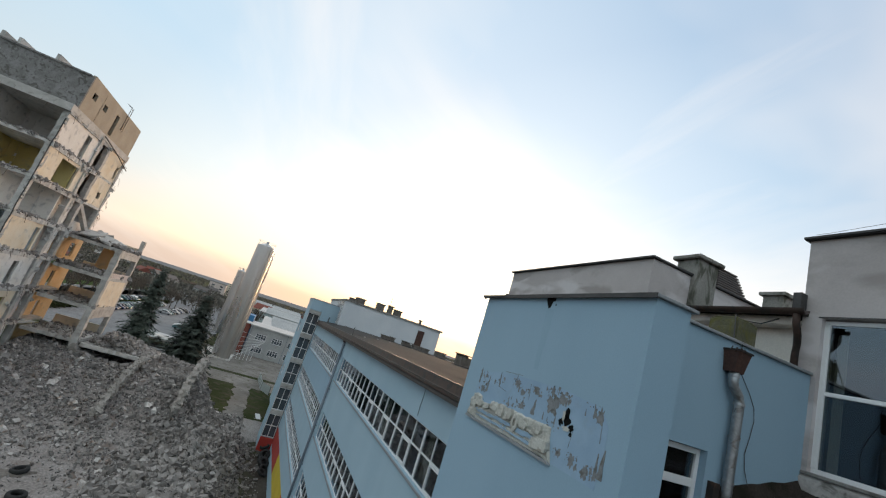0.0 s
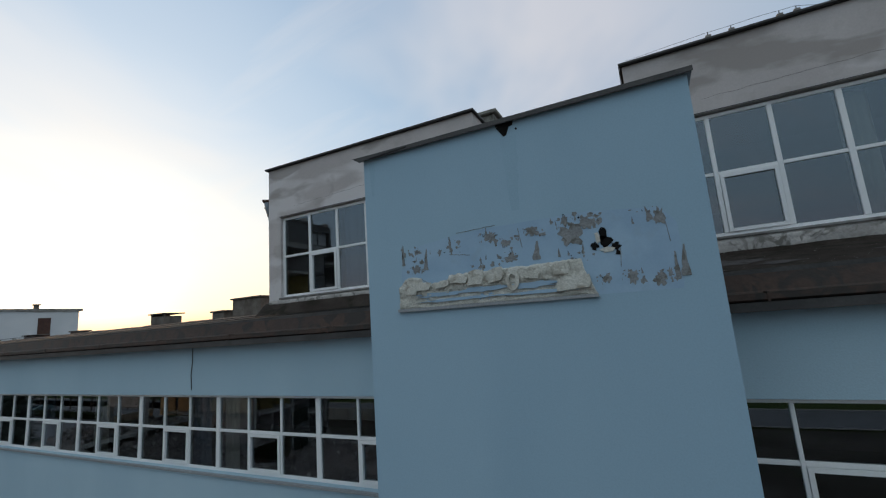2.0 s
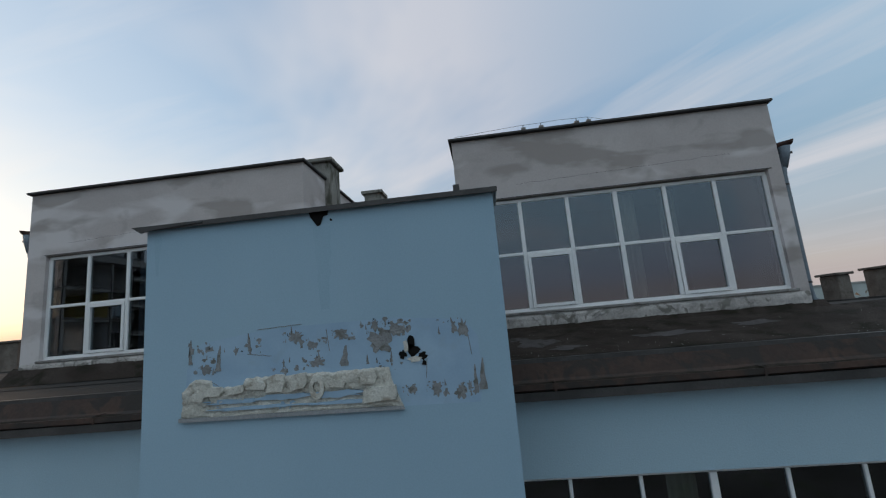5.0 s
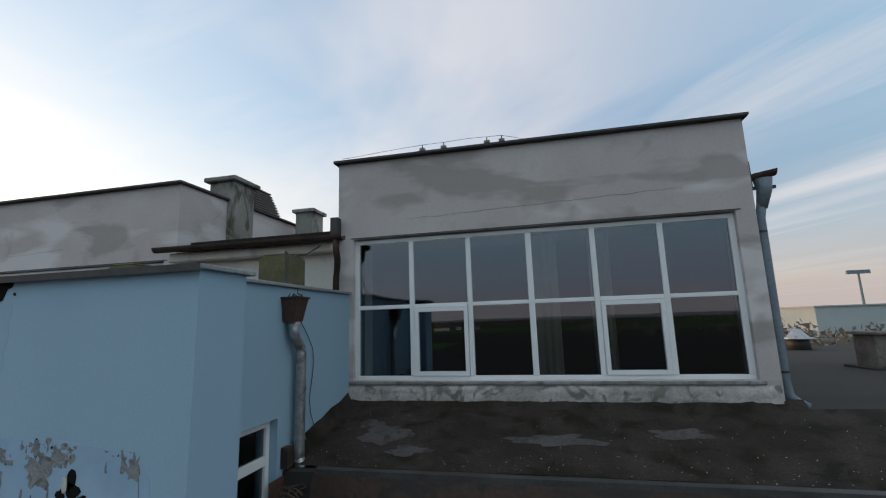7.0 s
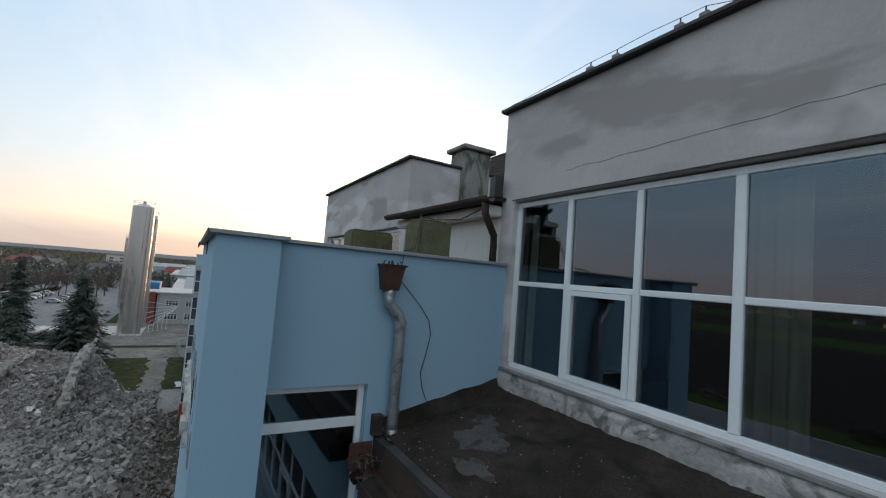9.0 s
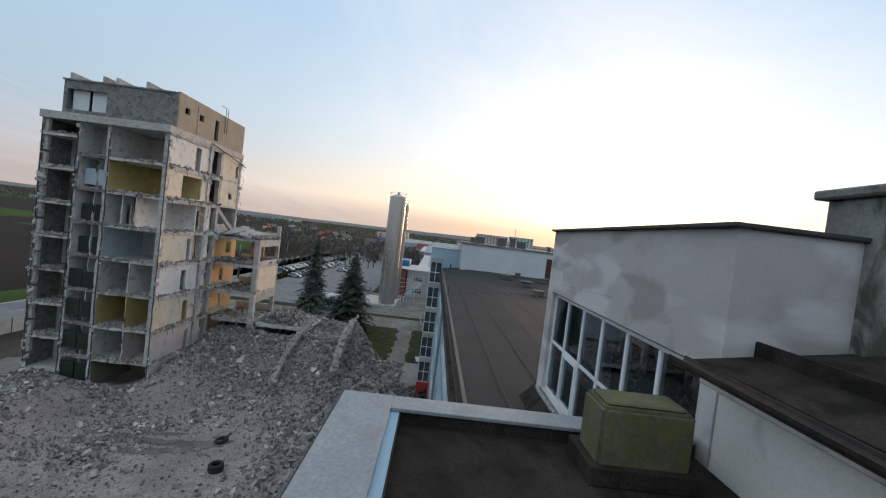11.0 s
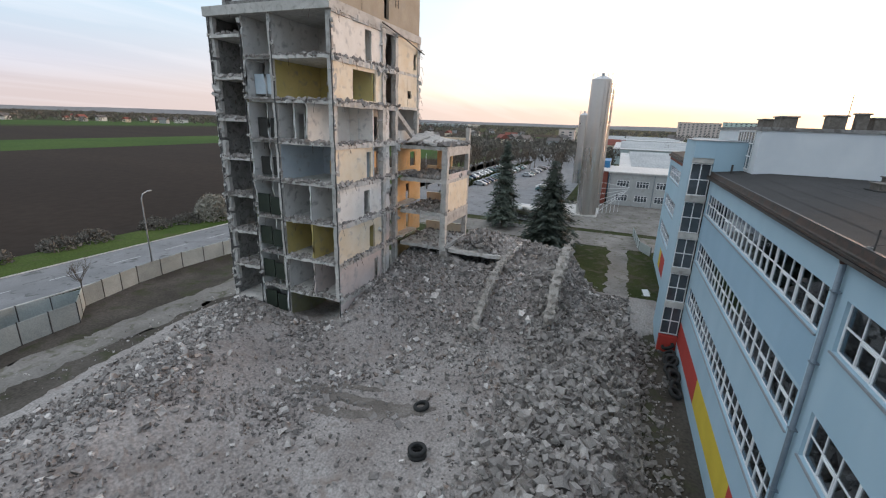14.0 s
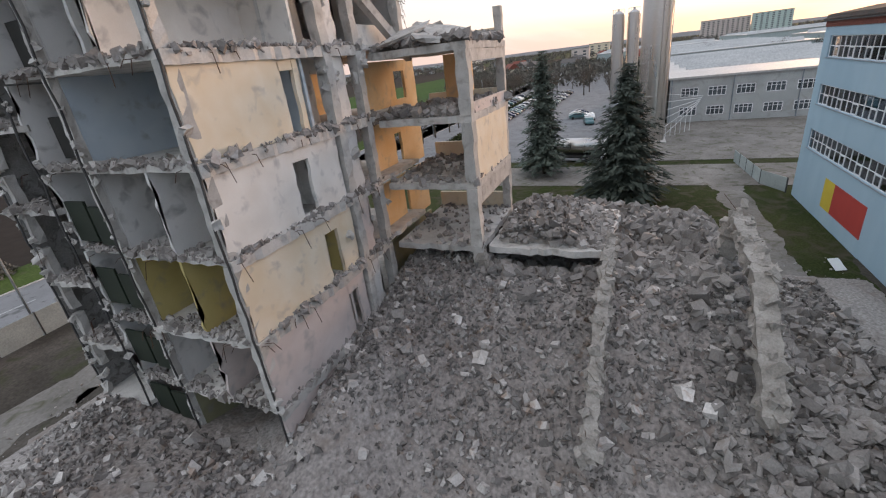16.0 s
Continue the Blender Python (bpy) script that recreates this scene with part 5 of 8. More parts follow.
for x, y, w, d, h, br in ((-16.0, 6.45, 1.7, 0.9, 0.95, False), (-17.9, 6.5, 0.75, 0.8, 0.52, False), (-22.5, 6.7, 1.0, 0.9, 0.66, True), (-28.7, 10.0, 0.9, 0.9, 0.5, False), (-30.2, 6.6, 0.65, 0.65, 0.35, False), (-34.5, 9.8, 0.9, 0.8, 0.5, False), (-36.1, 6.9, 1.0, 0.8, 0.34, True),
                          (-40.9, 6.0, 0.9, 0.8, 0.36, False), (-42.2, 10.0, 0.8, 0.8, 0.42, False), (-45.0, 7.9, 0.5, 0.5, 0.45, False), (9.4, 6.5, 0.35, 0.6, 0.72, False), (11.2, 6.5, 1.5, 0.8, 0.80, False), (16.5, 7.5, 0.8, 0.8, 0.5, False)):
    roof_vent(x, y, w, d, h, "broken concrete roof vent with a loose lid" if br else "squat rendered roof vent with a flat cap", br)
hd = thing("vent_cowl", "galvanised mushroom vent cowl on the felt roof", "roof vent", (11.3, 13.2, roof_z(13.2) - 0.02))
part("neck", tube(bm_new(), [(0, 0, 0), (0, 0, 0.45)], 0.34, 18), DARK_METAL, hd, "dark round neck", True)
part("hood", tube(bm_new(), [(0, 0, 0.40), (0, 0, 0.46), (0, 0, 0.74)], 0.56, 20, r2=0.10), GALV, hd, "galvanised conical hood", True)
# lightning cable across the roof on little blocks
lc = thing("roof_cable", "lightning cable on small blocks across the felt roof", "lightning wire")
pts = []
for i in range(14):
    y = 0.05 + 13.6 * i / 13
    x = -27.2 - 2.4 * math.sin(min(1.3, y / 8.5) * math.pi / 2)
    pts.append((x, y, roof_z(y) + 0.10))
    part("block", bevelled(0.01, (x - 0.06, x + 0.06, y - 0.06, y + 0.06, roof_z(y) - 0.01, roof_z(y) + 0.08)), CONCRETE_DARK, lc)
part("wire", tube(bm_new(), pts, 0.012, 6), DARK_METAL, lc)
part("pole", tube(bm_new(), [(-27.0, 0.05, roof_z(0)), (-27.0, 0.05, roof_z(0) + 0.62)], 0.025, 8), DARK_METAL, lc)
pp = thing("stub_pipe", "short dark vent pipe at the roof edge", "roof vent")
part("pipe", tube(bm_new(), [(-48.9, 0.9, roof_z(1) - 0.02), (-48.9, 0.9, roof_z(1) + 0.6)], 0.07, 10), DARK_METAL, pp)

# ---- penthouse on the far roof ----
PX, PY0, PY1, PZ = -48.0, 1.95, 14.45, 18.05
pb = thing("penthouse", "white rendered roof penthouse with a brown door and parapet", "penthouse")
part("wall", boxes((-62.0, PX, PY0, PY1, 14.7, PZ)), PENT, pb)
part("roof", boxes((-62.2, PX + 0.10, PY0 - 0.10, PY1 + 0.25, PZ + 0.002, PZ + 0.22)), CONCRETE_DARK, pb)
part("door", boxes((PX + 0.002, PX + 0.05, 11.55, 12.42, 15.1, 17.48)), RUST, pb, "red-brown steel door")
gw = part("stair_window", boxes((-54.0, -49.3, PY0 - 0.02, PY0 - 0.002, 15.4, 17.9)), FAR_GLASS, pb)
for k in range(7):
    x = -54.0 + 4.7 * k / 6
    part("bar", boxes((x - 0.05, x + 0.05, PY0 - 0.06, PY0 - 0.021, 15.3, 18.0)), WHITE_PAINT, gw)
for z in (15.3, 16.2, 17.1, 17.95):
    part("bar", boxes((-54.05, -49.25, PY0 - 0.055, PY0 - 0.0215, z, z + 0.09)), WHITE_PAINT, gw)
for x, y, w, d, h in ((-52.0, 4.2, 1.6, 1.0, 0.75), (-54.6, 3.9, 1.6, 1.2, 0.6), (-50.6, 6.6, 1.1, 0.9, 0.85), (-50.4, 7.9, 0.6, 0.6, 1.0), (-50.6, 9.0, 0.9, 0.9, 0.75), (-50.2, 12.2, 0.3, 0.3, 0.5)):
    c = thing("roof_chimney", "rendered chimney block on the penthouse roof", "chimney", (x, y, PZ + 0.2), "penthouse chimneys")
    part("shaft", bevelled(0.02, (-w / 2, w / 2, -d / 2, d / 2, 0, h)), VENT, c)
    part("cap", bevelled(0.02, (-w / 2 - 0.1, w / 2 + 0.1, -d / 2 - 0.1, d / 2 + 0.1, h + 0.002, h + 0.1)), CONCRETE_DARK, c)
an = thing("antenna", "thin television aerial on the penthouse roof", "antenna", (-55.5, 9.0, PZ + 0.2))
part("mast", tube(bm_new(), [(0, 0, 0), (0, 0, 2.6)], 0.025, 6), DARK_METAL, an)
for k in range(4):
    part("rod", tube(bm_new(), [(-0.5 + 0.08 * k, 0, 1.5 + 0.3 * k), (0.5 - 0.08 * k, 0, 1.5 + 0.3 * k)], 0.012, 5), DARK_METAL, an)

# ---- the glazed stair tower on the long wall ----
st = thing("stair_tower", "pale blue stair tower with a glazed side strip", "stair tower")
part("front_wall", boxes((-55.75, -51.0, -1.43, -0.002, GROUND_Z - 0.2, 17.15)), BLUE_PALE, st)
part("upper_block", boxes((-55.7, -50.5, 0.002, 2.1, 14.4, 17.15)), BLUE_PALE, st)
part("head", boxes((-50.998, -50.5, -1.42, -0.002, 15.9, 17.15)), BLUE_PALE, st)
part("coping", boxes((-55.82, -50.44, -1.50, 2.13, 17.152, 17.22)), COPING, st)
part("foot", boxes((-50.998, -50.55, -1.42, -0.002, GROUND_Z, 0.9)), RED, st, "red painted foot")
for k in range(5):
    z0 = 1.0 + 3.0 * k
    part("pane", boxes((-50.94, -50.93, -1.36, -0.06, z0, z0 + 2.5)), FAR_GLASS, st)
    part("spandrel", boxes((-50.99, -50.62, -1.41, -0.01, z0 + 2.52, z0 + 2.98)), CONCRETE, st)
    for z in (z0, z0 + 1.2, z0 + 2.42):
        part("bar", boxes((-50.92, -50.84, -1.40, -0.02, z, z + 0.07)), WHITE_PAINT, st)
    for y in (-1.41, -0.75, -0.09):
        part("bar", boxes((-50.915, -50.845, y, y + 0.07, z0 + 0.072, z0 + 2.418)), WHITE_PAINT, st)
# Near-black backing that paints the shade behind the stair tower.
struct("wall_stair_back", boxes((-55.75, -50.5, 0.30, 0.5, GROUND_Z, 14.4)), ROOM, "dim rear of the stair tower", "wall")
bm = boxes((-64.0, -56.5, 1.0, 6.0, 14.9, 16.6))
struct("roof_block_far", bm, PLASTER_DIRTY, "low rendered block on the far roof", "roof block")
struct("trim_red_edge", boxes((X_WEST, -55.8, -0.06, -0.002, 14.0, 14.49)), BRICK_RED, "dull red band under the far eaves", "painted band")

# ================= ground =================
def sheet(name, x0, x1, y0, y1, z, mat, label, category, n=1):
    bm = bm_new()
    v = [[bm.verts.new((x0 + (x1 - x0) * i / n, y0 + (y1 - y0) * j / n, z)) for j in range(n + 1)] for i in range(n + 1)]
    for i in range(n):
        for j in range(n):
            bm.faces.new((v[i][j], v[i + 1][j], v[i + 1][j + 1], v[i][j + 1]))
    return struct(name, bm, mat, label, category)


G = GROUND_Z
sheet("ground", -4600, 4600, -4600, 4600, G - 0.05, GRASS, "dull grass ground reaching to the horizon", "ground")
sheet("yard", -66, 36, -57.5, 0.0, G, SOIL, "bare muddy demolition yard", "ground")
sheet("field_ploughed", -900, 500, -560, -76.5, G + 0.02, FIELD, "dark brown ploughed field", "field")
sheet("field_green", -330, -60, -330, -250, G + 0.06, CROP, "bright green strip of young crop", "field")
sheet("field_green_far", -900, 400, -800, -600, G + 0.06, CROP, "green crop field in the distance", "field")
sheet("field_behind", -700, -215, -210, -90, G + 0.07, CROP, "green field behind the car park", "field")
sheet("verge", -600, 400, -76.4, -68.9, G + 0.05, VERGE, "grass verge beside the road", "verge")
sheet("road", -600, 400, -68.6, -58.6, G + 0.03, ASPHALT, "grey asphalt road past the site", "road")
struct("kerb_1", boxes((-600, 400, -58.6, -58.42, G, G + 0.12)), CONCRETE, "concrete kerb along the road", "kerb")
struct("kerb_2", boxes((-600, 400, -68.78, -68.6, G, G + 0.12)), CONCRETE, "concrete kerb along the road", "kerb")
rm = thing("road_markings", "worn white dashed lines on the road", "road marking", kind="structure")
for k in range(26):
    x = -150 + 6.8 * k
    part("dash", boxes((x, x + 3.4, -63.7, -63.55, G + 0.031, G + 0.036)), ROAD_PAINT, rm)
sheet("street", -93.5, -84.0, -58.0, 60, G + 0.02, PAVING, "pale concrete service street", "road")
sheet("paved_yard", -127, -96, -18, 60, G + 0.02, PAVING, "patchy concrete yard before the factory", "pavement")
sheet("car_park", -330, -97, -66, -18.2, G + 0.03, ASPHALT, "grey asphalt car park", "car park")


def ragged_sheet(name, x0, x1, y0, y1, z, mat, label, category, amp=0.7):
    bm = bm_new()
    ring = []
    corners = ((x0, y0), (x1, y0), (x1, y1), (x0, y1))
    for (ax, ay), (bx_, by_) in zip(corners, corners[1:] + corners[:1]):
        n = max(4, int(math.hypot(bx_ - ax, by_ - ay) / 0.5))
        for i in range(n):
            x, y = ax + (bx_ - ax) * i / n, ay + (by_ - ay) * i / n
            q = (x * 0.35, y * 0.35, len(name))
            ring.append((x + amp * noise.noise(q) + 0.35 * amp * noise.noise((x * 1.4, y * 1.4, 2)), y + amp * noise.noise((q[1], q[0], 5)) + 0.35 * amp * noise.noise((y * 1.4, x * 1.4, 7))))
    vs = [bm.verts.new((x, min(y, -0.02) if y0 < 0 and y1 <= 0 else y, z)) for x, y in ring]
    bmesh.ops.triangulate(bm, faces=[bm.faces.new(vs)])
    return struct(name, bm, mat, label, category)


ragged_sheet("path", -84, -57, -6.3, -3.3, G + 0.012, PAVING, "broken concrete path across the grass", "path", 0.6)
ragged_sheet("lawn", -84, -54, -3.5, -0.4, G + 0.016, GRASS, "patchy mossy lawn along the factory wall", "lawn")
ragged_sheet("lawn_outer", -83.5, -60, -22, -6.2, G + 0.016, GRASS, "patchy lawn beside the rubble", "lawn", 1.2)
ragged_sheet("gravel_track", -62, -18, -46.5, -43.2, G + 0.014, PAVING, "pale gravel strip worn into the muddy yard", "path", 1.4)

# ================= demolition rubble =================
def smooth(a, b, v):
    t = np.clip((v - a) / (b - a), 0, 1)
    return t * t * (3 - 2 * t)


def bump(x, y, cx, cy, rx, ry, h, turn=0.0):
    c, s = math.cos(turn), math.sin(turn)
    u, v = ((x - cx) * c + (y - cy) * s) / rx, (-(x - cx) * s + (y - cy) * c) / ry
    return h * np.exp(-(u * u + v * v))


_r = np.random.RandomState(3)
_waves = [(f * math.cos(a), f * math.sin(a), p, amp) for f, a, p, amp in zip(np.exp(_r.uniform(math.log(0.25), math.log(3.2), 46)), _r.uniform(0, 6.28, 46), _r.uniform(0, 6.28, 46), _r.uniform(0.4, 1.0, 46))]


def rough_noise(x, y):
    z = 0 * x
    for a, b, p, amp in _waves:
        z = z + amp * 0.11 / math.hypot(a, b) ** 0.8 * np.sin(a * x + b * y + p)
    return z / 3.0


def heap(x, y):
    x, y = np.asarray(x, float), np.asarray(y, float)
    # ground floor of the pit
    z = -0.62 + 0.75 * smooth(-4, 1.0, -np.maximum(np.abs(x + 34) - 24, np.abs(y + 16) - 12) * 0.6)
    z = z + 4.6 * smooth(-38.5, -51.5, x) * smooth(-67.5, -60.0, x) * smooth(-30, -25.5, y) * smooth(-7.0, -11.2, y)
    z = z + bump(x, y, -33, -32.0, 9.0, 5.2, 3.1, 0.10) + bump(x, y, -21, -29.5, 8.0, 5.0, 2.5, -0.1) + bump(x, y, -40, -37, 5, 3.2, 1.6) + bump(x, y, -10, -30, 7, 6, 2.0)
    z = z - 0.9 * smooth(-4.2, -1.6, y) * smooth(-56, -50, x)
    z = z + bump(x, y, -44, -7.4, 8, 2.4, 1.3) + bump(x, y, -53.5, -8.4, 4, 2.4, 0.8) + bump(x, y, -57.5, -18.5, 4, 4, 1.0) - bump(x, y, -53.6, -18.4, 2.6, 2.4, 2.2) + bump(x, y, -41.6, -25.0, 3.6, 2.4, 2.1) + bump(x, y, -27.5, -7.0, 5, 2.6, 1.3) + bump(x, y, -17, -7.5, 5, 2.6, 1.0)
    edge = smooth(-0.75, 0.3, z)
    return z + rough_noise(x, y) * 0.55 * edge


def make_heap():
    xs, ys = np.arange(-70, 2.01, 0.30), np.arange(-46, -0.59, 0.30)
    gx, gy = np.meshgrid(xs, ys, indexing="ij")
    gz = heap(gx, gy)
    jit = np.random.RandomState(5)
    live = smooth(-0.7, 0.0, gz)
    gx2 = gx + jit.uniform(-0.09, 0.09, gx.shape)
    gy2 = np.minimum(gy + jit.uniform(-0.09, 0.09, gx.shape), -0.02)
    gz = gz + jit.uniform(-0.04, 0.04, gx.shape) * live - 0.25 * (gz < -0.5)
    n, m = gx.shape
    verts = np.stack([gx2, gy2, gz], -1).reshape(-1, 3).tolist()
    faces = []
    for i in range(n - 1):
        for j in range(m - 1):
            if gz[i:i + 2, j:j + 2].max() > -0.72:
                a = i * m + j
                faces.append((a, a + m, a + m + 1, a + 1))
    ob = from_arrays("rubble_heap", verts, faces, RUBBLE)
    return tagged(ob, "broad grey heap of crushed demolition concrete", "rubble", "", "stuff")


make_heap()


def mud_track(pts, w, seed):
    """Dark churned soil lying on the rubble, ragged along both sides."""
    bm = bm_new()
    rows = []
    path = [Vector((*a, 0)).lerp(Vector((*b, 0)), i / 14) for a, b in zip(pts, pts[1:]) for i in range(14)]
    for i, p in enumerate(path):
        d = (path[min(i + 1, len(path) - 1)] - path[max(i - 1, 0)]).normalized()
        side = Vector((-d.y, d.x, 0))
        fade = min(1.0, 0.2 + min(i, len(path) - 1 - i) / 6)
        row = []
        for k in range(5):
            q = p + side * w * fade * (k / 4 - 0.5) * (1 + 0.7 * noise.noise((i * 0.45, k // 3, seed)))
            row.append(bm.verts.new((q.x, q.y, float(heap(q.x, q.y)) + (0.05 if 0 < k < 4 else -0.03))))
        rows.append(row)
    for a, b in zip(rows, rows[1:]):
        for k in range(4):
            bm.faces.new((a[k], a[k + 1], b[k + 1], b[k]))
    return bm


for k, (pts, w) in enumerate((([(-31.8, -25.6), (-32.6, -22.4), (-33.0, -18.0), (-34.4, -15.2)], 1.3), ([(-30.6, -22.6), (-31.4, -20.4), (-32.0, -18.6), (-33.2, -16.6)], 1.0), ([(-33.0, -23.2), (-33.9, -21.6), (-34.6, -19.0)], 0.7))):
    struct(f"mud_track_{k + 1}", mud_track(pts, w, 3.0 * k), MUD, "dark churned soil along a wheel track", "mud track")

CUBE = np.array([(-1, -1, -1), (1, -1, -1), (1, 1, -1), (-1, 1, -1), (-1, -1, 1), (1, -1, 1), (1, 1, 1), (-1, 1, 1)], float)
CUBE_F = np.array([(3, 2, 1, 0), (4, 5, 6, 7), (0, 1, 5, 4), (1, 2, 6, 5), (2, 3, 7, 6), (3, 0, 4, 7)])

OCTA = np.array([(1.3, 0, 0), (0, 1.3, 0), (-1.3, 0, 0), (0, -1.3, 0), (0, 0, 1.2), (0, 0, -1.2)])
OCTA_F = np.array([(0, 1, 4), (1, 2, 4), (2, 3, 4), (3, 0, 4), (1, 0, 5), (2, 1, 5), (3, 2, 5), (0, 3, 5)])


def turns(r, n):
    q = r.normal(size=(n, 4))
    q /= np.linalg.norm(q, axis=1)[:, None]
    w, x, y, z = q.T
    return np.stack([1 - 2 * (y * y + z * z), 2 * (x * y - z * w), 2 * (x * z + y * w), 2 * (x * y + z * w), 1 - 2 * (x * x + z * z), 2 * (y * z - x * w), 2 * (x * z - y * w), 2 * (y * z + x * w), 1 - 2 * (x * x + y * y)], -1).reshape(n, 3, 3)


def stones(name, centres, sizes, mat, label, seed, flat=0.62, pebble=False):
    """Many angular broken lumps in one mesh."""
    r = np.random.RandomState(seed)
    n = len(centres)
    form, sides = (OCTA, OCTA_F) if pebble else (CUBE, CUBE_F)
    m, w = len(form), len(sides[0])
    v = form[None] * (1 + r.uniform(-0.55, 0.25, (n, m, 3))) + (r.uniform(-0.38, 0.38, (n, m, 3)) if pebble else 0)
    v = v * (sizes[:, None, None] * 0.5) * np.stack([r.uniform(0.8, 1.35, n), r.uniform(0.65, 1.05, n), r.uniform(0.45 * flat / 0.62, flat + 0.3, n)], -1)[:, None, :]
    v = np.einsum("nij,nkj->nki", turns(r, n), v) + centres[:, None, :]
    f = (sides[None] + m * np.arange(n)[:, None, None]).reshape(-1, w)
    ob = from_arrays(name, v.reshape(-1, 3).tolist(), f.tolist(), mat)
    return tagged(ob, label, "rubble", "", "stuff")


def scatter(n, x0, x1, y0, y1, smin, smax, power, seed, keep):
    r = np.random.RandomState(seed)
    x, y = r.uniform(x0, x1, n), r.uniform(y0, y1, n)
    z = heap(x, y)
    s = smin + (smax - smin) * r.uniform(0, 1, n) ** power
    ok = keep(x, y, z, r.uniform(0, 1, n))
    return np.stack([x, y, z + 0.27 * s], -1)[ok], s[ok]


def pit(x, y):
    """How dusty and free of stones a place is: the trodden floor, and drifts of dust down the slopes."""
    floor_ = np.exp(-(((x + 30) / 12.0) ** 2 + ((y + 17) / 6.5) ** 2) ** 2)
    drift = np.clip(0.55 + 0.9 * np.sin(0.42 * x + 1.1 * np.sin(0.31 * y)) * np.sin(0.47 * y + 0.9 * np.sin(0.27 * x + 1.0)), 0, 0.93) * smooth(-46, -38, x)
    return np.maximum(floor_, drift)



inside = lambda x, y: (x < -39.6) & (y < -26.3) & (x > -55)
c1, s1 = scatter(128000, -64, -3, -42, -3.6, 0.08, 0.33, 2.6, 11, lambda x, y, z, u: (z > -0.35) & (u > 0.95 * pit(x, y)) & ~inside(x, y))
stones("rubble_stones", c1, s1, STONE, "loose fist-sized lumps of broken concrete", 12, pebble=True)
c2, s2 = scatter(7000, -64, -12, -40, -4.0, 0.22, 0.52, 3.0, 13, lambda x, y, z, u: (z > -0.2) & (u > 0.985 * np.maximum(pit(x, y), 0.45)) & ~inside(x, y))
stones("rubble_blocks", c2, s2, STONE, "scattered angular blocks of broken concrete", 14)
c3, s3 = scatter(15000, -57, -14, -13.0, -2.4, 0.07, 0.62, 3.6, 15, lambda x, y, z, u: (y > -12.5 + 4.0 * u) & (y < -2.6 - 3.6 * u ** 0.6) & (z > -0.6))
c3[:, 2] += np.random.RandomState(21).uniform(0, 0.35, len(c3))
stones("rubble_slabs", c3, s3, SLAB, "pile of broken wall slabs beside the blue building", 16, 0.48)
c4, s4 = scatter(4200, -63, -50, -22, -4, 0.15, 0.75, 2.4, 17, lambda x, y, z, u: z > 1.5)
stones("rubble_crest", c4, s4, SLAB, "jagged concrete pieces along the crest of the heap", 18, 0.5)
c6, s6 = scatter(2600, -52, -14, -4.4, -0.9, 0.10, 0.48, 2.6, 25, lambda x, y, z, u: u < 0.25 + 0.75 * smooth(-1.0, -4.2, y))
c6[:, 2] = np.maximum(c6[:, 2], G + 0.05)
stones("rubble_fringe", c6, s6, SLAB, "broken concrete strewn up to the foot of the blue wall", 26, 0.45)
c5, s5 = scatter(3800, -66, -6, -45, -0.6, 0.05, 0.22, 2.0, 19, lambda x, y, z, u: z <= -0.35)
c5[:, 2] = G + 0.03
stones("yard_litter", c5, s5, STONE, "small stones scattered over the muddy yard", 20)


# larger chunks that can be told apart
def chunk_bm(seed):
    r = random.Random(seed)
    bm = bm_new()
    box(bm, -0.5, 0.5, -0.36, 0.36, -0.16, 0.16)
    bmesh.ops.subdivide_edges(bm, edges=bm.edges[:], cuts=1, use_grid_fill=True)
    for v in bm.verts:
        v.co += Vector((r.uniform(-0.13, 0.13), r.uniform(-0.12, 0.12), r.uniform(-0.06, 0.06)))
    return bm


def chunk_mesh(seed):
    bm = chunk_bm(seed)
    me = bpy.data.meshes.new("concrete_chunk")
    bm.to_mesh(me)
    bm.free()
    me.materials.append(SLAB)
    return me


chunks = [chunk_mesh(40 + k) for k in range(9)]
rc = random.Random(9)
for k in range(210):
    if k < 120:
        x, y = rc.uniform(-54, -20), rc.uniform(-10.5, -4.2)
    elif k < 165:
        x, y = rc.uniform(-62, -48), rc.uniform(-20, -6)
    else:
        x, y = rc.uniform(-46, -20), rc.uniform(-34, -12)
    z = float(heap(x, y))
    s = rc.uniform(0.4, 0.95) if k < 165 else rc.uniform(0.35, 0.6)
    ob = new("concrete_chunk", chunks[k % 9])
    ob.matrix_basis = pose(x, y, z + 0.10 * s, rc.uniform(-38, 38), rc.uniform(-38, 38), rc.uniform(0, 360)) @ Matrix.Diagonal((s, s * rc.uniform(0.7, 1.1), s, 1))
    tagged(ob, "broken slab of grey concrete lying on the rubble", "rubble", "large concrete chunks")


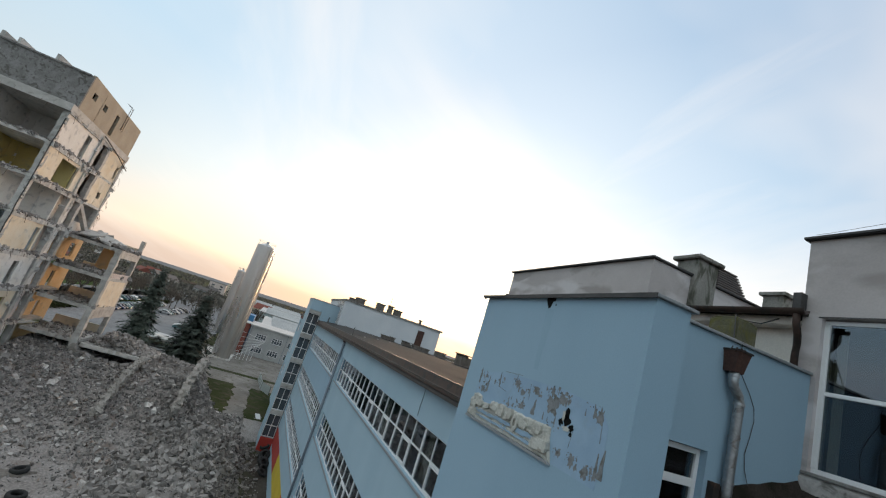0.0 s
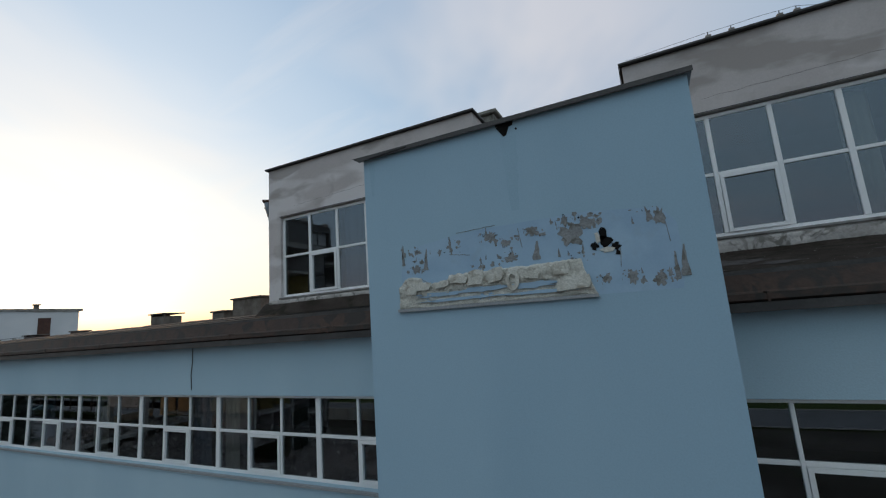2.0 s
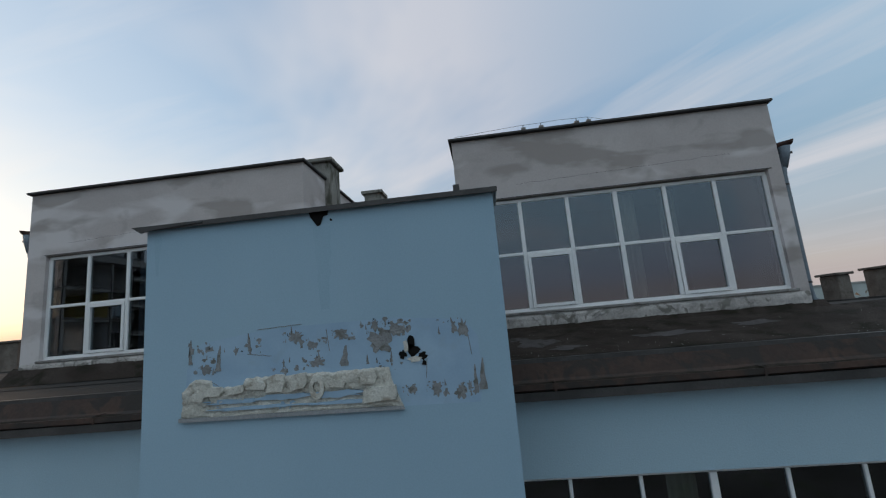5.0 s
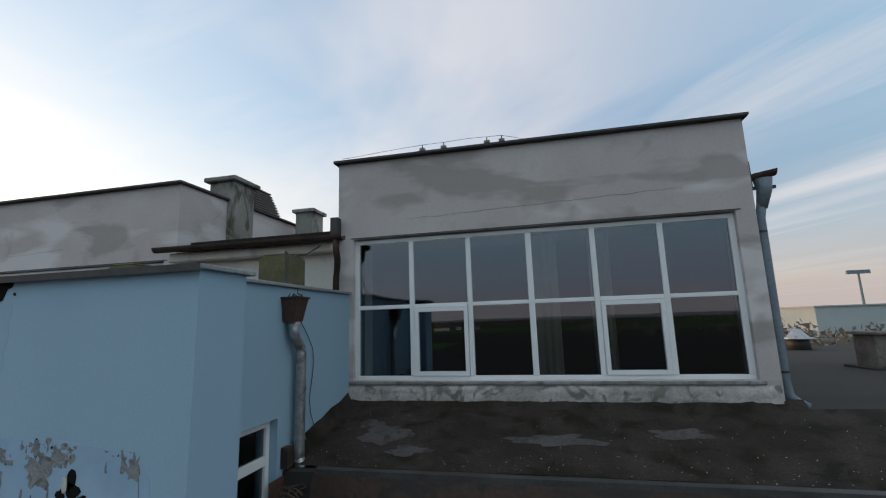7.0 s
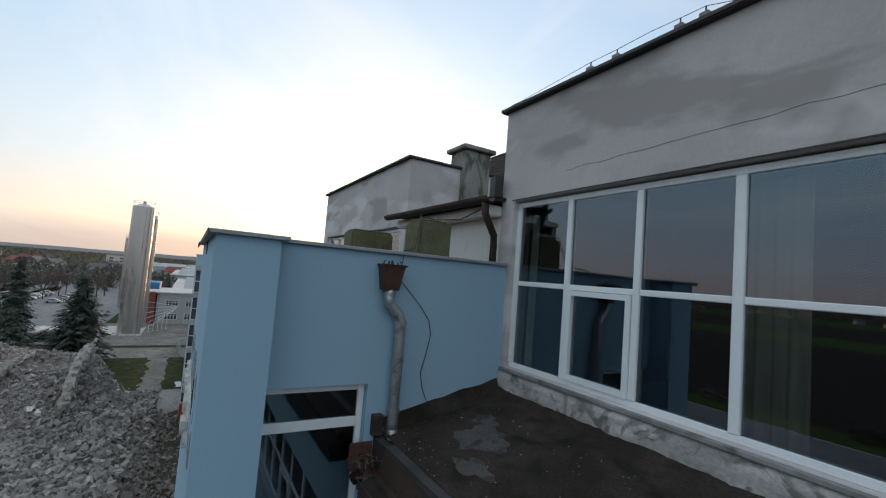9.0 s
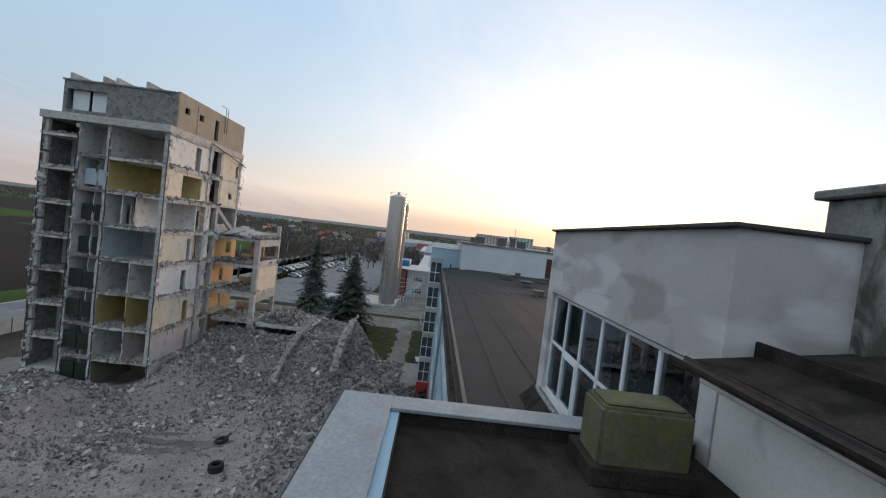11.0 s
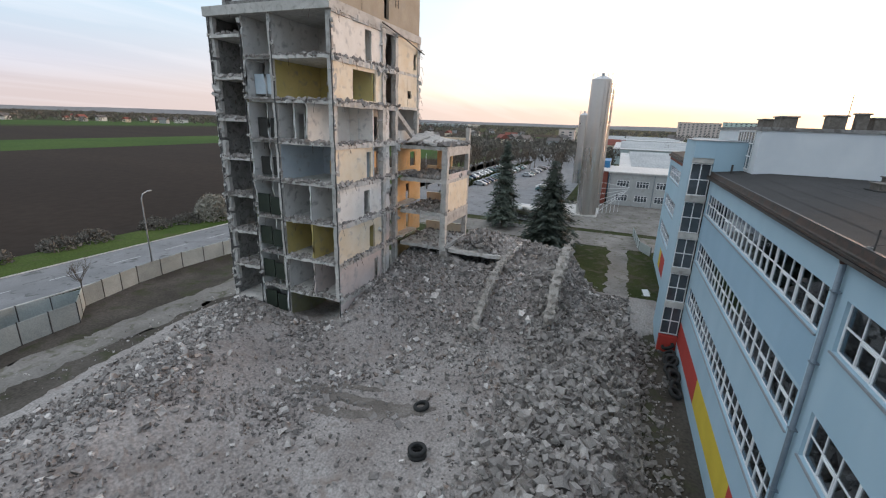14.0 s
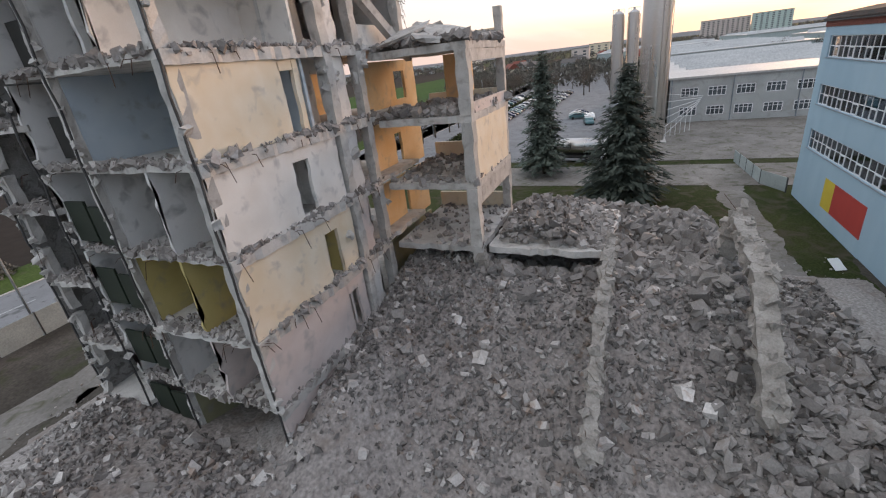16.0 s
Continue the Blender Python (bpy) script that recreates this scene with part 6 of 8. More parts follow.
def broken_column(pts, w, label):
    """A fallen, frayed concrete column along some points."""
    bm = bm_new()
    rings = []
    pts = [Vector(p) for p in pts]
    fine = []
    for a, b in zip(pts, pts[1:]):
        k = max(2, int((b - a).length / 0.28))
        fine += [a.lerp(b, i / k) for i in range(k)]
    fine.append(pts[-1])
    r = random.Random(len(fine))
    for i, p in enumerate(fine):
        d = (fine[min(i + 1, len(fine) - 1)] - fine[max(0, i - 1)]).normalized()
        side = d.cross(Vector((0, 0, 1)))
        side = Vector((0, 1, 0)) if side.length < 0.2 else side.normalized()
        up = side.cross(d)
        ww = w * (0.82 + 0.30 * r.random()) * (1.0 if 0 < i < len(fine) - 1 else 0.5)
        rings.append([bm.verts.new(p + side * (c * ww * r.uniform(0.85, 1.12)) + up * (s * ww * r.uniform(0.85, 1.12))) for c, s in ((-0.5, -0.5), (0.5, -0.5), (0.5, 0.0), (0.5, 0.5), (-0.5, 0.5), (-0.5, 0.0))])
    for q, s in zip(rings, rings[1:]):
        for k in range(6):
            bm.faces.new((q[k], q[(k + 1) % 6], s[(k + 1) % 6], s[k]))
    bm.faces.new(rings[0][::-1])
    bm.faces.new(rings[-1])
    col = thing("broken_column", label, "rubble", group="broken columns")
    part("shaft", bm, STUB, col)
    for k in range(int(len(fine) * 3.2)):
        p, s = fine[rc.randrange(len(fine))], rc.uniform(0.12, 0.40)
        lump = part("lump", chunk_bm(rc.randrange(99)), STUB, col)
        lump.matrix_basis = pose(p.x + rc.uniform(-0.45, 0.45) * w, p.y + rc.uniform(-0.5, 0.5) * w, p.z + rc.uniform(-0.5, 0.5) * w, rc.uniform(0, 360), rc.uniform(0, 360), rc.uniform(0, 360)) @ Matrix.Diagonal((s * 1.6, s * 1.4, s * 2.2, 1))
    for k in range(5):
        p = fine[rc.randrange(len(fine))]
        part("rebar", tube(bm_new(), [p, p + Vector((rc.uniform(-0.6, 0.6), rc.uniform(-0.6, 0.6), rc.uniform(0.2, 0.8)))], 0.012, 5), REBAR, col)
    return col


def on(x, y, d=0.0):
    return (x, y, float(heap(x, y)) + d)


STUB = surf("frayed_concrete", (0.30, 0.27, 0.24), (0.43, 0.395, 0.36), 1.6, 0.95, 0.6, 16, c3=(0.21, 0.19, 0.17), c3_amount=0.4, soft=0.15)
broken_column([(-42.0, -15.5, 2.3), (-45.5, -15.5, 4.3), (-48.0, -15.4, 5.3), (-52.8, -15.4, 5.75)], 0.48, "frayed concrete beam slumped down the rubble slope")
broken_column([(-44.0, -10.1, 3.0), (-46.3, -10.1, 4.9), (-48.2, -10.0, 6.2), (-53.0, -10.0, 6.75)], 0.74, "thick broken wall stub leaning on the rubble")
broken_column([(-53.2, -10.3, 4.5), (-53.5, -10.0, 7.0)], 0.65, "stub of a broken wall standing in the rubble")
broken_column([(-51.2, -21.9, 1.8), (-50.5, -21.6, 5.6)], 0.7, "crushed foot of a concrete column")

# ================= the half-demolished block =================
BX0, BX1, BY0, BY1 = -54.3, -39.8, -37.9, -26.4
LEV = [3.45, 6.55, 9.75, 12.90, 16.00, 19.10, 22.20, 25.30]
ruin = thing("ruined_block", "half-demolished concrete apartment block with open rooms", "building")
rj = random.Random(31)


def jag(a, b, amp, step=0.35):
    """Points from a to b, the inner ones shaken sideways."""
    a, b = Vector((*a, 0)), Vector((*b, 0))
    n = max(1, int((b - a).length / step))
    d = (b - a).normalized()
    side = Vector((-d.y, d.x, 0))
    return [tuple((a.lerp(b, i / n) + (side * rj.uniform(-amp, amp) if i else Vector()))[:2]) for i in range(n)]


def poly_slab(name, outline, z0, z1, mat, parent=ruin, label=""):
    bm = bm_new()
    a = [bm.verts.new((x, y, z0 + rj.uniform(-0.02, 0.02))) for x, y in outline]
    b = [bm.verts.new((x, y, z1)) for x, y in outline]
    bm.faces.new(a[::-1])
    bm.faces.new(b)
    for i in range(len(a)):
        j = (i + 1) % len(a)
        bm.faces.new((a[i], a[j], b[j], b[i]))
    bmesh.ops.triangulate(bm, faces=[f for f in bm.faces if len(f.verts) > 4])
    return part(name, bm, mat, parent, label)


def rag_slab(x0, x1, y0, y1, z, th=0.24, amp=0.12, mat=None, name="floor_slab"):
    o = jag((x0, y0), (x1, y0), amp * 0.4) + jag((x1, y0), (x1, y1), amp) + jag((x1, y1), (x0, y1), amp) + jag((x0, y1), (x0, y0), amp * 0.4)
    return poly_slab(name, o, z - th, z, mat or CONCRETE)


def wall_y(y, x0, x1, z0, z1, mat, holes=(), th=0.16, amp=0.05, name="wall_panel", label=""):
    """A wall in the plane of one y, holes as x0, x1, z0, z1; each piece has worn edges."""
    xs = sorted({x0, x1, *[v for h in holes for v in h[:2]]})
    for a, b in zip(xs, xs[1:]):
        cuts = [h for h in holes if h[0] <= a and h[1] >= b]
        z = z0
        spans = []
        for h in sorted(cuts, key=lambda h: h[2]):
            if h[2] - z > 0.03:
                spans.append((z, h[2]))
            z = h[3]
        if z1 - z > 0.03:
            spans.append((z, z1))
        for lo, hi in spans:
            free_a, free_b = any(abs(h[1] - a) < 1e-6 for h in holes), any(abs(h[0] - b) < 1e-6 for h in holes)
            o = [(a, lo)] + [(b, lo)] + (jag((b, lo), (b, hi), amp if free_b or b == x1 else 0)[1:]) + [(b, hi)] + [(a, hi)] + (jag((a, hi), (a, lo), amp if free_a or a == x0 else 0)[1:])
            bm = bm_new()
            prism(bm, o, y - th, y)
            bmesh.ops.triangulate(bm, faces=[f for f in bm.faces if len(f.verts) > 4])
            part(name, bm, mat, ruin, label)



# floors of the main body and of the half landings
for k, z in enumerate(LEV[:-1]):
    rag_slab(BX0, BX1 + rj.uniform(-0.12, 0.1), -31.85, BY1 - 0.02, z, amp=0.10)
    rag_slab(BX0, BX1 - 0.25, -34.6, -31.86, z - 0.02, 0.18, 0.10)
for k, z in enumerate((2.0, 5.1, 8.2, 11.35, 14.45, 17.55, 20.7, 23.75)):
    rag_slab(-45.2, BX1 + 0.1, BY0 + 0.2, -34.7, z, 0.22, 0.15, name="landing_slab")
# cross walls
for lo, hi in zip([0.5] + LEV[:-1], LEV):
    wall_y(-31.86, -45.6, -39.95, lo, hi - 0.25, GREYWALL, th=0.16, amp=0.10, name="cross_wall")
    wall_y(-34.62, -45.6, -40.05, lo, hi - 0.25, GREYWALL, th=0.16, amp=0.10, name="cross_wall")
    if hi < 23:
        wall_y(-33.25, -45.6, -40.6, lo, hi - 0.25, GREYWALL, th=0.10, amp=0.12, name="cross_wall")
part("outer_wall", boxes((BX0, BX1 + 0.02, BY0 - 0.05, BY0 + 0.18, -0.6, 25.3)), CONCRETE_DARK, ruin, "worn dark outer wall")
part("rear_wall", boxes((BX0 - 0.25, BX0 - 0.01, BY0, BY1 - 0.2, 15.4, 25.2)), GREYWALL, ruin)
# rooms behind the open face: side walls in different paints, part of them split by a thin wall
rooms = [(0.4, 3.2, OLIVEWALL, None), (3.45, 6.3, GREYWALL, PINK), (6.55, 9.5, YELLOWWALL, YELLOWWALL), (9.75, 12.65, GREYWALL, GREYWALL), (12.90, 15.75, BLUEWALL, None), (16.0, 18.85, GREYWALL, WHITEWASH), (19.1, 21.95, YELLOWWALL, None), (22.2, 25.05, GREYWALL, WHITEWASH)]
for k, (z0, z1, m1, m2) in enumerate(rooms):
    part("room_back", boxes((-45.75, -45.6, -31.85, -29.0, z0, z1)), m1, ruin)
    part("room_back", boxes((-45.75, -45.6, -28.99, BY1 - 0.2, z0, z1)), m2 or m1, ruin)
    part("room_side", boxes((-45.59, BX1 - 0.4, -31.86, -31.82, z0, z1)), m1, ruin)
    if m2 is not None and k not in (7,):
        wall_y(-28.94, -45.59, BX1 - 0.15, z0, z1, m2, th=0.12, amp=0.13, name="partition")
    part("landing_back", boxes((-43.0, -42.85, BY0 + 0.2, -34.8, z0 - 1.4, z1 - 1.25)), OLIVEWALL if k % 3 == 0 else GREYWALL, ruin)
    part("shaft_back", boxes((-42.8, -42.65, -34.6, -32.05, z0, z1)), GREYWALL, ruin)
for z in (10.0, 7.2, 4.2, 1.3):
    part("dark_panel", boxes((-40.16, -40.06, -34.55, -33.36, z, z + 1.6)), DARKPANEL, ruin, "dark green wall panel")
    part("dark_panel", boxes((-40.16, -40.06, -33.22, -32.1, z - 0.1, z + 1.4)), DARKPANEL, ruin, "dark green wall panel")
# Upper panel powder blue, the two lower ones in the near-black room colour.
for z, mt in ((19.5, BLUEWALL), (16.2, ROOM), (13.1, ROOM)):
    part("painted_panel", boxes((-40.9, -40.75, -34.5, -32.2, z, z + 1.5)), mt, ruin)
# the wall on the cut side, level by level
C = BY1
wall_y(C, -46.6, -39.9, 0.8, 3.2, PINK, ((-45.9, -44.6, 0.8, 2.6),))
wall_y(C, -46.6, -39.9, 3.45, 6.3, PINK, ((-46.0, -45.2, 3.45, 5.5),))
wall_y(C, -46.6, -39.9, 6.55, 9.5, CREAM, ((-45.4, -44.5, 6.55, 8.75),))
wall_y(C, -46.6, -39.9, 9.75, 12.65, WHITEWASH, ((-44.6, -43.7, 9.9, 12.0),))
wall_y(C, -45.2, -39.9, 12.90, 15.75, CREAM, ((-44.9, -44.2, 13.0, 15.2),))
wall_y(C, -46.9, -39.9, 19.1, 21.95, CREAM, ((-45.8, -42.4, 19.3, 21.5),))
wall_y(C, -46.9, -39.9, 22.2, 25.05, WHITEWASH, ((-45.2, -44.3, 22.3, 24.6),))
wall_y(C, -54.2, -49.6, 22.2, 25.05, CREAM, ((-53.6, -53.0, 22.6, 24.0),), amp=0.1)
wall_y(C, -54.2, -49.6, 19.1, 21.95, CREAM, ((-52.6, -51.8, 19.9, 20.6),), amp=0.14)
wall_y(C - 0.3, -54.0, -50.0, 16.0, 16.9, WHITEWASH, (), amp=0.1)
wall_y(C - 4.6, -54.2, -45.6, 9.75, 12.7, OLIVEWALL, ())
wall_y(C - 4.6, -54.2, -45.6, 12.9, 15.8, ORANGE, ((-48.8, -47.8, 12.9, 15.0),))
wall_y(C - 4.2, -45.4, -40.6, 16.0, 18.85, GREYWALL, ((-44.4, -43.2, 16.0, 18.2), (-41.8, -41.0, 16.0, 18.1)))
part("orange_jamb", boxes((-43.0, -41.9, C - 4.15, C - 4.1, 16.0, 18.0)), ORANGE, ruin)
wall_y(C - 4.6, -54.2, -45.6, 19.1, 21.9, GREYWALL, ())
wall_y(C - 4.6, -54.2, -45.6, 22.2, 25.0, GREYWALL, ())
for z0, z1 in ((0.8, 3.2), (3.45, 6.3), (6.55, 9.5)):
    wall_y(C - 4.6, -50.2, -45.6, z0, z1, OLIVEWALL, ())

# columns on the cut side, with edge beams between floors
def column(x, y, z0, z1, w=0.42):
    bm = bm_new()
    n = max(2, int((z1 - z0) / 0.4))
    rings = []
    for i in range(n + 1):
        z = z0 + (z1 - z0) * i / n
        rings.append([bm.verts.new((x + sx * w / 2 + rj.uniform(-0.04, 0.04), y + sy * w / 2 + rj.uniform(-0.04, 0.04), z)) for sx, sy in ((-1, -1), (1, -1), (1, 1), (-1, 1))])
    for q, s in zip(rings, rings[1:]):
        for k in range(4):
            bm.faces.new((q[k], q[(k + 1) % 4], s[(k + 1) % 4], s[k]))
    bm.faces.new(rings[0][::-1])
    bm.faces.new(rings[-1])
    return part("column", bm, CONCRETE, ruin)


for k, z in enumerate(LEV):
    if k:
        z0 = LEV[k - 1] + 0.001
        column(BX1 - 0.25, C - 0.22, z0, z - 0.25)
        column(-47.05, C - 0.12, z0, z - 0.25, 0.5)
        column(-49.4, C - 0.12, z0, z - 0.25, 0.45)
        if k >= 5:
            column(-54.1, C - 0.15, z0, z - 0.25, 0.45)
        column(BX1 - 0.2, -31.94, z0, z - 0.25, 0.26)
        column(BX1 - 0.25, BY0 + 0.3, z0, z - 0.25, 0.34)
    o = jag((BX1, C - 0.02), (-49.2, C - 0.02), 0.0) + jag((-49.2, C - 0.02), (-49.2, C + 0.10), 0.02) + jag((-49.2, C + 0.10), (BX1, C + 0.10), 0.07, 0.25) + jag((BX1, C + 0.10), (BX1, C - 0.02), 0.02)
    poly_slab("edge_beam", o, z - 0.42, z - 0.02, CONCRETE)
# service pipes up the corners
for x, y in ((BX1 + 0.06, C + 0.02), (BX1 + 0.04, -31.7), (BX1 + 0.06, BY0 + 0.10), (BX1 + 0.05, -34.66)):
    pts = [(x + rj.uniform(-0.05, 0.05), y + rj.uniform(-0.04, 0.04), 1.2 + 0.8 * i) for i in range(30)]
    part("service_pipe", tube(bm_new(), pts, 0.045, 6), DARK_METAL, ruin)
    for i in range(34):
        z, s = rj.uniform(1.6, 24.8), rj.uniform(0.12, 0.34)
        lump = part("broken_edge", chunk_bm(rj.randrange(60)), CONCRETE, ruin)
        lump.matrix_basis = pose(x - 0.08 + rj.uniform(-0.1, 0.06), y + rj.uniform(-0.14, 0.08), z, rj.uniform(0, 360), rj.uniform(0, 360), rj.uniform(0, 360)) @ Matrix.Diagonal((s, s, s * 1.8, 1))
# torn wall edge with hanging lumps on the dark outer wall
for i in range(46):
    z = 1.0 + 24 * rj.random()
    s = rj.uniform(0.10, 0.30)
    lump = part("wall_lump", chunk_bm(rj.randrange(60)), CONCRETE, ruin)
    lump.matrix_basis = pose(BX1 + rj.uniform(-0.2, 0.1), BY0 + rj.uniform(0.0, 0.5), z, rj.uniform(0, 360), rj.uniform(0, 360), rj.uniform(0, 360)) @ Matrix.Diagonal((s * 2, s * 1.6, s * 3, 1))

# roof slab, cornice and attic
part("cornice", boxes((BX0 - 0.1, BX1 + 0.25, BY0 - 0.15, BY1 + 0.12, 25.06, 25.72)), CONCRETE, ruin, "thick roof slab with a projecting cornice")
AZ0, AZ1 = 25.722, 28.85
att_x, att_y0, att_y1 = -40.6, -37.0, -26.45
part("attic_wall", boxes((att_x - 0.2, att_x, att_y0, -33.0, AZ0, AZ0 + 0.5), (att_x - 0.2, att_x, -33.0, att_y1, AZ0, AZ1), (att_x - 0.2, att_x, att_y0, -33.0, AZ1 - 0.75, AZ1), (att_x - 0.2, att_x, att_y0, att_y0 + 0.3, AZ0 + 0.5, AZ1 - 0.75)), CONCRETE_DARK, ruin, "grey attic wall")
for y0, y1 in ((-36.5, -35.0), (-34.7, -33.2)):
    part("attic_panel", boxes((att_x - 0.6, att_x - 0.5, y0, y1, AZ0, AZ1 - 0.3)), WHITE_PAINT, ruin, "white panel in the attic opening")
# Black sheet paints the shade behind the attic opening.
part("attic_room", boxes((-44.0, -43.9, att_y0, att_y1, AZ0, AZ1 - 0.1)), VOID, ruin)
wall_y(att_y1, -54.3, att_x - 0.21, AZ0, AZ1 + 0.25, TANWALL, ((-42.6, -41.8, 27.35, 27.95), (-45.1, -44.3, 27.35, 27.95), (-48.2, -47.4, 26.0, 28.2)), th=0.25, amp=0.03, name="attic_wall")
part("attic_wall", boxes((-54.3, -54.1, att_y0, att_y1 - 0.26, AZ0, AZ1)), TANWALL, ruin)
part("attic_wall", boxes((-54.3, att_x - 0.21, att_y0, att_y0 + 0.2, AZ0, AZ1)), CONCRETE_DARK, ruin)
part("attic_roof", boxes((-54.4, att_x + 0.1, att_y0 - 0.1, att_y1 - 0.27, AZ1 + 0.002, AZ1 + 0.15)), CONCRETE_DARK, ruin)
for y in (-36.6, -33.6, -32.4, -29.6):
    bm = bm_new()
    vs = [bm.verts.new(p) for p in ((-40.7, y, AZ1 + 0.15), (-40.7, y + 0.25, AZ1 + 0.15), (-40.7, y + 0.25, AZ1 + 0.75), (-40.7, y, AZ1 + 0.75), (-44.5, y, AZ1 + 0.15), (-44.5, y + 1.6, AZ1 + 0.15), (-44.5, y + 1.6, AZ1 + 0.25), (-44.5, y, AZ1 + 0.85))]
    for f in ((3, 2, 1, 0), (4, 5, 6, 7), (0, 1, 5, 4), (1, 2, 6, 5), (2, 3, 7, 6), (3, 0, 4, 7)):
        bm.faces.new([vs[i] for i in f])
    part("roof_rib", bm, CONCRETE, ruin)
ld = part("roof_ladder", tube(bm_new(), [(-49.2, att_y1 + 0.12, 27.2), (-49.2, att_y1 + 0.12, 30.0), (-49.2, att_y1 - 0.4, 30.2)], 0.03, 6), DARK_METAL, ruin)
part("ladder_rail", tube(bm_new(), [(-49.7, att_y1 + 0.12, 27.2), (-49.7, att_y1 + 0.12, 30.0), (-49.7, att_y1 - 0.4, 30.2)], 0.03, 6), DARK_METAL, ld)
for k in range(9):
    part("rung", tube(bm_new(), [(-49.7, att_y1 + 0.12, 27.4 + 0.3 * k), (-49.2, att_y1 + 0.12, 27.4 + 0.3 * k)], 0.015, 5), DARK_METAL, ld)
part("fallen_gutter", tube(bm_new(), [(-46.5, C + 0.3, 25.5), (-50.5, C + 0.4, 24.9), (-54.8, C + 0.3, 24.2)], 0.06, 6), DARK_METAL, ruin)

# the lower wing
WX0, WX1, WY = -57.1, -50.4, -21.5
for z in (5.95, 9.30, 12.50, 15.60):
    o = jag((WX0, BY1), (WX1, BY1), 0.0) + jag((WX1, BY1), (WX1, WY), 0.10) + jag((WX1, WY), (WX0, WY), 0.05) + jag((WX0, WY), (WX0, BY1), 0.03)
    poly_slab("wing_slab", o, z - 0.32, z, CONCRETE)
for a, b in ((2.0, 5.63), (5.951, 8.98), (9.301, 12.18), (12.501, 15.28)):
    column(WX1 - 0.25, WY - 0.27, a, b, 0.55)
    column(WX0 + 0.25, WY - 0.25, a, b, 0.45)
column(WX0 + 0.3, WY - 0.25, 15.601, 17.3, 0.4)
wall_y(WY - 0.02, WX0 + 0.5, WX1 - 0.55, 9.31, 12.17, CREAM, (), amp=0.03, name="wing_wall")
wall_y(WY - 0.02, WX0 + 0.5, WX1 - 0.55, 14.75, 15.27, CONCRETE, (), amp=0.02, name="wing_wall")
wall_y(WY - 0.02, WX0 + 0.5, WX1 - 0.55, 12.51, 13.0, PINK, (), amp=0.08, name="wing_wall")
wall_y(WY - 0.02, WX0 + 0.5, WX1 - 0.55, 8.1, 8.97, CONCRETE, (), amp=0.10, name="wing_wall")
for z0, z1, holes in ((12.51, 15.27, ((-55.6, -54.3, 13.2, 14.7),)), (9.31, 12.17, ((-54.2, -53.4, 9.31, 11.4),)), (5.96, 8.97, ((-54.2, -53.6, 5.96, 8.1),)), (2.0, 5.62, ())):
    wall_y(BY1 - 0.9, -57.0, -50.9, z0, z1, ORANGE if z0 > 3 else OLIVEWALL, holes, amp=0.04, name="wing_back")
for z0, z1 in ((9.31, 10.2), (5.96, 6.9), (12.51, 13.2)):
    part("parapet", boxes((WX0 + 0.02, WX0 + 0.2, BY1, WY - 0.5, z0, z1)), CREAM, ruin)
part("pier", boxes((WX0 + 0.02, WX0 + 0.3, -25.2, -23.5, 12.52, 15.26)), ORANGE, ruin)
part("wing_parapet", boxes((WX0 + 0.02, WX0 + 0.2, BY1, WY - 0.5, 15.62, 16.3)), CREAM, ruin)
part("leaning_beam", boxes((0, 5.4, -0.2, 0.2, -0.2, 0.2), ), CONCRETE, ruin).matrix_basis = pose(-49.6, BY1 - 0.1, 18.6, 0, 38, 172)
rag_slab(-57.5, -51.2, -21.4, -15.2, 5.62, 0.34, 0.2)

# torn lumps of wall still hanging along the cut side
for k in range(95):
    z, s = rj.choice(LEV[2:]) + rj.uniform(-1.6, 0.1), rj.uniform(0.16, 0.50)
    x = (-54.25 + rj.uniform(-0.15, 0.25), -49.5 + rj.uniform(-0.4, 0.4), -47.0 + rj.uniform(-0.5, 0.4), rj.uniform(-49.5, -46.0))[k % 4]
    if x < -53 and z < 16.2:
        continue
    lump = part("torn_lump", chunk_bm(rj.randrange(60)), CONCRETE, ruin)
    lump.matrix_basis = pose(x, C + rj.uniform(-0.22, 0.06), z, rj.uniform(0, 360), rj.uniform(0, 360), rj.uniform(0, 360)) @ Matrix.Diagonal((s * 1.2, s, s * 1.8, 1))
# back walls of the narrow bays beside the wing
for z0, z1, mt in ((3.45, 6.3, GREYWALL), (6.55, 9.5, PINK), (9.75, 12.65, GREYWALL), (12.9, 15.75, WHITEWASH), (16.0, 18.85, GREYWALL)):
    wall_y(C - 1.5, -49.7, -45.6, z0, z1, mt, ((-48.6, -47.8, z0, z0 + 2.1),), th=0.14, amp=0.06, name="bay_wall")
    wall_y(C - 0.03, -48.2, -47.35, z0, z1, mt, th=0.14, amp=0.12, name="pier_wall")
# roof slabs that came down on the wing
for k, (x, y, z, rx, ry, rz, lx, ly) in enumerate(((-51.9, -25.0, 16.25, 8, 12, 8, 3.2, 1.7), (-53.2, -24.0, 16.3, -12, 16, 40, 2.6, 1.5), (-52.0, -23.2, 16.1, 20, 10, 75, 2.2, 1.3), (-55.0, -25.0, 16.3, 8, -14, 20, 2.4, 1.6), (-51.0, -23.6, 16.0, -8, 9, 30, 1.8, 1.2), (-55.6, -22.8, 15.95, -6, 8, 60, 1.8, 1.1))):
    ob = part("fallen_slab", chunk_bm(70 + k), CONCRETE, ruin)
    ob.matrix_basis = pose(x, y, z, rx, ry, rz) @ Matrix.Diagonal((lx, ly / 0.72, 0.75, 1))

